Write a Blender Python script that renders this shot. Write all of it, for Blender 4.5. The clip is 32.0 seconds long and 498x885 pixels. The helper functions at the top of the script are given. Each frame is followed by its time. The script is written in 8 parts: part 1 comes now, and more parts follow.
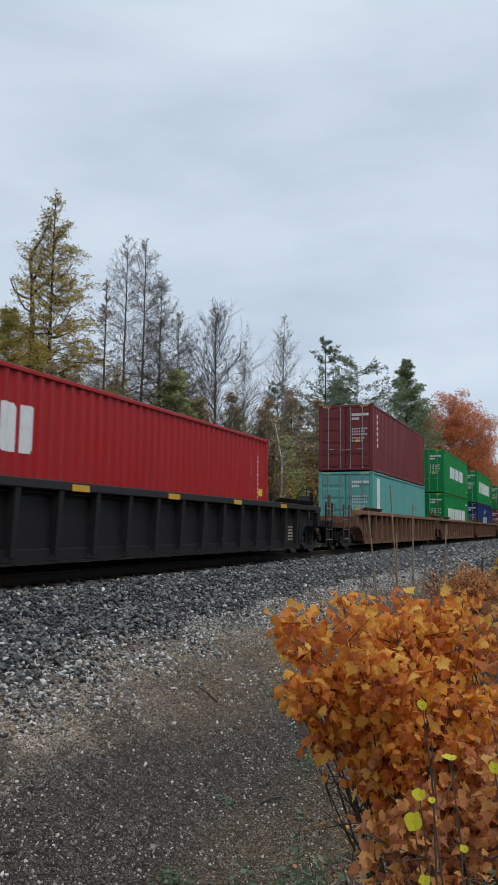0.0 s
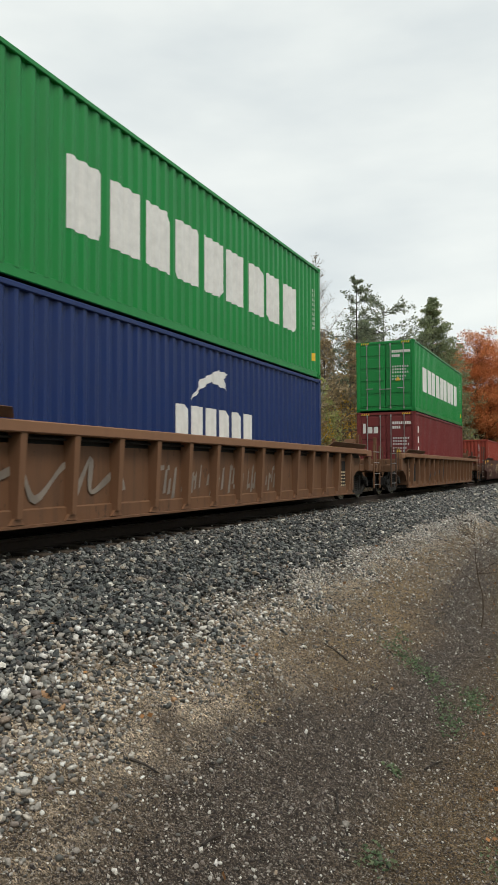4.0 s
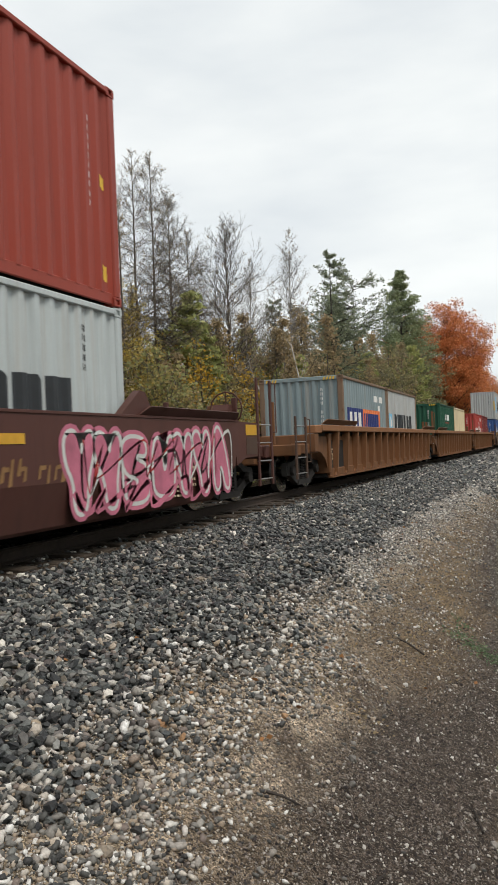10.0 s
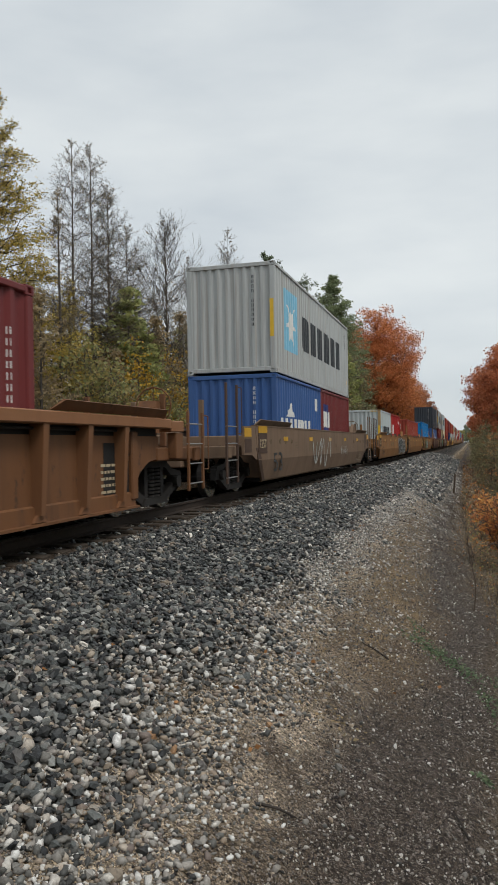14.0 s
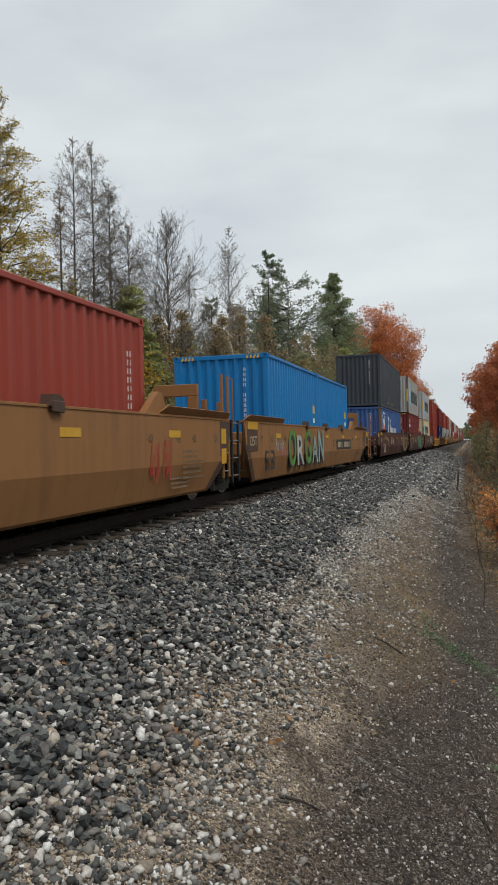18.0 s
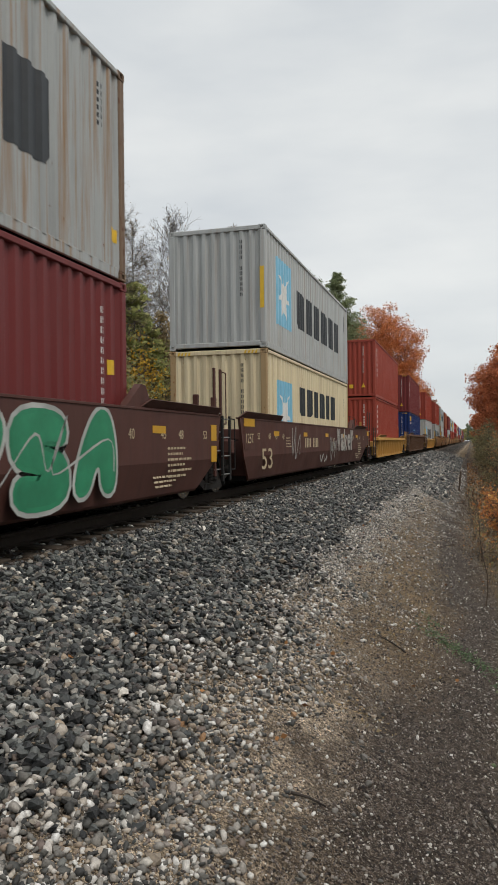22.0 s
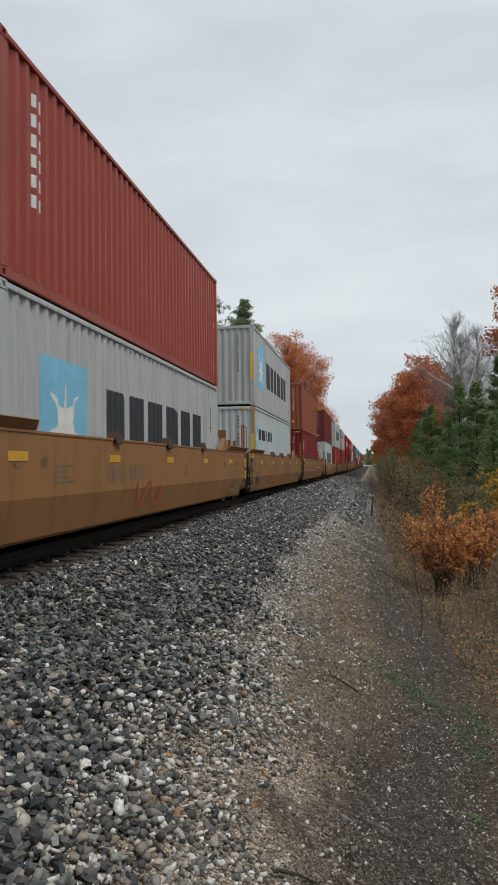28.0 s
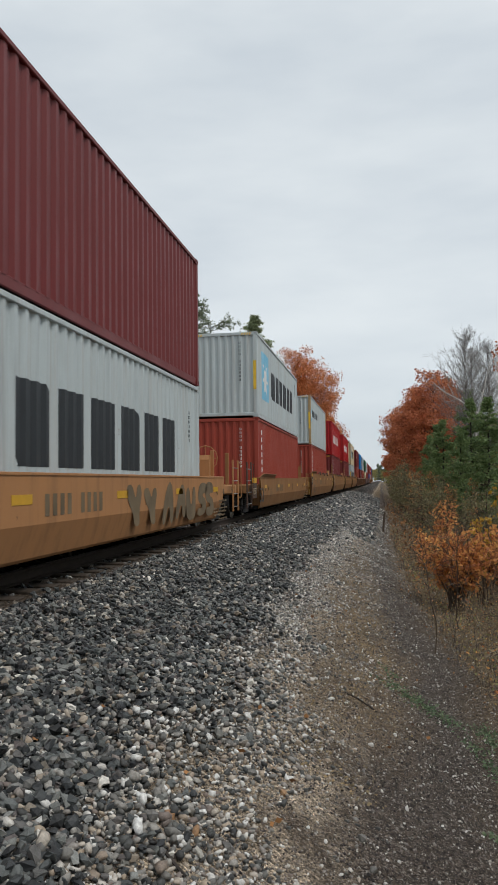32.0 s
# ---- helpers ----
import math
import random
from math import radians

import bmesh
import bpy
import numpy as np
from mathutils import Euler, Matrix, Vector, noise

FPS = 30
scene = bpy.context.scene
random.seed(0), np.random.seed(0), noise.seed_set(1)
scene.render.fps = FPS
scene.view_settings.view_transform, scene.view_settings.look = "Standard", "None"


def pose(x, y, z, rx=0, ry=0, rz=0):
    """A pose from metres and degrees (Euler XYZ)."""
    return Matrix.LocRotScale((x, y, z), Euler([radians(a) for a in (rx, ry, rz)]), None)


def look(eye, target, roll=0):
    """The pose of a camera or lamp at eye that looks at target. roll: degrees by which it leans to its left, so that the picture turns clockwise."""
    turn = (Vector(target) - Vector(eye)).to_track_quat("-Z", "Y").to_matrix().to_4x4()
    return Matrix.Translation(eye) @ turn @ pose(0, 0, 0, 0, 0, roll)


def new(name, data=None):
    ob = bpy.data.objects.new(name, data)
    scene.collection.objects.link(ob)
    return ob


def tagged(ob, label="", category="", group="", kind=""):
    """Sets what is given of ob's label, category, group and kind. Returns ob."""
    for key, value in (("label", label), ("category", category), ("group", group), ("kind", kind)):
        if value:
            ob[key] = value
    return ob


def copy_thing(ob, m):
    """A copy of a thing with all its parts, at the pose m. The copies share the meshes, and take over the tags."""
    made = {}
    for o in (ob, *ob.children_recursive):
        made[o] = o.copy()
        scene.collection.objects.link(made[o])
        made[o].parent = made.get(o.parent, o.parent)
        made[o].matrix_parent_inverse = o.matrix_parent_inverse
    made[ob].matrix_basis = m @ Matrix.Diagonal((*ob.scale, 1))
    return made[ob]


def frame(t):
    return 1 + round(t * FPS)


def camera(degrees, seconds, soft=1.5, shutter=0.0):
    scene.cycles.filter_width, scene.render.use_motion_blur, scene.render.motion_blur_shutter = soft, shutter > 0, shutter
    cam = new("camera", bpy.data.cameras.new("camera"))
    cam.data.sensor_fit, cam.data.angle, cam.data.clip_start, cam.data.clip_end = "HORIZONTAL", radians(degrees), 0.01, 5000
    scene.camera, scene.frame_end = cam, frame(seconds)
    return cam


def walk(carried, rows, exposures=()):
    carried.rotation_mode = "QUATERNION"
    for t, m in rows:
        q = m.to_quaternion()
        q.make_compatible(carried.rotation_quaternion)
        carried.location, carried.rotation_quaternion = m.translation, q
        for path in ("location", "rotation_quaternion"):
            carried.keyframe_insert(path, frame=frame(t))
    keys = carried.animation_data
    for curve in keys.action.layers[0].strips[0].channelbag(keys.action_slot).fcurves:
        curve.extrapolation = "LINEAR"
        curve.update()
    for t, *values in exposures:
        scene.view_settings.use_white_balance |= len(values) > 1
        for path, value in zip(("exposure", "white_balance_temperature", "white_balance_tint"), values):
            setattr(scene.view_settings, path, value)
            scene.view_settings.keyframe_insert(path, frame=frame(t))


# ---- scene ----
# ---- camera ----
cam = camera(36.5, 32.0, soft=0.8, shutter=0.07)
PATH = [
    (0, (8.944, -0.237, 0.802), (8.163, 1.591, 1.024), 0.8),
    (0.5, (8.746, -0.303, 0.84), (8.001, 1.541, 1.048), -0.4),
    (1, (8.612, -0.329, 0.837), (7.855, 1.514, 1.015), -0.1),
    (1.5, (8.471, -0.283, 0.832), (7.658, 1.538, 0.992), -0.2),
    (2, (8.292, -0.215, 0.856), (7.406, 1.572, 0.999), 0.7),
    (2.5, (8.135, -0.199, 0.866), (7.201, 1.565, 0.988), 1.5),
    (3, (7.945, -0.223, 0.878), (7.043, 1.559, 0.978), 0.4),
    (3.5, (7.777, -0.23, 0.877), (6.919, 1.575, 0.952), -0.0),
    (4, (7.607, -0.196, 0.883), (6.783, 1.625, 0.956), -0.2),
    (4.5, (7.442, -0.15, 0.909), (6.687, 1.7, 0.986), 0.2),
    (6.5, (6.806, -0.077, 0.948), (6.251, 1.845, 0.932), -0.4),
    (7, (6.687, -0.038, 0.963), (6.183, 1.898, 0.927), -0.8),
    (7.5, (6.529, -0.016, 0.991), (6.114, 1.94, 0.946), -1.8),
    (8, (6.433, -0.022, 1.011), (6.056, 1.941, 0.967), -1.5),
    (8.5, (6.414, -0.048, 1.015), (5.943, 1.895, 0.972), -1.2),
    (9, (6.407, -0.073, 1.012), (5.777, 1.825, 0.968), -2.0),
    (9.5, (6.426, -0.075, 1.02), (5.708, 1.791, 0.989), -2.5),
    (10, (6.446, -0.096, 1.023), (5.705, 1.762, 1.036), -2.3),
    (10.5, (6.473, -0.114, 1.026), (5.718, 1.738, 1.063), -1.9),
    (11, (6.43, -0.099, 1.031), (5.682, 1.755, 1.074), -1.0),
    (11.5, (6.295, -0.078, 1.031), (5.593, 1.794, 1.081), -1.0),
    (12, (6.126, -0.101, 1.044), (5.517, 1.803, 1.083), -1.5),
    (12.5, (6.077, -0.111, 1.048), (5.516, 1.808, 1.074), -0.9),
    (13, (6.09, -0.106, 1.048), (5.495, 1.803, 1.073), -0.4),
    (13.5, (6.067, -0.108, 1.053), (5.462, 1.798, 1.067), -0.5),
    (14, (5.994, -0.128, 1.059), (5.433, 1.792, 1.066), -1.0),
    (14.5, (5.942, -0.125, 1.048), (5.438, 1.81, 1.06), -1.2),
    (16.5, (5.922, -0.145, 1.044), (5.425, 1.792, 1.055), -1.0),
    (17, (5.913, -0.15, 1.044), (5.391, 1.781, 1.051), -1.0),
    (17.5, (5.901, -0.145, 1.028), (5.357, 1.779, 1.035), -1.3),
    (18, (5.872, -0.151, 1.023), (5.31, 1.768, 1.027), -1.3),
    (18.5, (5.836, -0.142, 1.011), (5.252, 1.77, 1.008), -0.8),
    (19, (5.814, -0.14, 1.0), (5.217, 1.769, 0.992), -0.5),
    (19.5, (5.824, -0.149, 0.997), (5.24, 1.764, 0.988), -0.6),
    (20, (5.829, -0.161, 1.002), (5.258, 1.756, 0.994), -0.8),
    (20.5, (5.825, -0.155, 0.996), (5.265, 1.765, 0.994), -0.8),
    (21, (5.837, -0.164, 0.998), (5.292, 1.761, 1.003), -0.9),
    (21.5, (5.827, -0.159, 0.995), (5.301, 1.771, 1.006), -0.6),
    (22, (5.821, -0.16, 1.003), (5.256, 1.758, 1.003), -0.6),
    (22.5, (5.792, -0.078, 0.997), (5.121, 1.806, 0.974), -0.4),
    (23, (5.781, -0.035, 1.0), (5.029, 1.818, 0.978), -0.6),
    (23.5, (5.662, 0.012, 1.0), (4.954, 1.882, 0.983), -1.4),
    (24, (5.518, 0.073, 1.012), (4.977, 1.999, 1.005), -2.4),
    (24.5, (5.447, 0.074, 1.03), (5.007, 2.025, 1.005), -2.0),
    (25, (5.411, 0.151, 1.039), (4.971, 2.102, 1.011), -0.9),
    (25.5, (5.388, 0.201, 1.042), (4.921, 2.146, 1.038), -0.7),
    (26, (5.357, 0.185, 1.062), (4.931, 2.139, 1.073), -1.1),
    (26.5, (5.335, 0.149, 1.076), (4.971, 2.116, 1.1), -1.3),
    (28.5, (5.28, 0.157, 1.057), (4.969, 2.131, 1.128), -0.4),
    (29, (5.255, 0.185, 1.053), (4.949, 2.16, 1.128), -0.1),
    (29.5, (5.27, 0.149, 1.059), (4.958, 2.123, 1.138), -0.3),
    (30, (5.267, 0.151, 1.058), (4.948, 2.124, 1.137), -0.5),
    (30.5, (5.284, 0.132, 1.058), (4.956, 2.103, 1.143), -0.9),
    (31, (5.276, 0.128, 1.062), (4.942, 2.098, 1.153), -0.9),
    (31.5, (5.292, 0.094, 1.083), (4.948, 2.062, 1.179), -1.0),
    (32, (5.266, 0.131, 1.069), (4.922, 2.099, 1.173), -0.7),
]
EXPOSURES = [
    (0.0, 0.15, 6000, 10), (1.0, 0.2, 6100, 10), (2.0, 0.33, 6550, 9), (4.0, 0.5, 7050, 8), (8.0, 0.3, 6900, 12), (9.0, 0.3, 6950, 12), (10.0, 0.58, 7000, 11), (11.0, 0.35, 6950, 11),
    (13.0, 0.26, 6750, 10), (14.0, 0.24, 6750, 10), (19.0, 0.25, 6750, 10), (20.0, 0.38, 6800, 11), (22.0, 0.29, 6980, 12), (23.0, 0.38, 7100, 13), (24.0, 0.5, 7200, 14), (25.0, 0.42, 7080, 13), (26.0, 0.4, 6950, 12), (29.0, 0.15, 6550, 10), (32.0, 0.25, 6600, 10),
]
walk(cam, [(t, look(eye, target, roll)) for t, eye, target, roll in PATH], EXPOSURES)

# ---- world and sun: an overcast autumn day ----
SUN_EL, SUN_AZ = radians(58), radians(115)
world = bpy.data.worlds.new("overcast_sky")
scene.world = world
world.use_nodes = True
wn, wl = world.node_tree.nodes, world.node_tree.links
wn.clear()
w_out, w_bg = wn.new("ShaderNodeOutputWorld"), wn.new("ShaderNodeBackground")
w_sky = wn.new("ShaderNodeTexSky")
w_sky.sky_type, w_sky.sun_disc = "NISHITA", False
w_sky.sun_elevation, w_sky.sun_rotation = SUN_EL, SUN_AZ
w_gain = wn.new("ShaderNodeVectorMath")
w_gain.operation = "SCALE"
w_gain.inputs["Scale"].default_value = 0.09
w_co, w_map = wn.new("ShaderNodeTexCoord"), wn.new("ShaderNodeMapping")
w_map.inputs["Scale"].default_value = (1.0, 1.0, 3.2)
w_noise = wn.new("ShaderNodeTexNoise")
w_noise.inputs["Scale"].default_value, w_noise.inputs["Detail"].default_value = 2.2, 5.0
w_noise.inputs["Roughness"].default_value = 0.5
w_ramp = wn.new("ShaderNodeValToRGB")
w_ramp.color_ramp.elements[0].position, w_ramp.color_ramp.elements[1].position = 0.32, 0.7
w_ramp.color_ramp.elements[0].color = (0.50, 0.56, 0.615, 1)
w_ramp.color_ramp.elements[1].color = (0.70, 0.75, 0.775, 1)
w_mix = wn.new("ShaderNodeMix")
w_mix.data_type = "RGBA"
w_mix.inputs["Factor"].default_value = 0.9
wl.new(w_co.outputs["Generated"], w_map.inputs["Vector"])
wl.new(w_map.outputs["Vector"], w_noise.inputs["Vector"])
wl.new(w_noise.outputs["Fac"], w_ramp.inputs["Fac"])
wl.new(w_sky.outputs["Color"], w_gain.inputs[0])
wl.new(w_gain.outputs["Vector"], w_mix.inputs["A"])
wl.new(w_ramp.outputs["Color"], w_mix.inputs["B"])
wl.new(w_mix.outputs["Result"], w_bg.inputs["Color"])
wl.new(w_bg.outputs["Background"], w_out.inputs["Surface"])
w_bg.inputs["Strength"].default_value = 1.0
sun = new("sun", bpy.data.lights.new("sun", "SUN"))
sun.data.energy, sun.data.angle, sun.data.color = 1.35, radians(18), (1.0, 0.97, 0.93)
sun.matrix_world = look((40 * math.cos(SUN_EL) * math.sin(SUN_AZ), 40 * math.cos(SUN_EL) * math.cos(SUN_AZ), 40 * math.sin(SUN_EL)), (0, 0, 0))


# ---- materials ----
class Nodes:
    """A short hand for node materials."""

    def __init__(self, name):
        self.mat = bpy.data.materials.new(name)
        self.mat.use_nodes = True
        self.tree = self.mat.node_tree
        self.bsdf = self.tree.nodes["Principled BSDF"]

    def node(self, kind, **settings):
        n = self.tree.nodes.new("ShaderNode" + kind)
        for key, value in settings.items():
            if key in n.inputs:
                if hasattr(value, "is_output"):
                    self.tree.links.new(value, n.inputs[key])
                else:
                    n.inputs[key].default_value = value
        return n

    def link(self, a, b):
        self.tree.links.new(a, b)

    def coords(self, which="Object", scale=(1, 1, 1), shift=None):
        co = self.node("TexCoord").outputs[which] if which != "Position" else self.node("NewGeometry").outputs["Position"]
        m = self.node("Mapping", Scale=scale)
        self.link(co, m.inputs["Vector"])
        if shift is not None:
            c = self.node("CombineXYZ")
            for k in "XYZ":
                self.link(shift, c.inputs[k])
            self.link(c.outputs[0], m.inputs["Location"])
        return m.outputs[0]

    def noise(self, vec, scale, detail=4.0, rough=0.55):
        n = self.node("TexNoise", Scale=scale, Detail=detail, Roughness=rough)
        self.link(vec, n.inputs["Vector"])
        return n.outputs["Fac"]

    def math(self, op, a, b=None, clamp=False):
        n = self.tree.nodes.new("ShaderNodeMath")
        n.operation, n.use_clamp = op, clamp
        for k, v in enumerate((a, b)):
            if v is None:
                continue
            if hasattr(v, "is_output"):
                self.link(v, n.inputs[k])
            else:
                n.inputs[k].default_value = v
        return n.outputs[0]

    def span(self, v, a, b, c=0.0, d=1.0):
        n = self.node("MapRange")
        for k, x in zip(("From Min", "From Max", "To Min", "To Max"), (a, b, c, d)):
            n.inputs[k].default_value = x
        self.link(v, n.inputs["Value"])
        return n.outputs[0]

    def ramp(self, v, stops):
        n = self.tree.nodes.new("ShaderNodeValToRGB")
        e = n.color_ramp.elements
        while len(e) < len(stops):
            e.new(0.5)
        for el, (p, c) in zip(e, stops):
            el.position, el.color = p, (*c, 1)
        self.link(v, n.inputs["Fac"])
        return n.outputs["Color"]

    def mix(self, f, a, b, mode="MIX"):
        n = self.tree.nodes.new("ShaderNodeMix")
        n.data_type, n.blend_type = "RGBA", mode
        for k, v in (("Factor", f), ("A", a), ("B", b)):
            s = [i for i in n.inputs if i.name == k and i.enabled][0]
            if hasattr(v, "is_output"):
                self.link(v, s)
            elif k == "Factor":
                s.default_value = v
            else:
                s.default_value = (*v, 1)
        return [o for o in n.outputs if o.enabled][0]

    def bump(self, height, strength=0.4, distance=0.02):
        n = self.node("Bump", Strength=strength, Distance=distance)
        self.link(height, n.inputs["Height"])
        self.link(n.outputs["Normal"], self.bsdf.inputs["Normal"])

    def done(self, color, rough=0.6, metal=0.0, spec=0.5):
        for key, v in (("Base Color", color), ("Roughness", rough), ("Metallic", metal), ("Specular IOR Level", spec)):
            s = self.bsdf.inputs[key]
            if hasattr(v, "is_output"):
                self.link(v, s)
            else:
                s.default_value = (*v, 1) if key == "Base Color" else v
        return self.mat


def rand_of(n):
    return n.math("MULTIPLY", n.node("ObjectInfo").outputs["Random"], 37.0)


def paint(name, rgb, rough=0.5, rust=0.15, dirt=0.35, rust_rgb=(0.16, 0.06, 0.025), runs=0.0, grain=3.5):
    """Weathered steel paint: blotches, vertical streaks of dirt and spots of rust."""
    n = Nodes(name)
    shift = rand_of(n)
    base = n.coords(shift=shift)
    streak = n.noise(n.coords(scale=(grain, grain, 0.3), shift=shift), 1.3, 5, 0.62)
    blotch = n.noise(base, 1.1, 5, 0.6)
    fine = n.noise(base, 45, 3, 0.6)
    faded = n.mix(0.5, rgb, tuple(min(1, c * 0.85 + 0.06 * sum(rgb) / 3 + 0.007) for c in rgb))
    c = n.mix(n.span(blotch, 0.35, 0.7), rgb, faded)
    c = n.mix(n.math("MULTIPLY", n.span(streak, 0.48, 0.75), dirt), c, tuple(0.45 * x + 0.012 * min(1, 8 * max(rgb)) for x in rgb))
    c = n.mix(n.math("MULTIPLY", n.span(fine, 0.3, 0.8), 0.14), c, tuple(x * 0.6 for x in rgb))
    spots = n.noise(n.coords(scale=(2, 2, 0.8), shift=shift), 3.3, 8, 0.72)
    c = n.mix(n.span(spots, 0.74 - 0.3 * rust, 0.78 - 0.26 * rust), c, rust_rgb)
    if runs:
        run = n.noise(n.coords(scale=(9, 9, 0.22), shift=shift), 1.1, 6, 0.68)
        c = n.mix(n.math("MULTIPLY", n.span(run, 0.5, 0.66), runs), c, (0.30, 0.18, 0.095))
    n.bump(fine, 0.08, 0.004)
    n.mat["tone"] = rgb
    return n.done(c, n.span(blotch, 0.3, 0.7, rough - 0.08, rough + 0.1), 0.0, 0.3)


def plain(name, rgb, rough=0.6, metal=0.0, vary=0.25, scale=12.0):
    n = Nodes(name)
    f = n.noise(n.coords(shift=rand_of(n)), scale, 5, 0.6)
    c = n.mix(n.span(f, 0.3, 0.75), tuple(x * (1 - vary) for x in rgb), tuple(min(1, x * (1 + vary)) for x in rgb))
    n.bump(f, 0.15, 0.005)
    return n.done(c, rough, metal)


def leafy(name, stops, rough=0.6, thin=0.25):
    """Leaves: one hue for each leaf, and some light through them."""
    n = Nodes(name)
    isl = n.node("NewGeometry").outputs["Random Per Island"]
    c = n.ramp(isl, stops)
    f = n.noise(n.coords("Position"), 0.9, 3)
    c = n.mix(n.span(f, 0.35, 0.7, 0.0, 0.3), c, stops[0][1])
    n.done(c, rough, 0.0, 0.3)
    tr = n.node("BsdfTranslucent")
    n.link(c, tr.inputs["Color"])
    mx = n.node("MixShader", Fac=thin)
    out = n.tree.nodes["Material Output"]
    n.link(n.bsdf.outputs[0], mx.inputs[1])
    n.link(tr.outputs[0], mx.inputs[2])
    n.link(mx.outputs[0], out.inputs["Surface"])
    return n.mat


def bark(name, dark, light, scale=6.0):
    n = Nodes(name)
    f = n.noise(n.coords("Object", (3, 3, 0.7)), scale, 6, 0.65)
    n.bump(f, 0.4, 0.02)
    return n.done(n.ramp(f, [(0.3, dark), (0.72, light)]), 0.85, 0.0, 0.2)


def stone_mat(name, stops, wet=0.55):
    """Broken stone: one tone for each piece, with veins and dust."""
    n = Nodes(name)
    isl = n.node("NewGeometry").outputs["Random Per Island"]
    obr = n.node("ObjectInfo").outputs["Random"]
    v = n.math("FRACT", n.math("ADD", isl, obr))
    c = n.ramp(v, stops)
    f = n.noise(n.coords("Position"), 55, 4, 0.65)
    c = n.mix(n.span(f, 0.3, 0.72, 0.0, 0.5), c, (0.03, 0.028, 0.027))
    rough = n.noise(n.coords("Position"), 190, 3, 0.6)
    n.bump(n.math("ADD", f, n.math("MULTIPLY", rough, 0.35)), 0.8, 0.006)
    return n.done(c, wet, 0.0, 0.28)


def ground_mat():
    """A dark bed with the shade between ballast stones painted in, pale gravel, dark cinders and leaf litter in bands
    along the track, with ragged borders.
    """
    n = Nodes("embankment_ground")
    pos = n.coords("Position")
    sep = n.node("SeparateXYZ")
    n.link(pos, sep.inputs[0])
    x, y = sep.outputs["X"], sep.outputs["Y"]
    wob = n.noise(n.coords("Position", (0.9, 0.45, 1)), 1.3, 5, 0.6)
    xx = n.math("ADD", x, n.math("MULTIPLY", n.math("SUBTRACT", wob, 0.5), 1.2))
    xx = n.math("ADD", xx, n.math("MULTIPLY", n.span(y, 11, 18), n.math("MULTIPLY", n.span(x, 4.4, 5.6), 0.9)))
    # the near-black stops paint the shade between ballast stones into the bed
    band = n.ramp(n.span(xx, -12, 12), [
        (0.0, (0.12, 0.09, 0.05)), (0.36, (0.10, 0.08, 0.05)), (0.41, (0.03, 0.03, 0.03)), (0.455, (0.03, 0.028, 0.027)), (0.47, (0.075, 0.056, 0.042)), (0.565, (0.08, 0.060, 0.045)), (0.585, (0.03, 0.028, 0.027)), (0.63, (0.028, 0.028, 0.028)),
        (0.655, (0.06, 0.052, 0.045)), (0.667, (0.12, 0.10, 0.08)), (0.68, (0.40, 0.34, 0.26)), (0.697, (0.19, 0.155, 0.118)), (0.715, (0.095, 0.079, 0.068)), (0.74, (0.078, 0.066, 0.059)),
        (0.755, (0.085, 0.070, 0.058)), (0.78, (0.14, 0.105, 0.065)), (1.0, (0.16, 0.12, 0.07))])
    sandy = n.noise(n.coords("Position", (1.0, 0.6, 1)), 1.7, 5, 0.6)
    toe = n.math("MULTIPLY", n.span(x, 4.1, 4.4), n.span(x, 5.15, 4.8))
    toe = n.math("MULTIPLY", toe, n.span(y, 7.4, 6.2))
    band = n.mix(n.math("MULTIPLY", toe, n.span(sandy, 0.42, 0.57)), band, (0.50, 0.43, 0.345))
    moss = n.noise(n.coords("Position", (1.0, 0.35, 1)), 1.1, 6, 0.7)
    strip = n.math("MULTIPLY", n.span(xx, 4.25, 4.6), n.span(xx, 5.75, 5.2))
    strip = n.math("MULTIPLY", strip, n.span(y, 6.0, 9.5, 0.0, 0.95))
    c = n.mix(n.math("MULTIPLY", strip, n.span(moss, 0.36, 0.55)), band, (0.225, 0.166, 0.097))

    def grains(scale, stops):
        vor = n.node("TexVoronoi", Scale=scale)
        n.link(pos, vor.inputs["Vector"])
        cell = n.node("SeparateColor")
        n.link(vor.outputs["Color"], cell.inputs[0])
        return n.ramp(cell.outputs[0], [(p, (v, 0.97 * v, 0.93 * v)) for p, v in stops]), vor.outputs["Distance"]

    small, dip = grains(125.0, [(0.0, 0.25), (0.4, 0.75), (0.7, 1.25), (1.0, 2.0)])
    large, dip2 = grains(46.0, [(0.0, 0.5), (0.5, 0.9), (0.85, 1.25), (1.0, 1.6)])
    c = n.mix(1.0, n.mix(1.0, c, small, "MULTIPLY"), large, "MULTIPLY")
    for scale, share in ((150.0, 0.90), (80.0, 0.955)):
        speck, _ = grains(scale, [(share, 0.0), (share + 0.02, 1.0)])
        c = n.mix(n.math("MULTIPLY", n.node("RGBToBW", Color=speck).outputs[0], 0.62), c, (0.40, 0.365, 0.32))
    coarse = n.noise(pos, 7, 6, 0.75)
    c = n.mix(n.span(coarse, 0.42, 0.62, 0.0, 0.5), c, n.mix(1.0, c, (0.45, 0.42, 0.40), "MULTIPLY"))
    big = n.noise(pos, 0.55, 4)
    c = n.mix(n.span(big, 0.4, 0.75, 0.0, 0.25), c, (0.035, 0.029, 0.025))
    h = n.math("ADD", n.math("MULTIPLY", dip, -0.8), n.math("MULTIPLY", dip2, -1.4))
    n.bump(h, 0.9, 0.016)
    return n.done(c, 0.85, 0.0, 0.15)


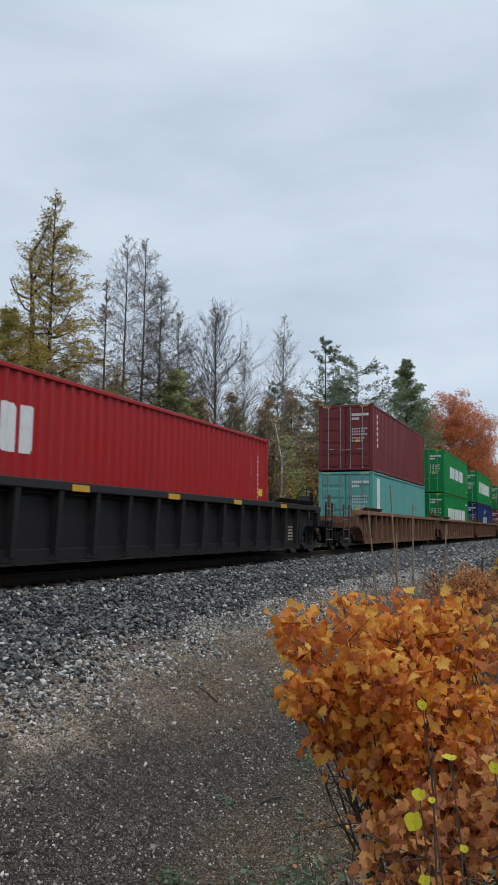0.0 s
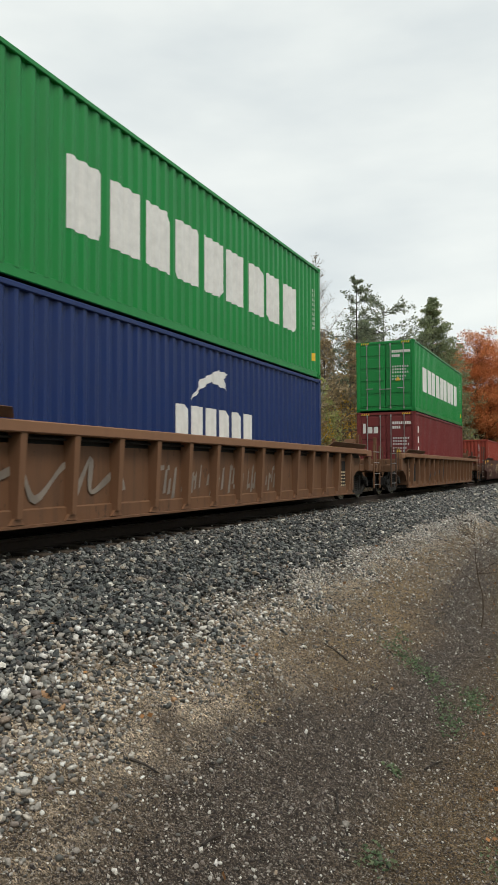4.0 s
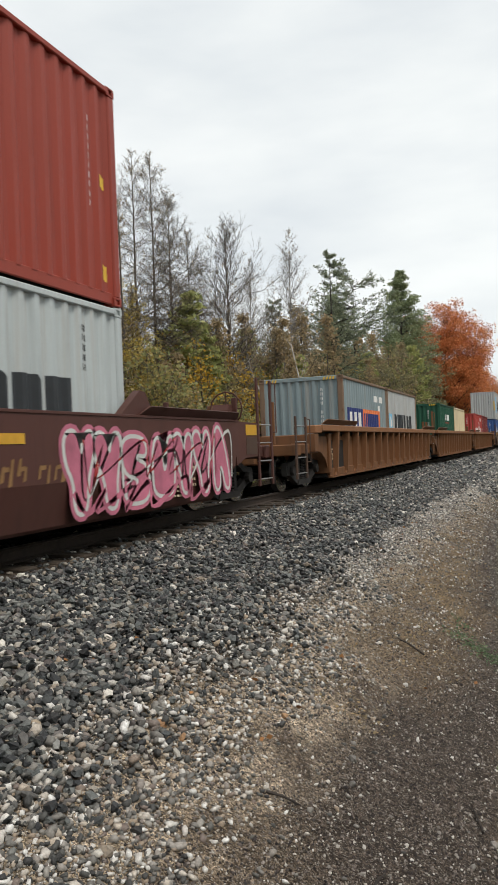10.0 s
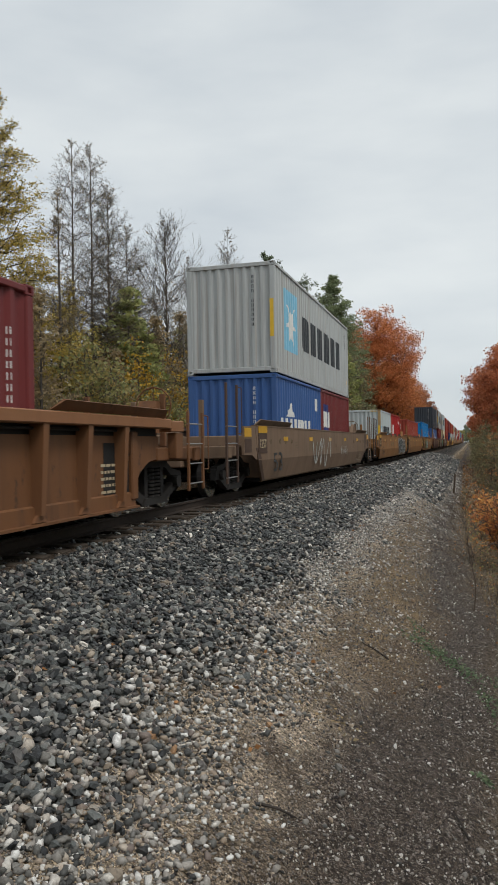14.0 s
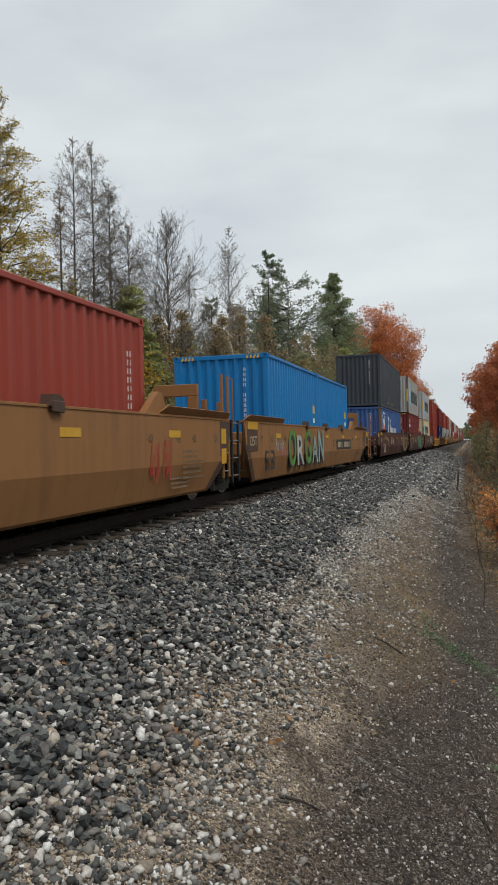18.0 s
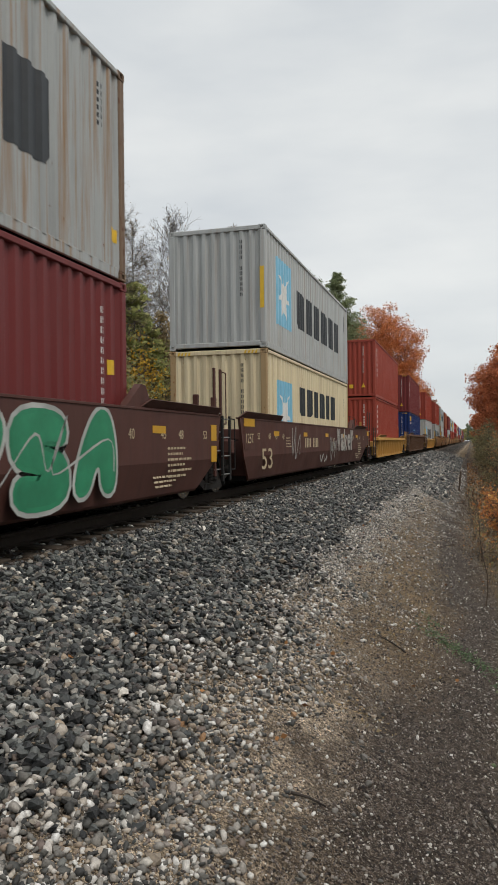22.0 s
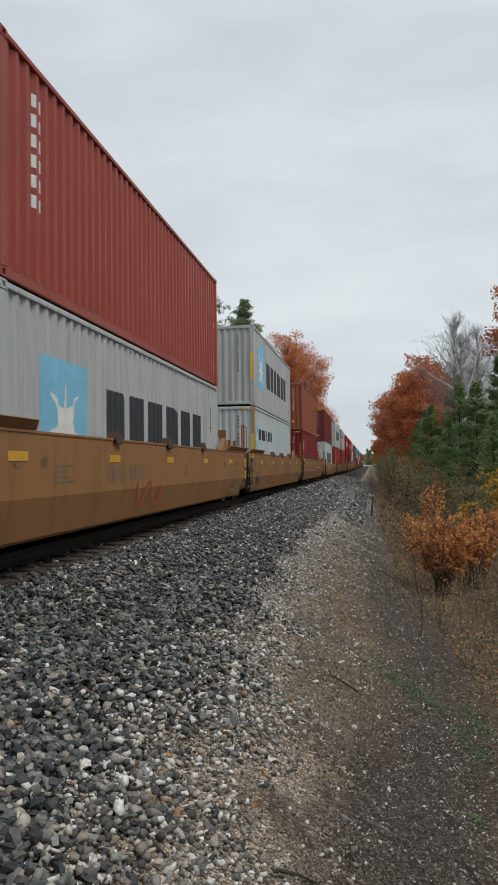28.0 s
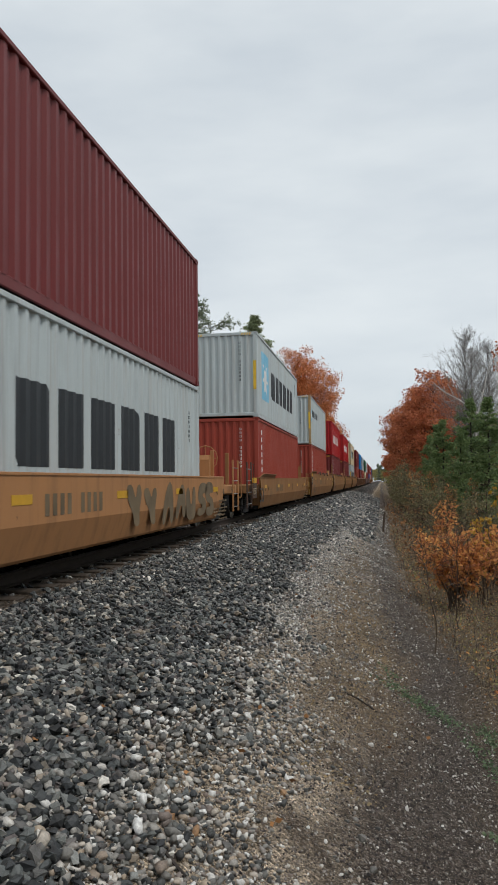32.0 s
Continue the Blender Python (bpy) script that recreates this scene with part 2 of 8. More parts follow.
M = dict(
    ground=ground_mat(),
    ballast=stone_mat("ballast_stone", [(0.0, (0.018, 0.020, 0.021)), (0.22, (0.037, 0.041, 0.044)), (0.42, (0.081, 0.091, 0.091)), (0.56, (0.159, 0.171, 0.163)), (0.66, (0.128, 0.107, 0.101)),
                                        (0.76, (0.281, 0.287, 0.268)), (0.85, (0.152, 0.161, 0.149)), (0.91, (0.305, 0.250, 0.189)), (0.96, (0.451, 0.427, 0.378)), (1.0, (0.878, 0.842, 0.756))], 0.42),
    gravel=stone_mat("pale_gravel", [(0.0, (0.040, 0.041, 0.041)), (0.2, (0.103, 0.106, 0.099)), (0.38, (0.218, 0.209, 0.190)), (0.54, (0.425, 0.402, 0.362)), (0.62, (0.218, 0.172, 0.149)),
                                     (0.72, (0.460, 0.368, 0.270)), (0.84, (0.690, 0.655, 0.598)), (1.0, (0.900, 0.900, 0.874))], 0.5),
    strip=stone_mat("strip_gravel", [(0.0, (0.115, 0.115, 0.109)), (0.3, (0.299, 0.287, 0.265)), (0.6, (0.483, 0.454, 0.414)), (0.8, (0.575, 0.494, 0.391)), (1.0, (0.900, 0.900, 0.839))], 0.5),
    cinder=stone_mat("dark_cinder", [(0.0, (0.017, 0.014, 0.014)), (0.3, (0.058, 0.048, 0.047)), (0.55, (0.137, 0.113, 0.101)), (0.75, (0.253, 0.216, 0.190)), (0.9, (0.422, 0.380, 0.338)), (1.0, (0.739, 0.708, 0.644))], 0.75),
    pebble=stone_mat("white_pebble", [(0.0, (0.220, 0.198, 0.176)), (0.5, (0.484, 0.451, 0.407)), (1.0, (0.880, 0.858, 0.814))], 0.6),
    steel=plain("rail_steel", (0.20, 0.19, 0.185), 0.3, 0.9, 0.15),
    rail_web=plain("rusty_rail_web", (0.04, 0.027, 0.02), 0.8, 0.2),
    tie=bark("creosote_tie", (0.02, 0.016, 0.013), (0.085, 0.066, 0.05), 4),
    black=plain("black_running_gear", (0.007, 0.0065, 0.0065), 0.8, 0.0, 0.4),
    grease=plain("greasy_cast_steel", (0.016, 0.0135, 0.012), 0.75, 0.0, 0.5),
    tread=plain("polished_wheel_tread", (0.45, 0.44, 0.43), 0.25, 1.0, 0.1),
    zinc=plain("galvanised_rod", (0.34, 0.34, 0.34), 0.45, 0.7, 0.15),
    white=plain("white_marking", (0.72, 0.72, 0.70), 0.5, 0, 0.1, 6),
    cream_mark=plain("cream_marking", (0.50, 0.41, 0.27), 0.55, 0, 0.15, 6),
    dark_mark=plain("dark_marking", (0.025, 0.03, 0.035), 0.5, 0, 0.15, 6),
    yellow=plain("yellow_reflector", (0.62, 0.34, 0.03), 0.4, 0, 0.12, 6),
    warn=plain("warning_yellow", (0.75, 0.47, 0.03), 0.45, 0, 0.1, 6),
    sky_blue=plain("pale_blue_panel", (0.20, 0.50, 0.68), 0.45, 0, 0.1, 3),
    orange=plain("orange_panel", (0.75, 0.19, 0.06), 0.5, 0, 0.1, 3),
    navy_mark=plain("navy_panel", (0.02, 0.035, 0.16), 0.5, 0, 0.1, 3),
    red_mark=plain("red_marking", (0.42, 0.03, 0.025), 0.5, 0, 0.12, 3),
    pink=plain("pink_spray", (0.55, 0.16, 0.24), 0.5, 0, 0.3, 2),
    spray_green=plain("green_spray", (0.02, 0.24, 0.12), 0.5, 0, 0.25, 2),
    spray_pale=plain("pale_spray", (0.42, 0.44, 0.42), 0.55, 0, 0.3, 2),
    spray_teal=plain("faded_teal_spray", (0.13, 0.22, 0.22), 0.6, 0, 0.3, 2),
    spray_gold=plain("gold_spray", (0.25, 0.135, 0.05), 0.55, 0, 0.25, 2),
    bark_dark=bark("dark_bark", (0.02, 0.017, 0.016), (0.075, 0.064, 0.055)),
    bark_grey=bark("grey_bark", (0.05, 0.043, 0.038), (0.17, 0.148, 0.128)),
    bark_birch=bark("birch_bark", (0.22, 0.20, 0.18), (0.62, 0.60, 0.56), 3),
    twig=bark("twig_bark", (0.05, 0.035, 0.028), (0.15, 0.115, 0.085)),
    dry=bark("dry_stem", (0.14, 0.10, 0.065), (0.36, 0.28, 0.18), 9),
    bark_birch_grey=bark("pale_twig_bark", (0.16, 0.15, 0.145), (0.34, 0.325, 0.31), 4),
    larch=leafy("larch_needles", [(0.0, (0.30, 0.25, 0.065)), (0.5, (0.50, 0.37, 0.085)), (1.0, (0.66, 0.47, 0.12))], 0.6, 0.55),
    larch_green=leafy("green_larch_needles", [(0.0, (0.25, 0.26, 0.075)), (0.5, (0.40, 0.35, 0.095)), (1.0, (0.56, 0.44, 0.12))], 0.6, 0.55),
    pine=leafy("pine_needles", [(0.0, (0.17, 0.21, 0.12)), (0.6, (0.27, 0.32, 0.17)), (1.0, (0.37, 0.40, 0.22))], 0.6, 0.5),
    pine_grey=leafy("grey_green_needles", [(0.0, (0.15, 0.185, 0.125)), (0.6, (0.23, 0.27, 0.18)), (1.0, (0.31, 0.33, 0.21))], 0.6, 0.5),
    young_pine=leafy("young_pine_needles", [(0.0, (0.27, 0.31, 0.12)), (0.6, (0.42, 0.44, 0.17)), (1.0, (0.55, 0.52, 0.22))], 0.6, 0.55),
    spruce=leafy("spruce_needles", [(0.0, (0.12, 0.18, 0.075)), (0.6, (0.20, 0.29, 0.115)), (1.0, (0.31, 0.38, 0.16))], 0.6, 0.45),
    maple=leafy("red_maple_leaves", [(0.0, (0.44, 0.14, 0.055)), (0.5, (0.64, 0.235, 0.085)), (1.0, (0.78, 0.37, 0.14))], 0.6, 0.5),
    maple_dull=leafy("dull_maple_leaves", [(0.0, (0.20, 0.07, 0.04)), (0.5, (0.30, 0.11, 0.05)), (1.0, (0.42, 0.17, 0.07))], 0.6, 0.5),
    oak=leafy("oak_leaves", [(0.0, (0.36, 0.11, 0.06)), (0.5, (0.52, 0.18, 0.08)), (1.0, (0.68, 0.26, 0.11))], 0.6, 0.5),
    brush=leafy("mixed_brush_leaves", [(0.0, (0.23, 0.25, 0.11)), (0.5, (0.35, 0.34, 0.14)), (0.85, (0.47, 0.37, 0.15)), (1.0, (0.56, 0.38, 0.14))], 0.6, 0.45),
    brush_grey=leafy("dull_brush_leaves", [(0.0, (0.17, 0.175, 0.095)), (0.5, (0.26, 0.24, 0.125)), (1.0, (0.37, 0.29, 0.15))], 0.6, 0.45),
    brown_brush=leafy("brown_brush_leaves", [(0.0, (0.26, 0.21, 0.13)), (0.5, (0.36, 0.28, 0.16)), (1.0, (0.48, 0.34, 0.18))], 0.6, 0.45),
    yellow_brush=leafy("yellow_brush_leaves", [(0.0, (0.36, 0.22, 0.05)), (0.5, (0.58, 0.35, 0.05)), (1.0, (0.72, 0.48, 0.07))], 0.6, 0.5),
    orange_leaf=leafy("orange_maple_leaves", [(0.0, (0.42, 0.12, 0.05)), (0.2, (0.70, 0.24, 0.06)), (0.5, (0.90, 0.39, 0.07)), (0.82, (0.96, 0.53, 0.09)), (1.0, (0.97, 0.70, 0.15))], 0.5, 0.55),
    rust_leaf=leafy("rusty_shrub_leaves", [(0.0, (0.38, 0.16, 0.08)), (0.4, (0.66, 0.28, 0.11)), (0.75, (0.82, 0.40, 0.13)), (1.0, (0.92, 0.57, 0.19))], 0.55, 0.55),
    yellow_leaf=leafy("yellow_leaves", [(0.0, (0.78, 0.66, 0.03)), (1.0, (0.86, 0.78, 0.06))], 0.5, 0.45),
    litter=leafy("fallen_leaves", [(0.0, (0.15, 0.075, 0.04)), (0.5, (0.28, 0.14, 0.065)), (1.0, (0.5, 0.24, 0.09))], 0.7, 0.15),
    weed=leafy("green_weed", [(0.0, (0.09, 0.14, 0.08)), (0.7, (0.165, 0.24, 0.13)), (1.0, (0.28, 0.32, 0.19))], 0.6, 0.4),
    grass=leafy("dry_grass", [(0.0, (0.21, 0.165, 0.11)), (1.0, (0.42, 0.35, 0.24))], 0.8, 0.2),
)
# steel box and car paints
P = dict(
    red=paint("bright_red_paint", (0.38, 0.010, 0.012), 0.45, 0.05, 0.3),
    brick=paint("brick_red_paint", (0.325, 0.053, 0.033), 0.5, 0.1, 0.3),
    maroon=paint("maroon_paint", (0.175, 0.029, 0.029), 0.5, 0.08, 0.3),
    rust_orange=paint("orange_brown_paint", (0.30, 0.085, 0.045), 0.55, 0.3, 0.35),
    coral=paint("faded_red_paint", (0.44, 0.06, 0.05), 0.55, 0.12, 0.3),
    green=paint("bright_green_paint", (0.004, 0.235, 0.05), 0.4, 0.02, 0.22),
    dark_green=paint("bottle_green_paint", (0.013, 0.085, 0.05), 0.5, 0.06, 0.3),
    aqua=paint("aqua_paint", (0.13, 0.37, 0.33), 0.5, 0.06, 0.25),
    navy=paint("navy_blue_paint", (0.007, 0.027, 0.125), 0.45, 0.06, 0.25),
    royal=paint("royal_blue_paint", (0.045, 0.115, 0.31), 0.5, 0.16, 0.4),
    azure=paint("azure_blue_paint", (0.002, 0.19, 0.50), 0.45, 0.04, 0.2),
    slate=paint("slate_black_paint", (0.052, 0.061, 0.075), 0.5, 0.03, 0.2),
    grey=paint("light_grey_paint", (0.455, 0.48, 0.48), 0.5, 0.2, 0.5, runs=0.3),
    grey_worn=paint("rust_streaked_grey_paint", (0.40, 0.425, 0.425), 0.55, 0.32, 0.6, runs=0.95),
    blue_grey=paint("blue_grey_paint", (0.23, 0.30, 0.32), 0.55, 0.25, 0.5, runs=0.3),
    white=paint("off_white_paint", (0.50, 0.56, 0.57), 0.5, 0.2, 0.4, runs=0.2),
    cream=paint("cream_paint", (0.74, 0.64, 0.43), 0.55, 0.34, 0.35, (0.30, 0.13, 0.04), runs=0.4),
    rusty_trim=paint("rusty_trim_paint", (0.20, 0.13, 0.085), 0.65, 0.55, 0.5, (0.13, 0.055, 0.028)),
    rusty_cream=paint("rust_stained_cream_paint", (0.42, 0.29, 0.15), 0.6, 0.5, 0.5, (0.24, 0.10, 0.035)),
    car_black=paint("black_car_paint", (0.011, 0.0085, 0.009), 0.6, 0.2, 0.55, (0.06, 0.032, 0.022)),
    car_brown=paint("rust_brown_car_paint", (0.155, 0.075, 0.038), 0.65, 0.5, 0.8, (0.07, 0.035, 0.022)),
    car_orange=paint("orange_brown_car_paint", (0.175, 0.076, 0.031), 0.65, 0.52, 0.8, (0.08, 0.042, 0.026)),
    car_maroon=paint("maroon_brown_car_paint", (0.094, 0.037, 0.029), 0.6, 0.15, 0.55, (0.05, 0.03, 0.022)),
    car_tan=paint("tan_car_paint", (0.30, 0.14, 0.05), 0.6, 0.19, 0.55, (0.10, 0.055, 0.03)),
    car_yellow=paint("ochre_yellow_car_paint", (0.43, 0.235, 0.06), 0.6, 0.21, 0.55, (0.14, 0.07, 0.03)),
    car_sand=paint("sandy_orange_car_paint", (0.42, 0.20, 0.08), 0.6, 0.18, 0.7, (0.16, 0.08, 0.04)),
    car_umber=paint("umber_car_paint", (0.118, 0.062, 0.036), 0.65, 0.38, 0.7, (0.065, 0.036, 0.024)),
    car_dark=paint("dark_brown_car_paint", (0.085, 0.05, 0.036), 0.65, 0.30, 0.55, (0.05, 0.03, 0.022)),
)
# the top chords are scoured, and lightened for the sky light they catch, the ribs less so, while the panels carry brake
# dust
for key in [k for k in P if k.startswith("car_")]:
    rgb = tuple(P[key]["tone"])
    P[key + "_chord"] = paint(P[key].name + "_worn_lit", tuple(min(1, 1.5 * c + 0.008) for c in rgb), 0.6, 0.12, 0.3, tuple(0.5 * c for c in rgb))
    P[key + "_rib"] = paint(P[key].name + "_worn_half_lit", tuple(1.2 * c + 0.004 for c in rgb), 0.62, 0.25, 0.35, tuple(0.5 * c for c in rgb))



# ---- mesh helpers ----
class Geo:
    def __init__(self):
        self.v, self.f = [], []

    def add(self, verts, faces):
        k = len(self.v)
        self.v += [tuple(p) for p in verts]
        self.f += [tuple(i + k for i in face) for face in faces]
        return self

    def box(self, x0, x1, y0, y1, z0, z1, c=0.0):
        """A box, with its edges cut by c."""
        lo, hi = (x0, y0, z0), (x1, y1, z1)
        c = min(c, 0.3 * min(b - a for a, b in zip(lo, hi)))
        corners = [(i, j, k) for i in (0, 1) for j in (0, 1) for k in (0, 1)]
        if c <= 0:
            v = [tuple((lo, hi)[s[a]][a] for a in range(3)) for s in corners]
            return self.add(v, [(0, 1, 3, 2), (4, 6, 7, 5), (0, 4, 5, 1), (2, 3, 7, 6), (0, 2, 6, 4), (1, 5, 7, 3)])
        idx, v = {}, []
        for s in corners:
            for a in range(3):
                p = [(lo[b] if s[b] == 0 else hi[b]) if b == a else (lo[b] + c if s[b] == 0 else hi[b] - c) for b in range(3)]
                idx[s, a] = len(v)
                v.append(tuple(p))
        faces = []
        for a in range(3):
            b, d = [i for i in range(3) if i != a]
            for sa in (0, 1):
                ring = []
                for sb, sd in ((0, 0), (1, 0), (1, 1), (0, 1)):
                    s = [0, 0, 0]
                    s[a], s[b], s[d] = sa, sb, sd
                    ring.append(idx[tuple(s), a])
                faces.append(ring)
            for sb in (0, 1):
                for sd in (0, 1):
                    ends = []
                    for sa in (0, 1):
                        s = [0, 0, 0]
                        s[a], s[b], s[d] = sa, sb, sd
                        ends.append(tuple(s))
                    faces.append([idx[ends[0], b], idx[ends[1], b], idx[ends[1], d], idx[ends[0], d]])
        for s in corners:
            faces.append([idx[s, 0], idx[s, 1], idx[s, 2]])
        mid = Vector([(a + b) / 2 for a, b in zip(lo, hi)])
        out = []
        for f in faces:
            p = [Vector(v[i]) for i in f]
            n = (p[1] - p[0]).cross(p[2] - p[0])
            out.append(f if n.dot(sum(p, Vector()) / len(p) - mid) > 0 else f[::-1])
        return self.add(v, out)

    def tube(self, a, b, r0, r1=None, n=8):
        a, b = Vector(a), Vector(b)
        r1 = r0 if r1 is None else r1
        d = (b - a).normalized()
        u = d.orthogonal().normalized()
        w = d.cross(u)
        ring = [(math.cos(2 * math.pi * i / n), math.sin(2 * math.pi * i / n)) for i in range(n)]
        v = [a + (u * c + w * s) * r0 for c, s in ring] + [b + (u * c + w * s) * r1 for c, s in ring]
        f = [(i, (i + 1) % n, n + (i + 1) % n, n + i) for i in range(n)]
        return self.add(v, f + [tuple(range(n))[::-1], tuple(range(n, 2 * n))])

    def lathe(self, profile, n=24):
        """A solid of turning about x; the profile is rows of x and radius."""
        v = [(x, r * math.cos(2 * math.pi * i / n), r * math.sin(2 * math.pi * i / n)) for x, r in profile for i in range(n)]
        f = [(k * n + i, k * n + (i + 1) % n, (k + 1) * n + (i + 1) % n, (k + 1) * n + i) for k in range(len(profile) - 1) for i in range(n)]
        f += [tuple(range(n))[::-1], tuple(range((len(profile) - 1) * n, len(profile) * n))]
        return self.add(v, f)

    def slab(self, outline, x0, x1):
        """An outline of (y, z) pushed from x0 to x1."""
        n = len(outline)
        v = [(x0, y, z) for y, z in outline] + [(x1, y, z) for y, z in outline]
        f = [(i, (i + 1) % n, n + (i + 1) % n, n + i) for i in range(n)]
        return self.add(v, f + [tuple(range(n))[::-1], tuple(range(n, 2 * n))])

    def sweep(self, section, y0, y1):
        """A closed section of (x, z) pushed along y."""
        n = len(section)
        v = [(x, y0, z) for x, z in section] + [(x, y1, z) for x, z in section]
        f = [(i, n + i, n + (i + 1) % n, (i + 1) % n) for i in range(n)]
        return self.add(v, f + [tuple(range(n)), tuple(range(n, 2 * n))[::-1]])

    def mesh(self, name="mesh", smooth=False):
        me = bpy.data.meshes.new(name)
        me.from_pydata(self.v, [], self.f)
        if smooth:
            me.polygons.foreach_set("use_smooth", [True] * len(me.polygons))
        me.update()
        return me


def array_mesh(name, verts, faces, smooth=False):
    """A mesh from arrays; all faces have the same number of corners."""
    verts, faces = np.asarray(verts, np.float32), np.asarray(faces, np.int32)
    me = bpy.data.meshes.new(name)
    k = faces.shape[1]
    me.vertices.add(len(verts))
    me.vertices.foreach_set("co", verts.ravel())
    me.loops.add(faces.size)
    me.loops.foreach_set("vertex_index", faces.ravel())
    me.polygons.add(len(faces))
    me.polygons.foreach_set("loop_start", np.arange(len(faces), dtype=np.int32) * k)
    me.polygons.foreach_set("use_smooth", np.full(len(faces), smooth))
    me.update(calc_edges=True)
    me.validate()
    return me


CACHE = {}


def cached(key, make):
    if key not in CACHE:
        CACHE[key] = make()
    return CACHE[key]


def wear(ob, mat):
    """The material on the object, so that alike pieces can share one mesh."""
    if not ob.data.materials:
        ob.data.materials.append(None)
    ob.material_slots[0].link = "OBJECT"
    ob.material_slots[0].material = mat
    return ob


def part(name, me, mat, parent, label="", m=None):
    if isinstance(me, Geo):
        me = me.mesh(name)
    ob = wear(new(name, me), mat)
    ob.parent = parent
    if m is not None:
        ob.matrix_basis = m
    if label:
        tagged(ob, label)
    return ob


def thing(name, label, category, group="", m=None, kind=""):
    ob = new(name)
    ob.empty_display_size = 0.2
    if m is not None:
        ob.matrix_basis = m
    return tagged(ob, label, category, group, kind)


def solid(name, me, mat, label, category="", group="", kind="", m=None):
    if isinstance(me, Geo):
        me = me.mesh(name)
    ob = wear(new(name, me), mat)
    if m is not None:
        ob.matrix_basis = m
    return tagged(ob, label, category, group, kind)


def text_mesh(body, height, fat=0.0):
    def make():
        cu = bpy.data.curves.new("lettering", "FONT")
        cu.body, cu.size, cu.extrude, cu.offset = body, height * 1.42, 0.0015, fat
        ob = new("lettering", cu)
        me = bpy.data.meshes.new_from_object(ob.evaluated_get(bpy.context.evaluated_depsgraph_get()))
        bpy.data.objects.remove(ob)
        me.materials.clear()
        return me
    return cached(("text", body, height, fat), make)


# ---- ground, ballast and track ----
PROFILE_X = [-400, -60, -14, -8.0, -5.2, -3.8, -2.4, -1.75, 1.75, 2.4, 3.95, 6.2, 7.4, 9.0, 12.0, 60, 400]
PROFILE_Z = [-1.2, -1.2, -1.3, -1.5, -1.45, -0.75, -0.32, -0.2, -0.2, -0.28, -0.57, -1.66, -1.88, -1.75, -1.7, -1.6, -1.4]


def ground_z(x, y):
    z = np.interp(x, PROFILE_X, PROFILE_Z)
    z = z + 0.45 * np.clip((1.6 - y) / 1.6, 0, 1) * np.clip((x - 4.2) / 1.5, 0, 1)
    away = np.clip((np.abs(x) - 1.9) / 2.0, 0, 1)
    return z + away * (0.035 * np.sin(1.7 * x + 0.8 * y) * np.sin(1.1 * y - 0.6 * x) + 0.05 * np.sin(0.33 * y + 0.4 * x))


def build_ground():
    xs = np.unique(np.concatenate([np.linspace(-400, -30, 14), np.linspace(-30, -2, 40), np.linspace(-2, 11, 105), np.linspace(11, 40, 30), np.linspace(40, 400, 14)]))
    ys = np.unique(np.concatenate([np.linspace(-150, -4, 20), np.linspace(-4, 24, 190), np.linspace(24, 70, 90), np.linspace(70, 1600, 70)]))
    gx, gy = np.meshgrid(xs, ys)
    rng = np.random.default_rng(5)
    gz = ground_z(gx, gy) + rng.normal(0, 0.003, gx.shape)
    verts = np.stack([gx, gy, gz], -1).reshape(-1, 3)
    w, h = len(xs), len(ys)
    i = (np.arange(h - 1)[:, None] * w + np.arange(w - 1)[None]).ravel()
    faces = np.stack([i, i + 1, i + 1 + w, i + w], 1)
    return solid("ground", array_mesh("ground", verts, faces, True), M["ground"],
                 "gravel and dark cinder ground sloping down from a railway", "ground", kind="structure")


build_ground()


# a lump with chopped corners: the middles of a cube's edges, with a face for each side and each corner
LUMP = np.array([(i, j, 0) for i in (-1, 1) for j in (-1, 1)] + [(i, 0, j) for i in (-1, 1) for j in (-1, 1)] + [(0, i, j) for i in (-1, 1) for j in (-1, 1)], float)


def lump_faces():
    out = []
    for axis in range(3):
        for side in (-1, 1):
            ring = [k for k in range(12) if LUMP[k, axis] == side]
            u, w = [c for c in range(3) if c != axis]
            ring.sort(key=lambda k: math.atan2(LUMP[k, w], LUMP[k, u]))
            if (side > 0) == (axis == 1):
                ring = ring[::-1]
            out += [(ring[0], ring[1], ring[2]), (ring[0], ring[2], ring[3])]
    for c in ((i, j, k) for i in (-1, 1) for j in (-1, 1) for k in (-1, 1)):
        tri = [k for k in range(12) if sum(LUMP[k, x] * c[x] for x in range(3)) == 2]
        n = np.cross(LUMP[tri[1]] - LUMP[tri[0]], LUMP[tri[2]] - LUMP[tri[0]])
        out.append(tuple(tri) if n @ np.array(c) > 0 else tuple(tri[::-1]))
    return np.array(out)


LUMP_TRI = lump_faces()
CHIP = np.array([(1, 0, 0), (-1, 0, 0), (0, 1, 0), (0, -1, 0), (0, 0, 1), (0, 0, -1)], float)
CHIP_TRI = np.array([(0, 2, 4), (2, 1, 4), (1, 3, 4), (3, 0, 4), (2, 0, 5), (1, 2, 5), (3, 1, 5), (0, 3, 5)])


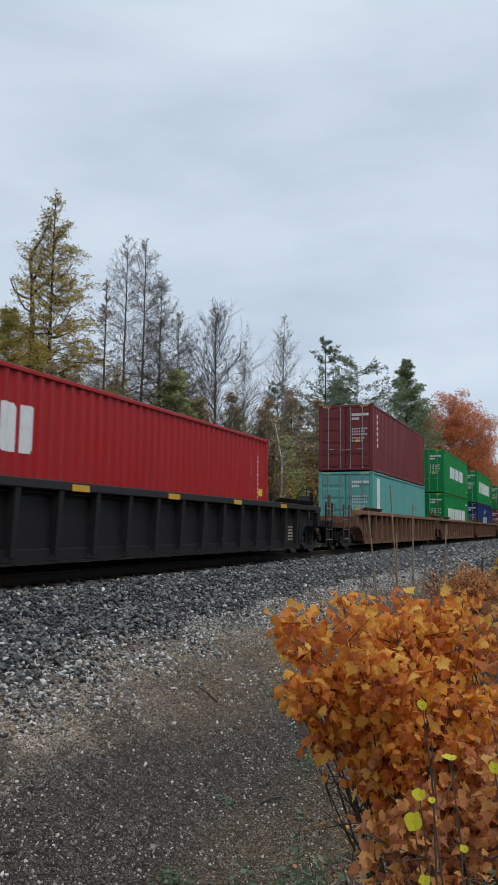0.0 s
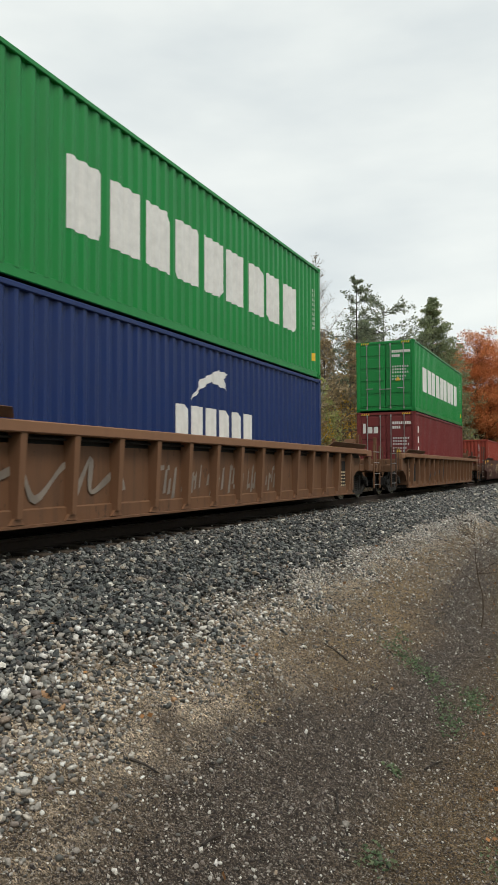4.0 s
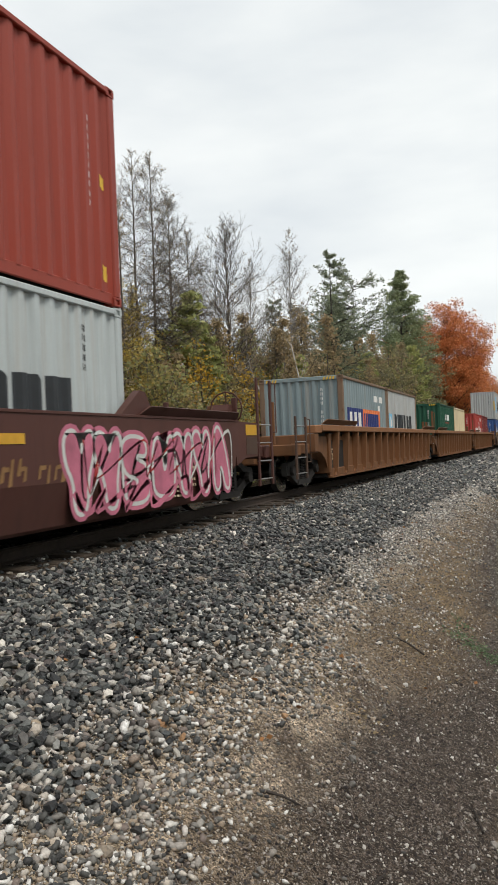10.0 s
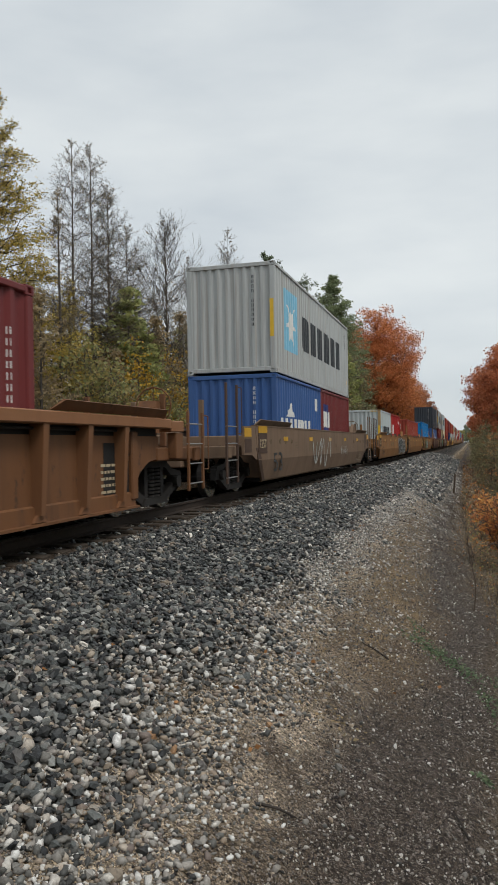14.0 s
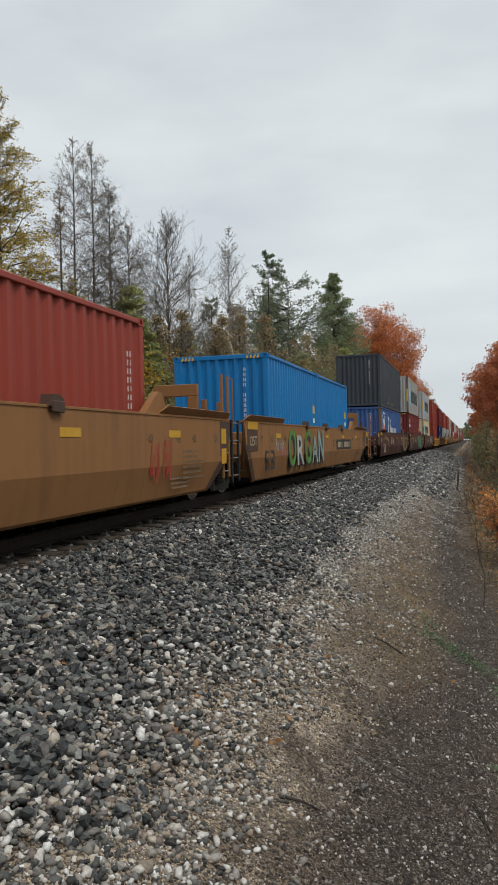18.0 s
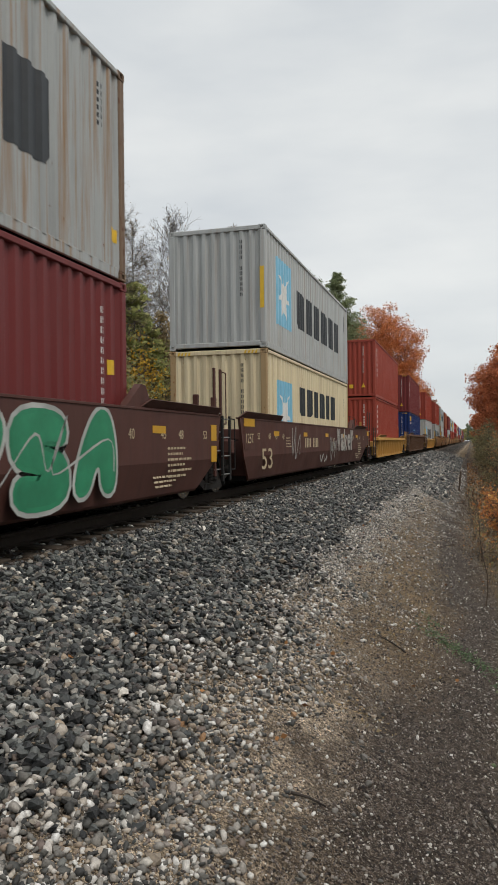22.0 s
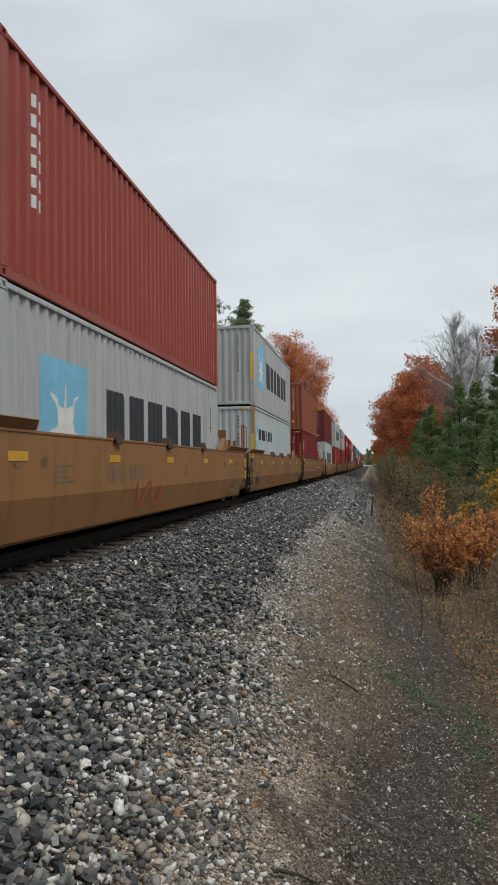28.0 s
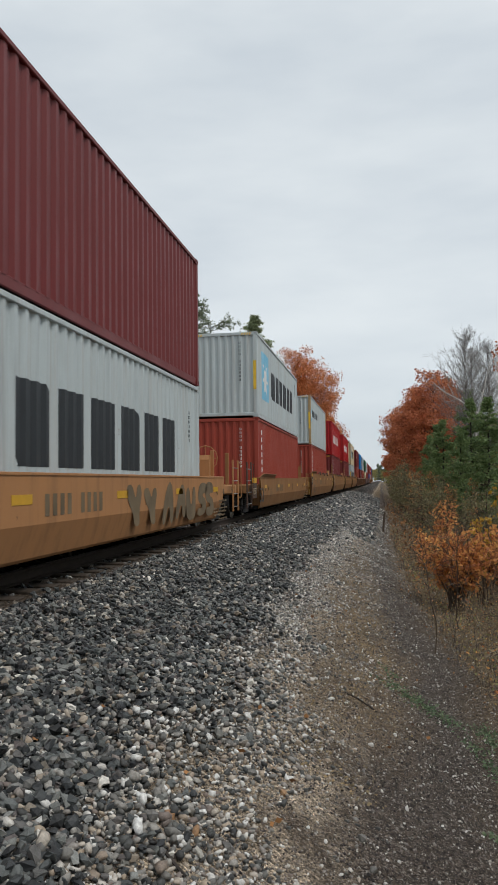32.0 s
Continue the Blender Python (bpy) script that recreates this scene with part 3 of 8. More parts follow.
def pebbles(points, sizes, rng, flat=0.65, chip=False):
    """Many broken stones in one mesh: lumps with shifted corners, each turned its own way."""
    n = len(points)
    base, tri = (CHIP, CHIP_TRI) if chip else (LUMP * 0.8, LUMP_TRI)
    k = len(base)
    v = base[None] * (1 + rng.uniform(-0.22, 0.22, (n, k, 3))) + rng.normal(0, 0.12, (n, k, 3))
    v = v * np.stack([rng.uniform(0.9, 1.45, n), rng.uniform(0.65, 1.0, n), rng.uniform(flat - 0.2, flat + 0.2, n)], 1)[:, None]
    # a lean about x and y, then a full turn about z
    for i, j, ang in ((1, 2, rng.normal(0, 0.45, n)), (0, 2, rng.normal(0, 0.45, n)), (0, 1, rng.uniform(0, 2 * np.pi, n))):
        c, t = np.cos(ang)[:, None], np.sin(ang)[:, None]
        p, q = v[:, :, i].copy(), v[:, :, j].copy()
        v[:, :, i], v[:, :, j] = p * c - q * t, p * t + q * c
    v = v * sizes[:, None, None] + points[:, None]
    f = tri[None] + (np.arange(n) * k)[:, None, None]
    return v.reshape(-1, 3), f.reshape(-1, 3)


def scatter(rng, n, x0, x1, y0, y1, lean=1.6):
    """Places on the ground, denser towards y0."""
    x = rng.uniform(x0, x1, n)
    y = y0 + (y1 - y0) * rng.uniform(0, 1, n) ** lean
    return x, y


def stones(name, mat, label, n, x0, x1, y0, y1, s0, s1, seed, lean=1.6, sink=0.2, edge=None, chip=False, flat=0.62, soft=False):
    rng = np.random.default_rng(seed)
    x, y = scatter(rng, n, x0, x1, y0, y1, lean)
    if edge is not None:
        keep = rng.uniform(0, 1, n) < edge(x, y)
        x, y = x[keep], y[keep]
    size = rng.uniform(s0, s1, len(x)) * rng.choice([0.45, 0.6, 0.8, 1.0, 1.25], len(x)) * (1 + np.clip((y - 14) / 35, 0, 0.8))
    pile = rng.uniform(-0.3, 1.3, len(x)) if sink < 0.15 else 0.0
    p = np.stack([x, y, ground_z(x, y) + size * (0.5 - sink + pile)], 1)
    return solid(name, array_mesh(name, *pebbles(p, size, rng, flat, chip), soft), mat, label, "stones", kind="stuff")


def ragged(x, y):
    return 0.25 * np.sin(2.3 * y) + 0.2 * np.sin(5.1 * y + 1.3 * x)


def patchy(x, y, seed=0.0):
    """Uneven patches, 0 to 1."""
    return np.clip(0.5 + 0.3 * np.sin(2.7 * x + 1.1 * y + seed) * np.sin(1.9 * y - 1.3 * x + 2 * seed) + 0.3 * np.sin(6.1 * x - 2.3 * y + seed) * np.sin(3.7 * y + 0.7 * seed), 0, 1)


def pale_band(x, y):
    """The strip of pale gravel at the toe of the ballast, wider on the path's side near the viewer."""
    near = np.clip((9.5 - y) / 3.5, 0, 1)
    left, right = 3.66 + 0.5 * ragged(x, y) * 0.5, 4.46 + 0.32 * near + 0.4 * ragged(x, y)
    return np.clip((x - left) / 0.22, 0, 1) * np.clip((right - x) / 0.3, 0, 1)


stones("ballast", M["ballast"], "grey crushed-stone ballast beside the rails", 104000, 1.4, 4.7, 2.2, 34, 0.0165, 0.030, 11, 1.5, 0.1,
       edge=lambda x, y: np.clip((4.25 + ragged(x, y) - x) / 0.75, 0, 1) * np.clip((x - 1.4) / 0.35, 0.1, 1) * (1 - np.clip(0.5 + (y - 6) / 12, 0.5, 0.94) * pale_band(x, y)))
stones("far_ballast", M["ballast"], "grey crushed-stone ballast in the distance", 11000, 1.3, 5.0, 26, 90, 0.03, 0.045, 12, 1.3)
stones("inner_ballast", M["ballast"], "grey crushed-stone ballast between the rails", 4000, -1.7, 1.3, 3, 40, 0.025, 0.04, 13, 1.5)
stones("pale_gravel", M["gravel"], "pale loose gravel along the toe of the ballast", 74000, 3.3, 5.4, 2.2, 40, 0.009, 0.022, 14, 1.5,
       soft=True, edge=lambda x, y: pale_band(x, y) * (0.55 + 0.5 * patchy(x, y)) + 0.03 * (x < 5.2))
stones("strip_gravel", M["strip"], "pale gravel strip running on beside the ballast", 60000, 3.4, 5.0, 7.0, 60, 0.009, 0.016, 19, 1.35, 0.12,
       soft=True, edge=lambda x, y: pale_band(x, y) * (0.35 + 0.65 * patchy(x, y, 2.2)) * np.clip((y - 7) / 3, 0, 1))
stones("mixed_stones", M["gravel"], "mixed pale and tan stones in the nearer gravel", 15000, 2.4, 4.9, 2.2, 8.0, 0.014, 0.028, 17, 1.2, 0.1,
       soft=True, edge=lambda x, y: np.clip((4.35 + 0.4 * ragged(x, y) - x) / 0.3, 0, 1) * np.clip((x - 2.6) / 0.9, 0, 1) * np.clip((8.0 - y) / 3.0, 0, 1) * 0.5)
stones("path_gravel", M["gravel"], "loose pale and tan gravel spread over the edge of the path", 52000, 4.1, 6.2, 2.2, 60, 0.006, 0.017, 18, 1.9,
       soft=True, edge=lambda x, y: np.clip((4.62 + 0.95 * np.clip((y - 4.5) / 6, 0, 1) + 0.8 * ragged(x, y) - x) / 0.9, 0.035, 0.9) * np.clip((x - 4.1) / 0.4, 0, 1) * (0.3 + patchy(x, y, 1.7)))
stones("cinder_pebbles", M["pebble"], "small white pebbles scattered on dark cinders", 30000, 4.1, 7.6, 1.5, 50, 0.0038, 0.0115, 15, 1.5, flat=0.75,
       soft=True, edge=lambda x, y: 0.35 + 0.65 * patchy(x, y, 0.6))
stones("cinder_grit", M["cinder"], "dark grit and small stones on the path", 110000, 4.1, 8.0, 1.5, 20, 0.0045, 0.0105, 16, 1.75, 0.3, chip=True, flat=0.8)

# the largest loose stones beside the track, one by one
ROCKS = []
rock_home = thing("ballast_rocks", "larger loose stones lying on the ballast toe", "stones", kind="stuff", m=pose(0, 0, 0))
rng_rock = np.random.default_rng(21)
for k in range(8):
    v, f = pebbles(np.zeros((1, 3)), np.ones(1), rng_rock, 0.65)
    ROCKS.append(array_mesh("rock", v, f, k % 2 == 0))
for k in range(210):
    x, y = 3.0 + 1.5 * rng_rock.uniform() ** 1.2, 2.4 + 7.5 * rng_rock.uniform() ** 1.3
    s = rng_rock.uniform(0.02, 0.034)
    rock = part("rock", ROCKS[k % 8], M["ballast"] if rng_rock.uniform() < 0.6 else M["gravel"], rock_home,
                m=pose(x, y, float(ground_z(x, y)) + 0.25 * s, 0, 0, rng_rock.uniform(0, 360)) @ Matrix.Scale(s, 4))
for x, y, s, tint in ((4.14, 4.03, 0.036, "orange"), (4.27, 4.05, 0.03, "orange"), (4.30, 5.35, 0.036, "white"), (4.68, 3.21, 0.036, "white"), (4.61, 4.99, 0.028, "orange"),
                      (5.10, 4.96, 0.032, "grey"), (5.12, 8.17, 0.03, "white"), (6.01, 4.92, 0.03, "grey"), (5.41, 3.03, 0.03, "white"), (4.29, 5.6, 0.034, "white")):
    mat = {"white": M["pebble"], "orange": M["litter"], "grey": M["gravel"]}[tint]
    if tint == "orange":
        mat = cached("tan_stone", lambda: stone_mat("tan_stone", [(0.0, (0.36, 0.2, 0.10)), (1.0, (0.42, 0.25, 0.13))]))
    part("rock", ROCKS[int(x * 100) % 8], mat, rock_home, m=pose(x, y, float(ground_z(x, y)) + 0.3 * s, 0, 0, 40 * x) @ Matrix.Scale(s, 4))


def build_track():
    home = thing("railway_track", "single railway track of steel rails on dark wooden ties", "railway track", kind="structure")
    for side in (-1, 1):
        prof = [(-0.07, -0.17), (0.07, -0.17), (0.07, -0.158), (0.012, -0.14), (0.012, -0.045), (0.036, -0.035), (0.036, -0.004), (0.026, 0.0),
                (-0.026, 0.0), (-0.036, -0.004), (-0.036, -0.035), (-0.012, -0.045), (-0.012, -0.14), (-0.07, -0.158)]
        xs = side * 0.7525
        part("rail", Geo().sweep([(xs + x, z) for x, z in prof], -120, 900), M["rail_web"], home)
        part("rail_head", Geo().sweep([(xs - 0.03, 0.0), (xs + 0.03, 0.0), (xs + 0.027, 0.004), (xs - 0.027, 0.004)], -120, 900), M["steel"], home, "polished rail head")
    rng = np.random.default_rng(3)
    tie = Geo().box(-1.3, 1.3, -0.115, 0.115, -0.35, -0.17, 0.015).mesh("tie")
    for k in range(130):
        part("tie", tie, M["tie"], home, m=pose(rng.normal(0, 0.03), -6 + 0.5 * k, rng.normal(0, 0.006), 0, 0, rng.normal(0, 0.7)))
    g = Geo()
    for k in range(130, 800):
        g.box(-1.3, 1.3, -6.115 + 0.5 * k, -5.885 + 0.5 * k, -0.35, -0.17)
    tagged(part("far_ties", g, M["tie"], home), kind="stuff")


build_track()


# ---- shipping boxes ----
HALF = 1.219


def ribs_along(a, b, period=0.278, depth=0.042):
    """The wave of a pressed steel wall, as rows of place and depth."""
    n = max(1, round((b - a) / period))
    p = (b - a) / n
    rows = []
    for i in range(n):
        s = a + i * p
        rows += [(s, 0.0), (s + 0.27 * p, 0.0), (s + 0.5 * p, -depth), (s + 0.77 * p, -depth)]
    return rows + [(b, 0.0)]


def wall_mesh(length, height, axis):
    """A pressed wall: along y at x = 0 (axis 'y') or along x at y = 0 (axis 'x'); 'roof' lies flat."""
    def make():
        g = Geo()
        if axis == "y":
            w = ribs_along(0.16, length - 0.16)
            pts = [(d, y, z) for y, d in w for z in (0.15, height - 0.09)]
        elif axis == "x":
            w = ribs_along(-HALF + 0.15, HALF - 0.15, 0.25, 0.045)
            pts = [(x, -d, z) for x, d in w for z in (0.16, height - 0.11)]
        else:
            w = ribs_along(0.16, length - 0.16, 0.21, 0.02)
            pts = [(x, y, d) for y, d in w for x in (-HALF + 0.05, HALF - 0.05)]
        g.add(pts, [(2 * i, 2 * i + 2, 2 * i + 3, 2 * i + 1) for i in range(len(w) - 1)])
        return g.mesh("wall")
    return cached(("wall", length, height, axis), make)


def depth_at(rows, y):
    for (a, da), (b, db) in zip(rows, rows[1:]):
        if a <= y <= b:
            return da + (db - da) * (y - a) / max(b - a, 1e-9)
    return 0.0


def decal(polys, rows, off=0.004):
    """Painted shapes of (y, z) outlines that follow a pressed wall; holes by the even-odd rule."""
    ys = sorted({round(p[0], 4) for poly in polys for p in poly})
    ys = sorted(set(ys) | {round(y, 4) for y, _ in rows if ys[0] < y < ys[-1]})
    g = Geo()

    def cuts(y):
        zs = []
        for poly in polys:
            for (ya, za), (yb, zb) in zip(poly, poly[1:] + poly[:1]):
                if (ya <= y < yb) or (yb <= y < ya):
                    zs.append(za + (zb - za) * (y - ya) / (yb - ya))
        return sorted(zs)
    for a, b in zip(ys, ys[1:]):
        if b - a < 2e-3:
            continue
        ca, cb = cuts(a + 1e-3), cuts(b - 1e-3)
        xa, xb = depth_at(rows, a) + off, depth_at(rows, b) + off
        for k in range(0, min(len(ca), len(cb)) - 1, 2):
            g.add([(xa, a, ca[k]), (xb, b, cb[k]), (xb, b, cb[k + 1]), (xa, a, ca[k + 1])], [(0, 1, 2, 3)])
    return g


def rect(y0, y1, z0, z1):
    return [(y0, z0), (y1, z0), (y1, z1), (y0, z1)]


# plain solid blocks with a trimmed corner or two
BLOCKS = ([(0, 0), (1, 0), (1, 1), (0, 1)],
          [(0, 0), (0.86, 0), (1, 0.12), (1, 1), (0, 1)],
          [(0.1, 0), (1, 0), (1, 0.9), (0.88, 1), (0, 1), (0, 0.1)],
          [(0, 0), (1, 0), (1, 0.88), (0.86, 1), (0, 1)])


def blocks(y0, y1, z0, z1, n, gap=0.2, hole=True):
    """A row of plain blocks, for a word that is not spelt."""
    out, w = [], (y1 - y0) / n
    for i in range(n):
        a, b = y0 + i * w, y0 + (i + 1 - gap) * w
        if hole and b - a > 0.12:
            out.append([(a + p * (b - a), z0 + q * (z1 - z0)) for p, q in BLOCKS[(3 * i + n) % 4]])
        else:
            out.append(rect(a, b, z0, z1))
    return out


def star(cy, cz, r, n=7, inner=0.36):
    return [(cy + (r if k % 2 == 0 else r * inner) * math.sin(math.pi * k / n), cz + 1.25 * (r if k % 2 == 0 else r * inner) * math.cos(math.pi * k / n)) for k in range(2 * n)]


def column(y, z1, z0, n, w=0.09, skip=()):
    """An upright line of small bars for a serial number."""
    s = (z1 - z0) / n
    thin = 0.16 * w
    out = []
    for i in range(n):
        if i not in skip:
            a, b = z0 + (i + 0.18) * s, z0 + (i + 0.82) * s
            out += [rect(y - w / 2, y - w / 2 + thin * 1.6, a, b), rect(y + w / 2 - thin * (1.6 if i % 3 else 1.1), y + w / 2, a, b)]
    return out


MARKS = {
    # word of a carrier: rows of (shapes, colour)
    "wide_word": lambda L, H: [(blocks(1.75, 10.66, 0.94, 1.97, 9, 0.2), "white"), (column(11.75, 2.3, 1.2, 9, 0.07), "white"), ([rect(11.6, 11.85, 0.42, 0.62)], "warn")],
    "wide_word_high": lambda L, H: [(blocks(2.65, 9.45, 1.13, 1.95, 9, 0.2), "white"), (column(11.75, 2.3, 1.2, 9, 0.07), "white"), ([rect(11.6, 11.85, 0.42, 0.62)], "warn")],
    "wide_word_low": lambda L, H: [(blocks(1.65, 10.45, 0.95, 1.94, 9, 0.2), "white"), ([rect(10.4 + 0.2 * i, 10.5 + 0.2 * i, 2.35, 2.47) for i in range(7)], "white")],
    "star_word": lambda L, H: [([rect(1.15, 2.72, 0.72, 2.42)], "sky_blue"), ([star(1.93, 1.55, 0.62)], "white_top"), (blocks(3.45, 10.6, 0.95, 1.98, 6, 0.24), "dark_mark"), (column(11.5, 2.5, 1.9, 6, 0.1), "dark_mark"), ([rect(11.8, 12.0, 0.5, 0.68)], "warn")],
    "star_word_low": lambda L, H: [([rect(1.15, 2.65, 0.4, 2.2)], "sky_blue"), ([star(1.9, 1.3, 0.6)], "white_top"), (blocks(3.5, 10.6, 0.95, 1.98, 6, 0.24), "dark_mark"), (column(11.4, 2.3, 1.6, 7, 0.1), "dark_mark")],
    "star_word_cream": lambda L, H: [([rect(1.1, 2.75, 0.5, 2.24)], "sky_blue"), ([star(1.92, 1.42, 0.62)], "white_top"), (blocks(3.72, 9.6, 1.42, 2.22, 6, 0.24), "dark_mark"), (column(11.4, 2.3, 1.6, 7, 0.1), "dark_mark")],
    "star_word_line": lambda L, H: [([rect(0.35, 0.95, 1.4, 2.2)], "sky_blue"), ([star(0.65, 1.8, 0.24)], "white_top"), (blocks(1.15, 3.3, 1.72, 2.12, 6, 0.2), "dark_mark"), (blocks(3.6, 4.95, 1.72, 2.12, 4, 0.2), "dark_mark")],
    "star_word20": lambda L, H: [([rect(0.5, 1.2, 0.6, 1.7)], "sky_blue"), ([star(0.85, 1.3, 0.28)], "white_top"), (blocks(1.6, 5.0, 1.0, 1.6, 6, 0.22), "dark_mark"), (column(5.2, 2.3, 1.7, 5, 0.12), "dark_mark")],
    "upright_word": lambda L, H: [(column(1.05, H - 0.32, H - 1.86, 6, 0.27), "white"), (column(11.6, H - 0.5, H - 1.7, 10, 0.06), "white"), ([rect(11.8, 11.95, 0.3, 0.5)], "warn"), ([rect(11.8, 11.95, 1.5, 1.66)], "warn")],
    "upright_word20": lambda L, H: [(column(0.55, H - 0.35, H - 1.7, 6, 0.2), "white"), (column(5.6, H - 0.5, H - 1.5, 8, 0.05), "white")],
    "upright_three": lambda L, H: [(column(0.6, H - 0.5, H - 1.75, 3, 0.22), "white"), (column(11.6, H - 0.5, H - 1.6, 9, 0.05), "white")],
    "arc_word": lambda L, H: [(blocks(4.65, 7.95, 0.85, 1.7, 6, 0.16), "white"), ([[(5.2, 1.75), (5.6, 2.2), (6.3, 2.45), (6.75, 2.42), (6.5, 2.3), (6.7, 2.1), (6.0, 2.2), (5.55, 2.0)]], "white"), (column(11.6, 2.4, 1.2, 9, 0.06), "white")],
    "aqua": lambda L, H: [([rect(0.72, 1.3, 0.9, 2.65)], "white"), (column(1.0, 2.3, 1.0, 4, 0.3), "navy_mark")],
    "four_word": lambda L, H: [(blocks(0.6, 2.4, 1.55, 2.3, 4, 0.3), "white"), (column(11.5, 2.4, 1.2, 10, 0.06), "white"), (column(11.1, 2.3, 1.3, 8, 0.05), "white"), ([rect(11.6, 11.85, 1.3, 1.5)], "warn")],
    "roof_word20": lambda L, H: [(blocks(0.4, 3.0, 1.0, 1.5, 7, 0.3), "white"), ([[(3.1, 1.1), (3.5, 1.75), (3.35, 2.0), (3.7, 1.9), (3.9, 1.5), (4.0, 1.1)]], "white"), (blocks(4.1, 5.5, 1.0, 1.5, 4, 0.3), "white"), ([rect(4.3, 5.2, 2.05, 2.3)], "white")],
    "roof_word": lambda L, H: [(blocks(2.0, 5.2, 1.1, 1.8, 7, 0.3), "white"), ([[(5.4, 1.1), (5.8, 1.9), (5.7, 2.2), (6.1, 2.1), (6.4, 1.5), (6.5, 1.1)]], "white"), (blocks(6.8, 8.4, 1.1, 1.8, 3, 0.3), "white")],
    "two_panel": lambda L, H: [([rect(0.6, 2.44, 0.95, 1.72)], "navy_mark"), ([rect(2.45, 4.85, 0.95, 1.72)], "orange"), (blocks(0.8, 2.3, 1.1, 1.6, 3, 0.3), "white_top"), (blocks(2.6, 4.7, 1.15, 1.6, 8, 0.3), "dark_top"), (blocks(4.0, 5.4, 2.0, 2.2, 7, 0.3, False), "white"), ([rect(4.7, 5.0, 1.72, 1.9)], "white")],
    "star_word20_grey": lambda L, H: [([rect(0.4, 0.95, 0.9, 1.7)], "sky_blue"), ([star(0.67, 1.35, 0.22)], "white_top"), (blocks(1.3, 5.0, 1.15, 1.7, 6, 0.22), "dark_mark")],
    "underlined_word": lambda L, H: [(blocks(2.15, 3.85, 1.74, 2.06, 7, 0.22), "white"), ([rect(2.2, 3.8, 1.58, 1.63)], "red_mark"), (column(5.2, 2.3, 1.0, 9, 0.05), "white")],
    "short_word": lambda L, H: [([rect(0.6, 1.5, 1.15, 2.1)], "navy_mark"), (blocks(0.55, 1.7, 1.3, 1.85, 3, 0.2), "white_top")],
    "short_word_red": lambda L, H: [(blocks(0.6, 1.9, 1.3, 1.9, 3, 0.25), "white"), ([rect(4.8, 5.5, 2.0, 2.2)], "white")],
    "blue20": lambda L, H: [(blocks(0.6, 4.6, 1.1, 1.45, 8, 0.35), "white"), ([[(1.2, 1.5), (1.8, 1.9), (2.2, 1.5)]], "white"), ([rect(5.2, 5.6, 1.8, 2.2)], "white")],
    "blue20_hc": lambda L, H: [(column(5.5, 2.4, 1.0, 9, 0.06), "white"), ([rect(5.55, 5.7, 1.6, 1.85)], "warn"), ([rect(5.55, 5.7, 1.3, 1.45)], "white")],
    "arch_mark": lambda L, H: [([[(0.7, 1.1), (0.75, 2.0), (1.2, 2.35), (1.9, 2.3), (2.3, 1.9), (2.35, 1.1), (2.25, 1.1), (2.2, 1.85), (1.85, 2.2), (1.25, 2.25), (0.85, 1.95), (0.8, 1.1)]], "white"), ([rect(1.15, 1.95, 1.1, 1.95)], "white"), ([[(1.2, 1.15), (1.9, 1.3), (1.9, 1.5), (1.2, 1.75)]], "orange_top"),
                                ([[(3.4, 1.2), (3.9, 1.35), (4.1, 1.9), (3.7, 2.1), (3.9, 2.2), (4.4, 2.0), (4.2, 1.3), (3.6, 1.1)], [(4.8, 1.15), (5.3, 2.0), (5.45, 2.0), (5.1, 1.15)]] + blocks(5.6, 8.8, 1.15, 1.5, 6, 0.35), "white"), (column(11.6, 2.2, 1.2, 8, 0.06), "white")],
    "dark_plate": lambda L, H: [([rect(0.55, 1.75, H - 1.2, H - 0.35)], "dark_mark"), ([rect(0.75, 1.6, H - 0.75, H - 0.45)], "warn_top"), (blocks(0.65, 1.7, H - 1.1, H - 0.85, 4, 0.2), "white_top"), (column(11.5, 2.5, 0.9, 12, 0.06), "white"), ([rect(11.7, 11.9, 1.6, 1.8)], "warn")],
    "yellow_word": lambda L, H: [(blocks(0.45, 1.9, 2.28, 2.62, 5, 0.12), "warn"), ([rect(0.7, 1.0, 2.0, 2.18)], "red_mark"), (blocks(1.1, 1.9, 2.02, 2.14, 6, 0.3, False), "white"), (blocks(4.5, 6.2, 1.5, 1.6, 8, 0.3, False), "sky_blue"), (column(11.7, 2.3, 1.2, 9, 0.05), "white")],
    "stripe_white": lambda L, H: [([rect(0.55, 0.75, H - 1.2, H - 0.6), rect(0.55, 0.75, H - 2.1, H - 1.5)], "white"), (column(11.6, 2.3, 1.2, 9, 0.05), "white")],
    "rusty": lambda L, H: [(column(0.6, H - 0.3, H - 1.9, 7, 0.18), "white"), (column(11.6, 2.3, 1.2, 9, 0.05), "white")],
    "plain40": lambda L, H: [(column(11.6, 2.3, 1.2, 9, 0.05), "white"), ([rect(4.0, 4.2, 0.3, 0.4)], "warn"), ([rect(6.4, 6.6, 0.3, 0.4)], "warn")],
    "none": lambda L, H: [(column(5.5, 2.2, 1.3, 7, 0.05), "white")],
}
LAYER = {"white_top": ("white", 0.008), "dark_top": ("navy_mark", 0.008), "warn_top": ("warn", 0.008), "orange_top": ("orange", 0.008)}
END_COLOURS = {"grey_worn": "dark_mark", "white": "dark_mark", "grey": "dark_mark", "cream": "dark_mark"}


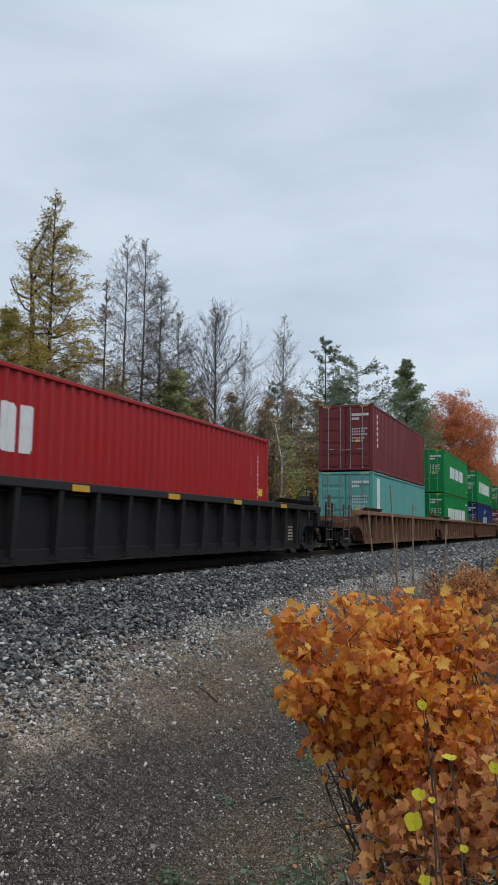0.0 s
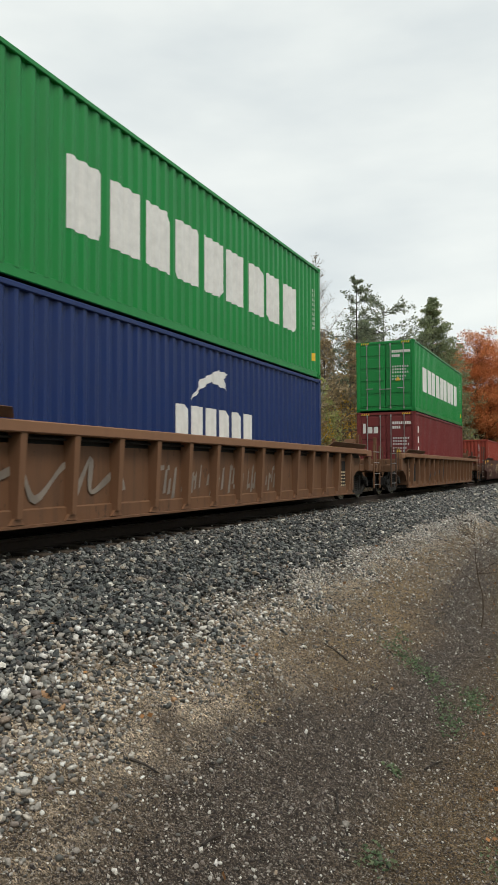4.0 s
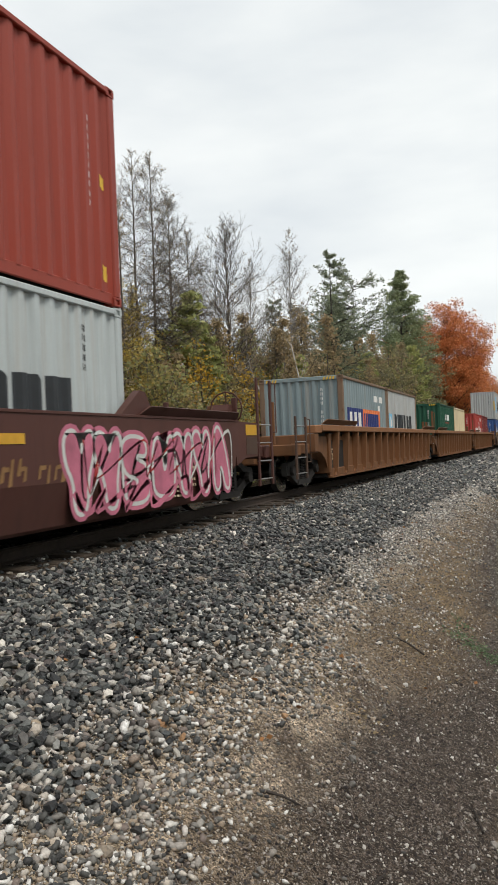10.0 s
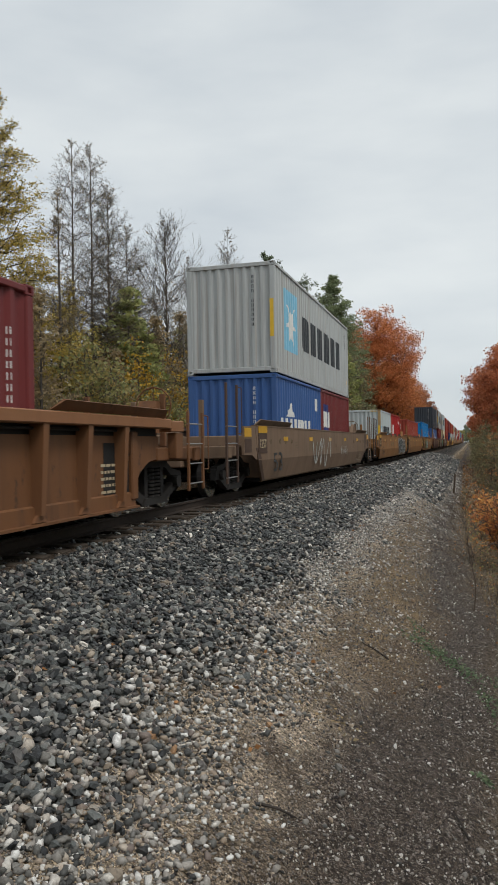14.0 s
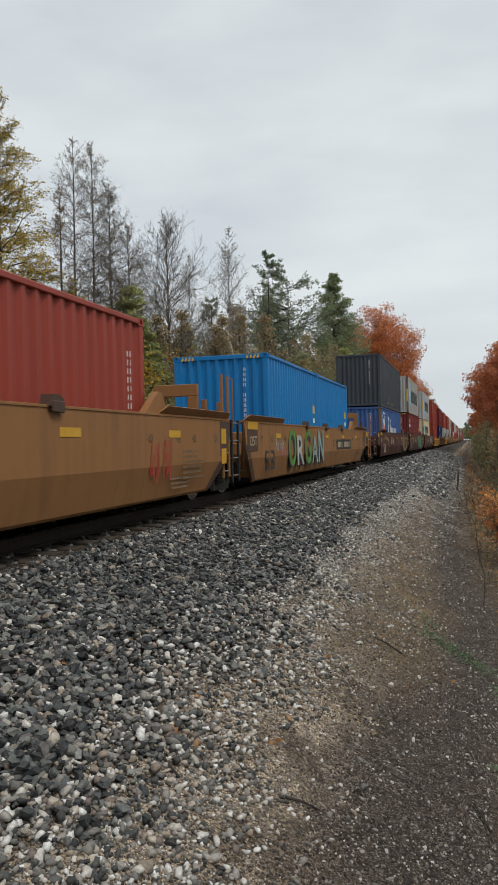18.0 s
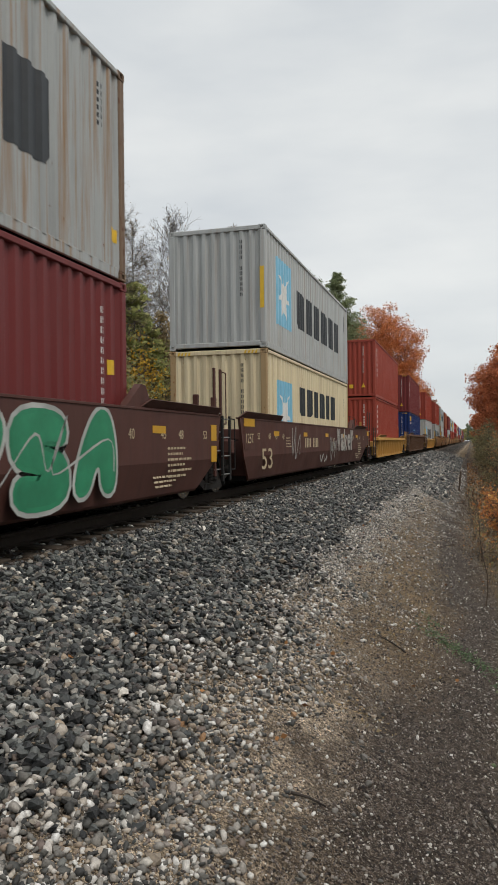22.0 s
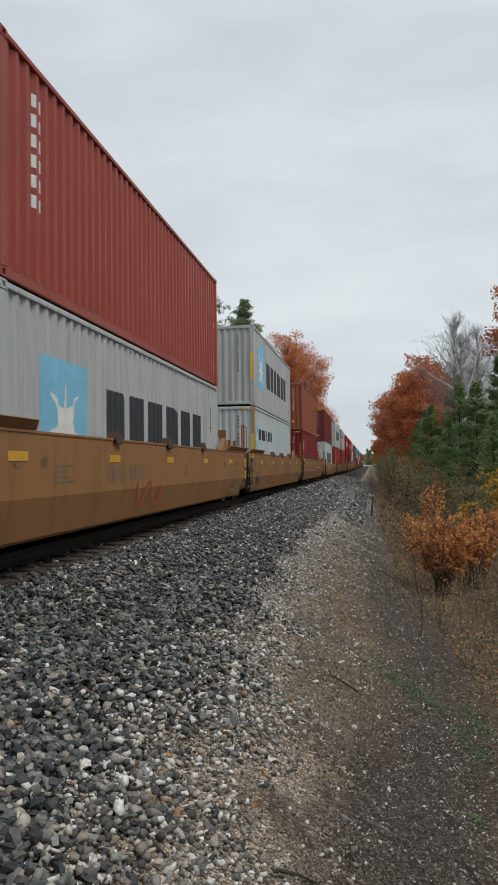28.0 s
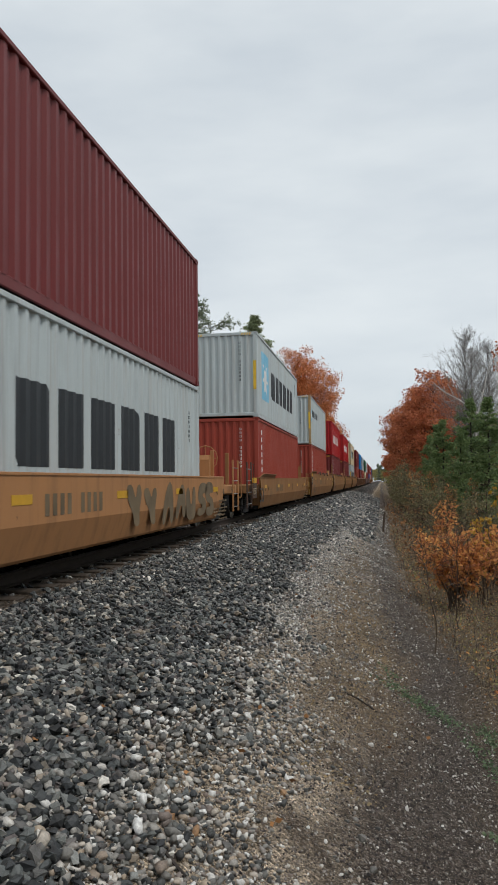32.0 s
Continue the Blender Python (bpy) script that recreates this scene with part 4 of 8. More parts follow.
def door_mesh(sgn, H):
    def make():
        g = Geo()
        a, b = (0.012, HALF - 0.15) if sgn > 0 else (-HALF + 0.15, -0.012)
        z0, z1 = 0.17, H - 0.12
        g.box(a, b, 0.03, 0.07, z0, z1, 0.006)
        n = 5
        s = (z1 - z0) / n
        for i in range(n):
            g.box(a + 0.05, b - 0.05, 0.008, 0.035, z0 + i * s + 0.07, z0 + (i + 1) * s - 0.07, 0.012)
        return g.mesh("door")
    return cached(("door", sgn, H), make)


def casting_mesh():
    """A corner casting: plates above and below, posts between them, so that a hand hole opens in each face."""
    g = Geo().box(-0.081, 0.081, 0.0, 0.178, 0.0, 0.03, 0.006).box(-0.081, 0.081, 0.0, 0.178, 0.088, 0.118, 0.006).box(-0.05, 0.05, 0.03, 0.148, 0.028, 0.09)
    for x in (-0.081, 0.036):
        for y in (0.0, 0.128):
            g.box(x, x + 0.045, y, y + 0.05, 0.029, 0.089)
    return g.mesh("corner_casting")


def shipping_box(colour, marks, L, H, end, label, m):
    """A steel shipping box, standing on its base, its leading end at y = 0."""
    mat = P[colour]
    home = thing("shipping_container", label, "shipping container", "containers on the freight train", m)
    post = cached(("post", H), lambda: Geo().box(-0.075, 0.075, 0.0, 0.15, 0.11, H - 0.11, 0.02).mesh("corner_post"))
    cast = cached("casting", casting_mesh)
    aged = colour in ("blue_grey", "cream", "grey_worn") or marks in ("star_word20_grey", "star_word_line", "arch_mark")
    worn = {"grey": "rusty_trim", "grey_worn": "rusty_trim", "blue_grey": "rusty_trim", "white": "rusty_cream", "cream": "rusty_cream", "royal": "rusty_trim"}.get(colour, colour)
    cast_mat = trim = P[worn] if aged else mat
    rail_mat = P["rusty_trim"] if aged and colour in ("grey", "blue_grey") else mat
    for sx in (-1, 1):
        for back in (0, 1):
            part("corner_post", post, trim, home, m=pose(sx * (HALF - 0.075), back * (L - 0.15), 0))
            for top in (0, 1):
                part("corner_casting", cast, cast_mat, home, m=pose(sx * (HALF - 0.079), back * (L - 0.176) - 0.001, top * (H - 0.116)))
        part("side_wall", wall_mesh(L, H, "y"), mat, home, m=pose(HALF - 0.022, 0, 0) if sx > 0 else pose(-(HALF - 0.022), L, 0, 0, 0, 180))
        part("bottom_rail", cached(("brail", L), lambda: Geo().box(-0.045, 0.0, 0.15, L - 0.15, 0.02, 0.17, 0.01).mesh("bottom_rail")), mat, home,
             m=pose(HALF - 0.03, 0, 0) if sx > 0 else pose(-HALF + 0.075, 0, 0))
        part("top_rail", cached(("trail", L), lambda: Geo().box(-0.07, 0.012, 0.15, L - 0.15, -0.08, 0.0, 0.012).mesh("top_rail")), rail_mat, home,
             m=pose(HALF - 0.012, 0, H - 0.012) if sx > 0 else pose(-HALF + 0.07, 0, H - 0.012))
    part("roof", wall_mesh(L, H, "roof"), mat, home, m=pose(0, 0, H - 0.03))
    part("floor", cached(("floor", L), lambda: Geo().box(-HALF + 0.05, HALF - 0.05, 0.05, L - 0.05, 0.05, 0.14).mesh("floor")), M["black"], home)
    bar = cached("end_bar", lambda: Geo().box(-HALF + 0.14, HALF - 0.14, 0.0, 0.12, 0.0, 0.11, 0.012).mesh("header"))
    for back in (0, 1):
        part("header", bar, mat, home, m=pose(0, 0.002 + back * (L - 0.124), H - 0.115))
        part("sill", bar, mat, home, m=pose(0, 0.002 + back * (L - 0.124), 0.045))
    ends = [("plain", L, 180), ("door", 0, 0)] if end == "door" else [("plain", 0, 0), ("door", L, 180)]
    for kind, y, turn in ends:
        if kind == "plain":
            part("end_wall", wall_mesh(L, H, "x"), mat, home, m=pose(0, y + (0.012 if turn == 0 else -0.012), 0, 0, 0, turn))
            continue
        if turn:
            part("door", door_mesh(1, H), mat, home, m=pose(0, y, 0, 0, 0, turn))
            part("door", door_mesh(-1, H), mat, home, m=pose(0, y, 0, 0, 0, turn))
            continue
        rod = cached(("rod", H), lambda: Geo().tube((0, -0.012, 0.1), (0, -0.012, H - 0.1), 0.017, n=8).box(-0.03, 0.03, -0.03, 0.0, 0.1, 0.2, 0.006)
                     .box(-0.03, 0.03, -0.03, 0.0, H - 0.2, H - 0.1, 0.006).box(-0.028, 0.028, -0.028, 0.0, H * 0.45, H * 0.45 + 0.06, 0.006).mesh("lock_rod"))
        grip = cached("grip", lambda: Geo().box(-0.26, 0.04, -0.045, -0.022, -0.02, 0.015, 0.006).mesh("door_handle"))
        for sgn in (-1, 1):
            door = part("door", door_mesh(sgn, H), mat, home)
            for k, x in enumerate((0.22, 0.76)):
                part("lock_rod", rod, M["zinc"], door, "bare metal locking rod", m=pose(sgn * x, 0, 0))
                part("door_handle", grip, M["zinc"], door, m=pose(sgn * x + (0.0 if sgn > 0 else 0.22), 0, 0.92 + 0.03 * k))
        ink = M[END_COLOURS.get(colour, "white")]
        g = Geo()
        for row, (z, n, w) in enumerate(((H - 0.5, 9, 0.085), (H - 0.68, 4, 0.085), (H - 1.1, 7, 0.06), (H - 1.22, 6, 0.06), (H - 1.34, 7, 0.06), (H - 1.5, 6, 0.05), (H - 1.62, 5, 0.05))):
            for i in range(n):
                x = 0.28 + 0.085 * i if row < 2 else 0.3 + 0.1 * i
                g.box(x, x + w * 0.75, 0.001, 0.006, z, z + (0.11 if row < 2 else 0.07))
        tagged(part("serial_marking", g, ink, home), kind="stuff")
        part("warning_triangle", Geo().slab([(0, 0), (0.2, 0), (0.1, 0.19)], 0.0, 0.004), M["warn"], home, m=pose(0.42, 0.005, 0.72 * H * 0.6, 0, 0, -90))
        if marks in ("upright_three", "tex20"):
            for x, w, h in ((-0.95, 0.12, 0.4), (-0.74, 0.18, 0.26), (-0.5, 0.18, 0.26)):
                part("word_block", Geo().box(x, x + w, 0.0, 0.005, H - 0.85, H - 0.85 + h), M["white"], home)
    for k, (shapes, ink) in enumerate(MARKS[marks](L, H)):
        tone, off = LAYER.get(ink, (ink, 0.004))
        small = len(shapes) > 1 and max(p[0] for p in shapes[0]) - min(p[0] for p in shapes[0]) < 0.3
        for j, group in enumerate([shapes] if small else [[p] for p in shapes]):
            me = cached(("mark", marks, k, j, L, H), lambda: decal(group, ribs_along(0.16, L - 0.16), off).mesh("marking"))
            ob = part("serial_marking" if small else "marking", me, M[tone], home, m=pose(HALF - 0.022, 0, 0))
            if small:
                tagged(ob, kind="stuff")
    # hazard stripes on the corners, serial bars and warning plates of a plain end
    if end == "plain":
        g = Geo()
        for i in range(11):
            if i not in (4,):
                g.box(0.59, 0.605, -0.006, 0.0, H - 0.42 - 0.125 * i, H - 0.335 - 0.125 * i)
                g.box(0.63, 0.65, -0.006, 0.0, H - 0.42 - 0.125 * i, H - 0.335 - 0.125 * i)
        tagged(part("serial_marking", g, M[END_COLOURS.get(colour, "white")], home), kind="stuff")
        if colour in ("brick", "brick_deep", "rust_orange", "coral", "red"):
            part("warning_plate", Geo().box(-0.1, 0.1, -0.006, 0.0, 0.45, 0.64), M["warn"], home)
        if colour in ("brick", "brick_deep", "rust_orange", "coral", "red", "maroon"):
            part("warning_triangle", Geo().slab([(0, 0), (0.22, 0), (0.11, 0.22)], 0.0, 0.004), M["warn"], home, m=pose(0.5, -0.005, 0.48, 0, 0, -90))
        if colour in ("grey", "grey_worn", "white"):
            part("height_strip", Geo().box(HALF - 0.14, HALF - 0.04, -0.004, 0.0, H * 0.32, H * 0.66), M["warn"], home, "yellow height strip")
        if marks in ("upright_three", "tex20"):
            for x, w, h in ((-0.95, 0.1, 0.4), (-0.75, 0.2, 0.27), (-0.48, 0.2, 0.27)):
                part("word_block", Geo().box(x, x + w, -0.006, 0.0, H - 0.75, H - 0.75 + h), M["white"], home)
    g = Geo()
    for x0 in (-HALF + 0.2, HALF - 0.55):
        for i in range(4):
            g.add([(x0 + 0.09 * i, -0.004, H - 0.11), (x0 + 0.09 * i + 0.045, -0.004, H - 0.11), (x0 + 0.09 * i + 0.075, -0.004, H - 0.03), (x0 + 0.09 * i + 0.03, -0.004, H - 0.03)], [(0, 1, 2, 3)])
    if colour not in ("grey", "grey_worn", "slate", "royal", "brick", "rust_orange", "red", "coral"):
        tagged(part("hazard_stripes", g, M["warn"], home), kind="stuff")
    return home


# ---- well cars ----
def truck(parent, y, brake=True):
    """A four-wheeled truck: cast side frames, springs, wheels on axles."""
    t = part("truck", cached("bolster", lambda: Geo().box(-1.0, 1.0, -0.2, 0.2, 0.42, 0.62, 0.03).mesh("truck")), M["black"], parent, m=pose(0, y, 0))

    def cast_frame():
        """An open casting: arched top member, spring seat, two slanting arms, columns and journal boxes."""
        g = Geo()
        g.slab([(-1.15, 0.54), (-1.15, 0.63), (-0.75, 0.68), (-0.45, 0.84), (0.45, 0.84), (0.75, 0.68), (1.15, 0.63), (1.15, 0.54), (0.7, 0.57), (0.42, 0.72), (-0.42, 0.72), (-0.7, 0.57)], -0.07, 0.07)
        g.slab([(-0.5, 0.13), (0.5, 0.13), (0.42, 0.24), (-0.42, 0.24)], -0.09, 0.09)
        for s in (-1, 1):
            arm = [(s * 0.98, 0.36), (s * 0.86, 0.47), (s * 0.36, 0.27), (s * 0.46, 0.14)]
            col = [(s * 0.38, 0.22), (s * 0.26, 0.22), (s * 0.26, 0.75), (s * 0.38, 0.75)]
            box = [(s * 1.2, 0.36), (s * 0.8, 0.36), (s * 0.8, 0.58), (s * 1.2, 0.58)]
            for shape in (arm, col, box):
                g.slab(shape if s < 0 else shape[::-1], -0.06, 0.06)
        return g.mesh("side_frame")
    frame_me = cached("side_frame", cast_frame)
    spring = cached("springs", lambda: [g := Geo(), [g.tube((0.0, dy, 0.245 + 0.06 * k), (0.0, dy, 0.28 + 0.06 * k), 0.085, n=10) for dy in (-0.13, 0.1) for k in range(8)]][0].mesh("spring"))
    wheel = cached("wheel", lambda: Geo().lathe([(-0.07, 0.05), (-0.07, 0.12), (-0.03, 0.14), (-0.03, 0.34), (-0.065, 0.36), (-0.065, 0.43), (0.055, 0.44), (0.068, 0.42), (0.068, 0.37), (0.03, 0.35), (0.03, 0.14), (0.07, 0.12), (0.07, 0.05)]).mesh("wheel"))
    rim = cached("tread", lambda: Geo().lathe([(0.069, 0.36), (0.071, 0.365), (0.071, 0.425), (0.069, 0.43)]).mesh("tread"))
    axle = cached("axle", lambda: Geo().tube((-1.1, 0, 0), (1.1, 0, 0), 0.075, n=10).mesh("axle"))
    cap = cached("cap", lambda: Geo().tube((0, 0, 0), (0.09, 0, 0), 0.11, 0.1, 12).mesh("bearing_cap"))
    for sx in (-1, 1):
        part("side_frame", frame_me, M["grease"], t, m=pose(sx * 1.0, 0, 0))
        tagged(part("spring", spring, M["grease"], t, m=pose(sx * 1.03, 0, 0)), kind="stuff")
    for dy in (-0.89, 0.89):
        part("axle", axle, M["black"], t, m=pose(0, dy, 0.43))
        for sx in (-1, 1):
            w = part("wheel", wheel, M["grease"], t, m=pose(sx * 0.755, dy, 0.43))
            part("bearing_cap", cap, M["grease"], t, m=pose(sx * 1.05, dy, 0.46) if sx > 0 else pose(-1.14, dy, 0.46))
            if sx > 0:
                part("tread", rim, M["tread"], t, "bright worn wheel rim", m=pose(0.757, dy, 0.43))
    return t


def scrawl(seed, w, h, thick, turns=9):
    """Sprayed strokes: one looping ribbon within w by h, as outlines of (y, z)."""
    rng = random.Random(seed)
    quads, pts = [], []
    for k in range(turns):
        y = w * (k + rng.uniform(0.1, 0.9)) / turns
        pts += [(y, h * rng.uniform(0.65, 0.98)), (y + w / turns * rng.uniform(-0.5, 0.5), h * rng.uniform(0.02, 0.35))]
    smooth = []
    for i in range(len(pts) - 1):
        p0, p1, p2, p3 = (Vector((*pts[max(0, min(len(pts) - 1, j))], 0)) for j in (i - 1, i, i + 1, i + 2))
        for s in range(6):
            t = s / 6
            smooth.append(0.5 * (2 * p1 + (p2 - p0) * t + (2 * p0 - 5 * p1 + 4 * p2 - p3) * t * t + (3 * p1 - p0 - 3 * p2 + p3) * t ** 3))
    g = Geo()
    rim = []
    for i, c in enumerate(smooth):
        d = smooth[min(i + 1, len(smooth) - 1)] - smooth[max(i - 1, 0)]
        nrm = Vector((-d.y, d.x, 0)).normalized() * thick / 2 * (0.85 + 0.25 * math.sin(0.9 * i))
        for q in (c - nrm, c + nrm):
            rim.append((0.0, min(max(q.x, -0.15), w + 0.15), min(max(q.y, 0), h)))
    g.add(rim, [(2 * i, 2 * i + 2, 2 * i + 3, 2 * i + 1) for i in range(len(smooth) - 1)])
    return g


def blob_letters(seed, w, h, n):
    """Fat sprayed block forms side by side."""
    rng = random.Random(seed)
    polys = []
    for k in range(n):
        a, b = w * k / n + 0.02, w * (k + 0.9) / n
        top, low = h * rng.uniform(0.85, 1.0), h * rng.uniform(0.0, 0.14)
        lean = 0.3 * (b - a) * rng.uniform(-1, 1)
        d = b - a
        kind = rng.choice(("arch", "fork", "hook", "bowl"))
        if kind == "arch":
            p = [(a, low), (a + 0.3 * d, low), (a + 0.4 * d, 0.42 * h), (a + 0.6 * d, 0.42 * h), (a + 0.7 * d, low), (b, low), (b - 0.1 * d, 0.6 * h), (a + 0.65 * d, top), (a + 0.35 * d, top), (a + 0.1 * d, 0.6 * h)]
        elif kind == "fork":
            p = [(a + 0.35 * d, low), (a + 0.7 * d, low), (a + 0.72 * d, 0.4 * h), (b, 0.75 * h), (b - 0.1 * d, top), (a + 0.68 * d, 0.94 * top), (a + 0.55 * d, 0.62 * h), (a + 0.38 * d, top), (a, 0.95 * top), (a + 0.05 * d, 0.6 * h), (a + 0.32 * d, 0.4 * h)]
        elif kind == "hook":
            p = [(a, low), (b, low + 0.03 * h), (b, 0.5 * h), (a + 0.5 * d, 0.58 * h), (a + 0.55 * d, 0.68 * h), (b, 0.64 * h), (b - 0.05 * d, top), (a, top), (a - 0.05 * d, 0.45 * h), (a + 0.55 * d, 0.38 * h), (a + 0.5 * d, 0.27 * h), (a, 0.3 * h)]
        else:
            p = [(a + 0.1 * d, low), (b - 0.1 * d, low), (b, 0.35 * h), (b, top), (a + 0.68 * d, top), (a + 0.64 * d, 0.45 * h), (a + 0.42 * d, 0.4 * h), (a + 0.36 * d, top), (a, 0.95 * top), (a - 0.03 * d, 0.35 * h)]
        p = [(y + lean * z / h, z) for y, z in p]
        for _ in range(2):
            p = [q for i in range(len(p)) for q in ((0.75 * p[i][0] + 0.25 * p[(i + 1) % len(p)][0], 0.75 * p[i][1] + 0.25 * p[(i + 1) % len(p)][1]),
                                                    (0.25 * p[i][0] + 0.75 * p[(i + 1) % len(p)][0], 0.25 * p[i][1] + 0.75 * p[(i + 1) % len(p)][1]))]
        polys.append(p)
    return polys


def grown(p, d):
    """An outline pushed outwards by d."""
    out, n = [], len(p)
    area = sum(p[i][0] * p[(i + 1) % n][1] - p[(i + 1) % n][0] * p[i][1] for i in range(n))
    for i in range(n):
        (ya, za), (yb, zb) = p[i - 1], p[(i + 1) % n]
        dy, dz = yb - ya, zb - za
        k = math.copysign(d, area) / (math.hypot(dy, dz) + 1e-9)
        out.append((p[i][0] + dz * k, p[i][1] - dy * k))
    return out


def worn_strokes(seed, a, b, h):
    """A patch of slanting, half worn-away brush strokes."""
    rng = random.Random(seed)
    d, z, out = b - a, 0.0, []
    n = 5
    for i in range(n):
        y0 = a + d * (i + rng.uniform(0, 0.3)) / n
        w = d / n * rng.uniform(0.3, 0.7)
        lo, hi = h * rng.uniform(0.0, 0.35), h * rng.uniform(0.6, 1.0)
        s = 0.2 * h
        out.append([(y0 + s * lo / h, lo), (y0 + w + s * lo / h, lo + 0.04 * h), (y0 + 0.9 * w + s * hi / h, hi), (y0 + 0.2 * w + s * hi / h, hi - 0.05 * h)])
        if i < n - 1 and rng.random() < 0.6:
            zz = rng.choice((0.2, 0.5, 0.8)) * h
            out.append([(y0 + w * 0.9 + s * zz / h, zz), (y0 + d / n + s * zz / h, zz + 0.02 * h), (y0 + d / n + s * zz / h, zz + 0.16 * h), (y0 + w * 0.9 + s * zz / h, zz + 0.13 * h)])
    return out


def flat_shape(polys):
    g = Geo()
    for p in polys:
        g.add([(0.0, y, z) for y, z in p], [tuple(range(len(p)))])
    return g


def ladder(parent, y, mat, x=1.47, z0=0.35, z1=2.0, w=0.42, tall=True):
    g = cached(("ladder", z0, z1, w), lambda: Geo().box(-0.02, 0.02, 0, 0.07, z0, z1, 0.006).box(-0.02, 0.02, w - 0.07, w, z0, z1, 0.006)
               .tube((0.06, w + 0.1, max(z1 - 1.0, z0 + 0.2)), (0.06, w + 0.1, z1 - 0.06), 0.012, n=6).tube((0.06, w + 0.1, z1 - 0.06), (0.0, w - 0.02, z1 - 0.04), 0.012, n=6)
               .tube((0.06, w + 0.1, max(z1 - 1.0, z0 + 0.2)), (0.0, w - 0.02, max(z1 - 1.0, z0 + 0.2)), 0.012, n=6).mesh("ladder"))
    lad = part("ladder", g, mat, parent, m=pose(x, y, 0))
    rung = cached(("rung", w), lambda: Geo().tube((0, 0, 0), (0, w, 0), 0.013, n=6).mesh("rung"))
    k = 0
    while z0 + 0.12 + 0.34 * k < min(z1, 1.75):
        part("rung", rung, M["zinc"], lad, m=pose(0.0, 0, z0 + 0.12 + 0.34 * k))
        k += 1
    return lad


def marking_bars(seed, rows, w, hgt):
    rng = random.Random(seed)
    g = Geo()
    for r in range(rows):
        y = 0.0
        end = w * rng.uniform(0.6, 1.0)
        while y < end:
            b = rng.uniform(0.04, 0.16)
            g.add([(0, y, -r * hgt), (0, min(y + b, end), -r * hgt), (0, min(y + b, end), -r * hgt + 0.42 * hgt), (0, y, -r * hgt + 0.42 * hgt)], [(0, 1, 2, 3)])
            y += b + 0.03
    return g


def bars_part(name, g, mat, home, m=None):
    return tagged(part(name, g, mat, home, m=m), kind="stuff")


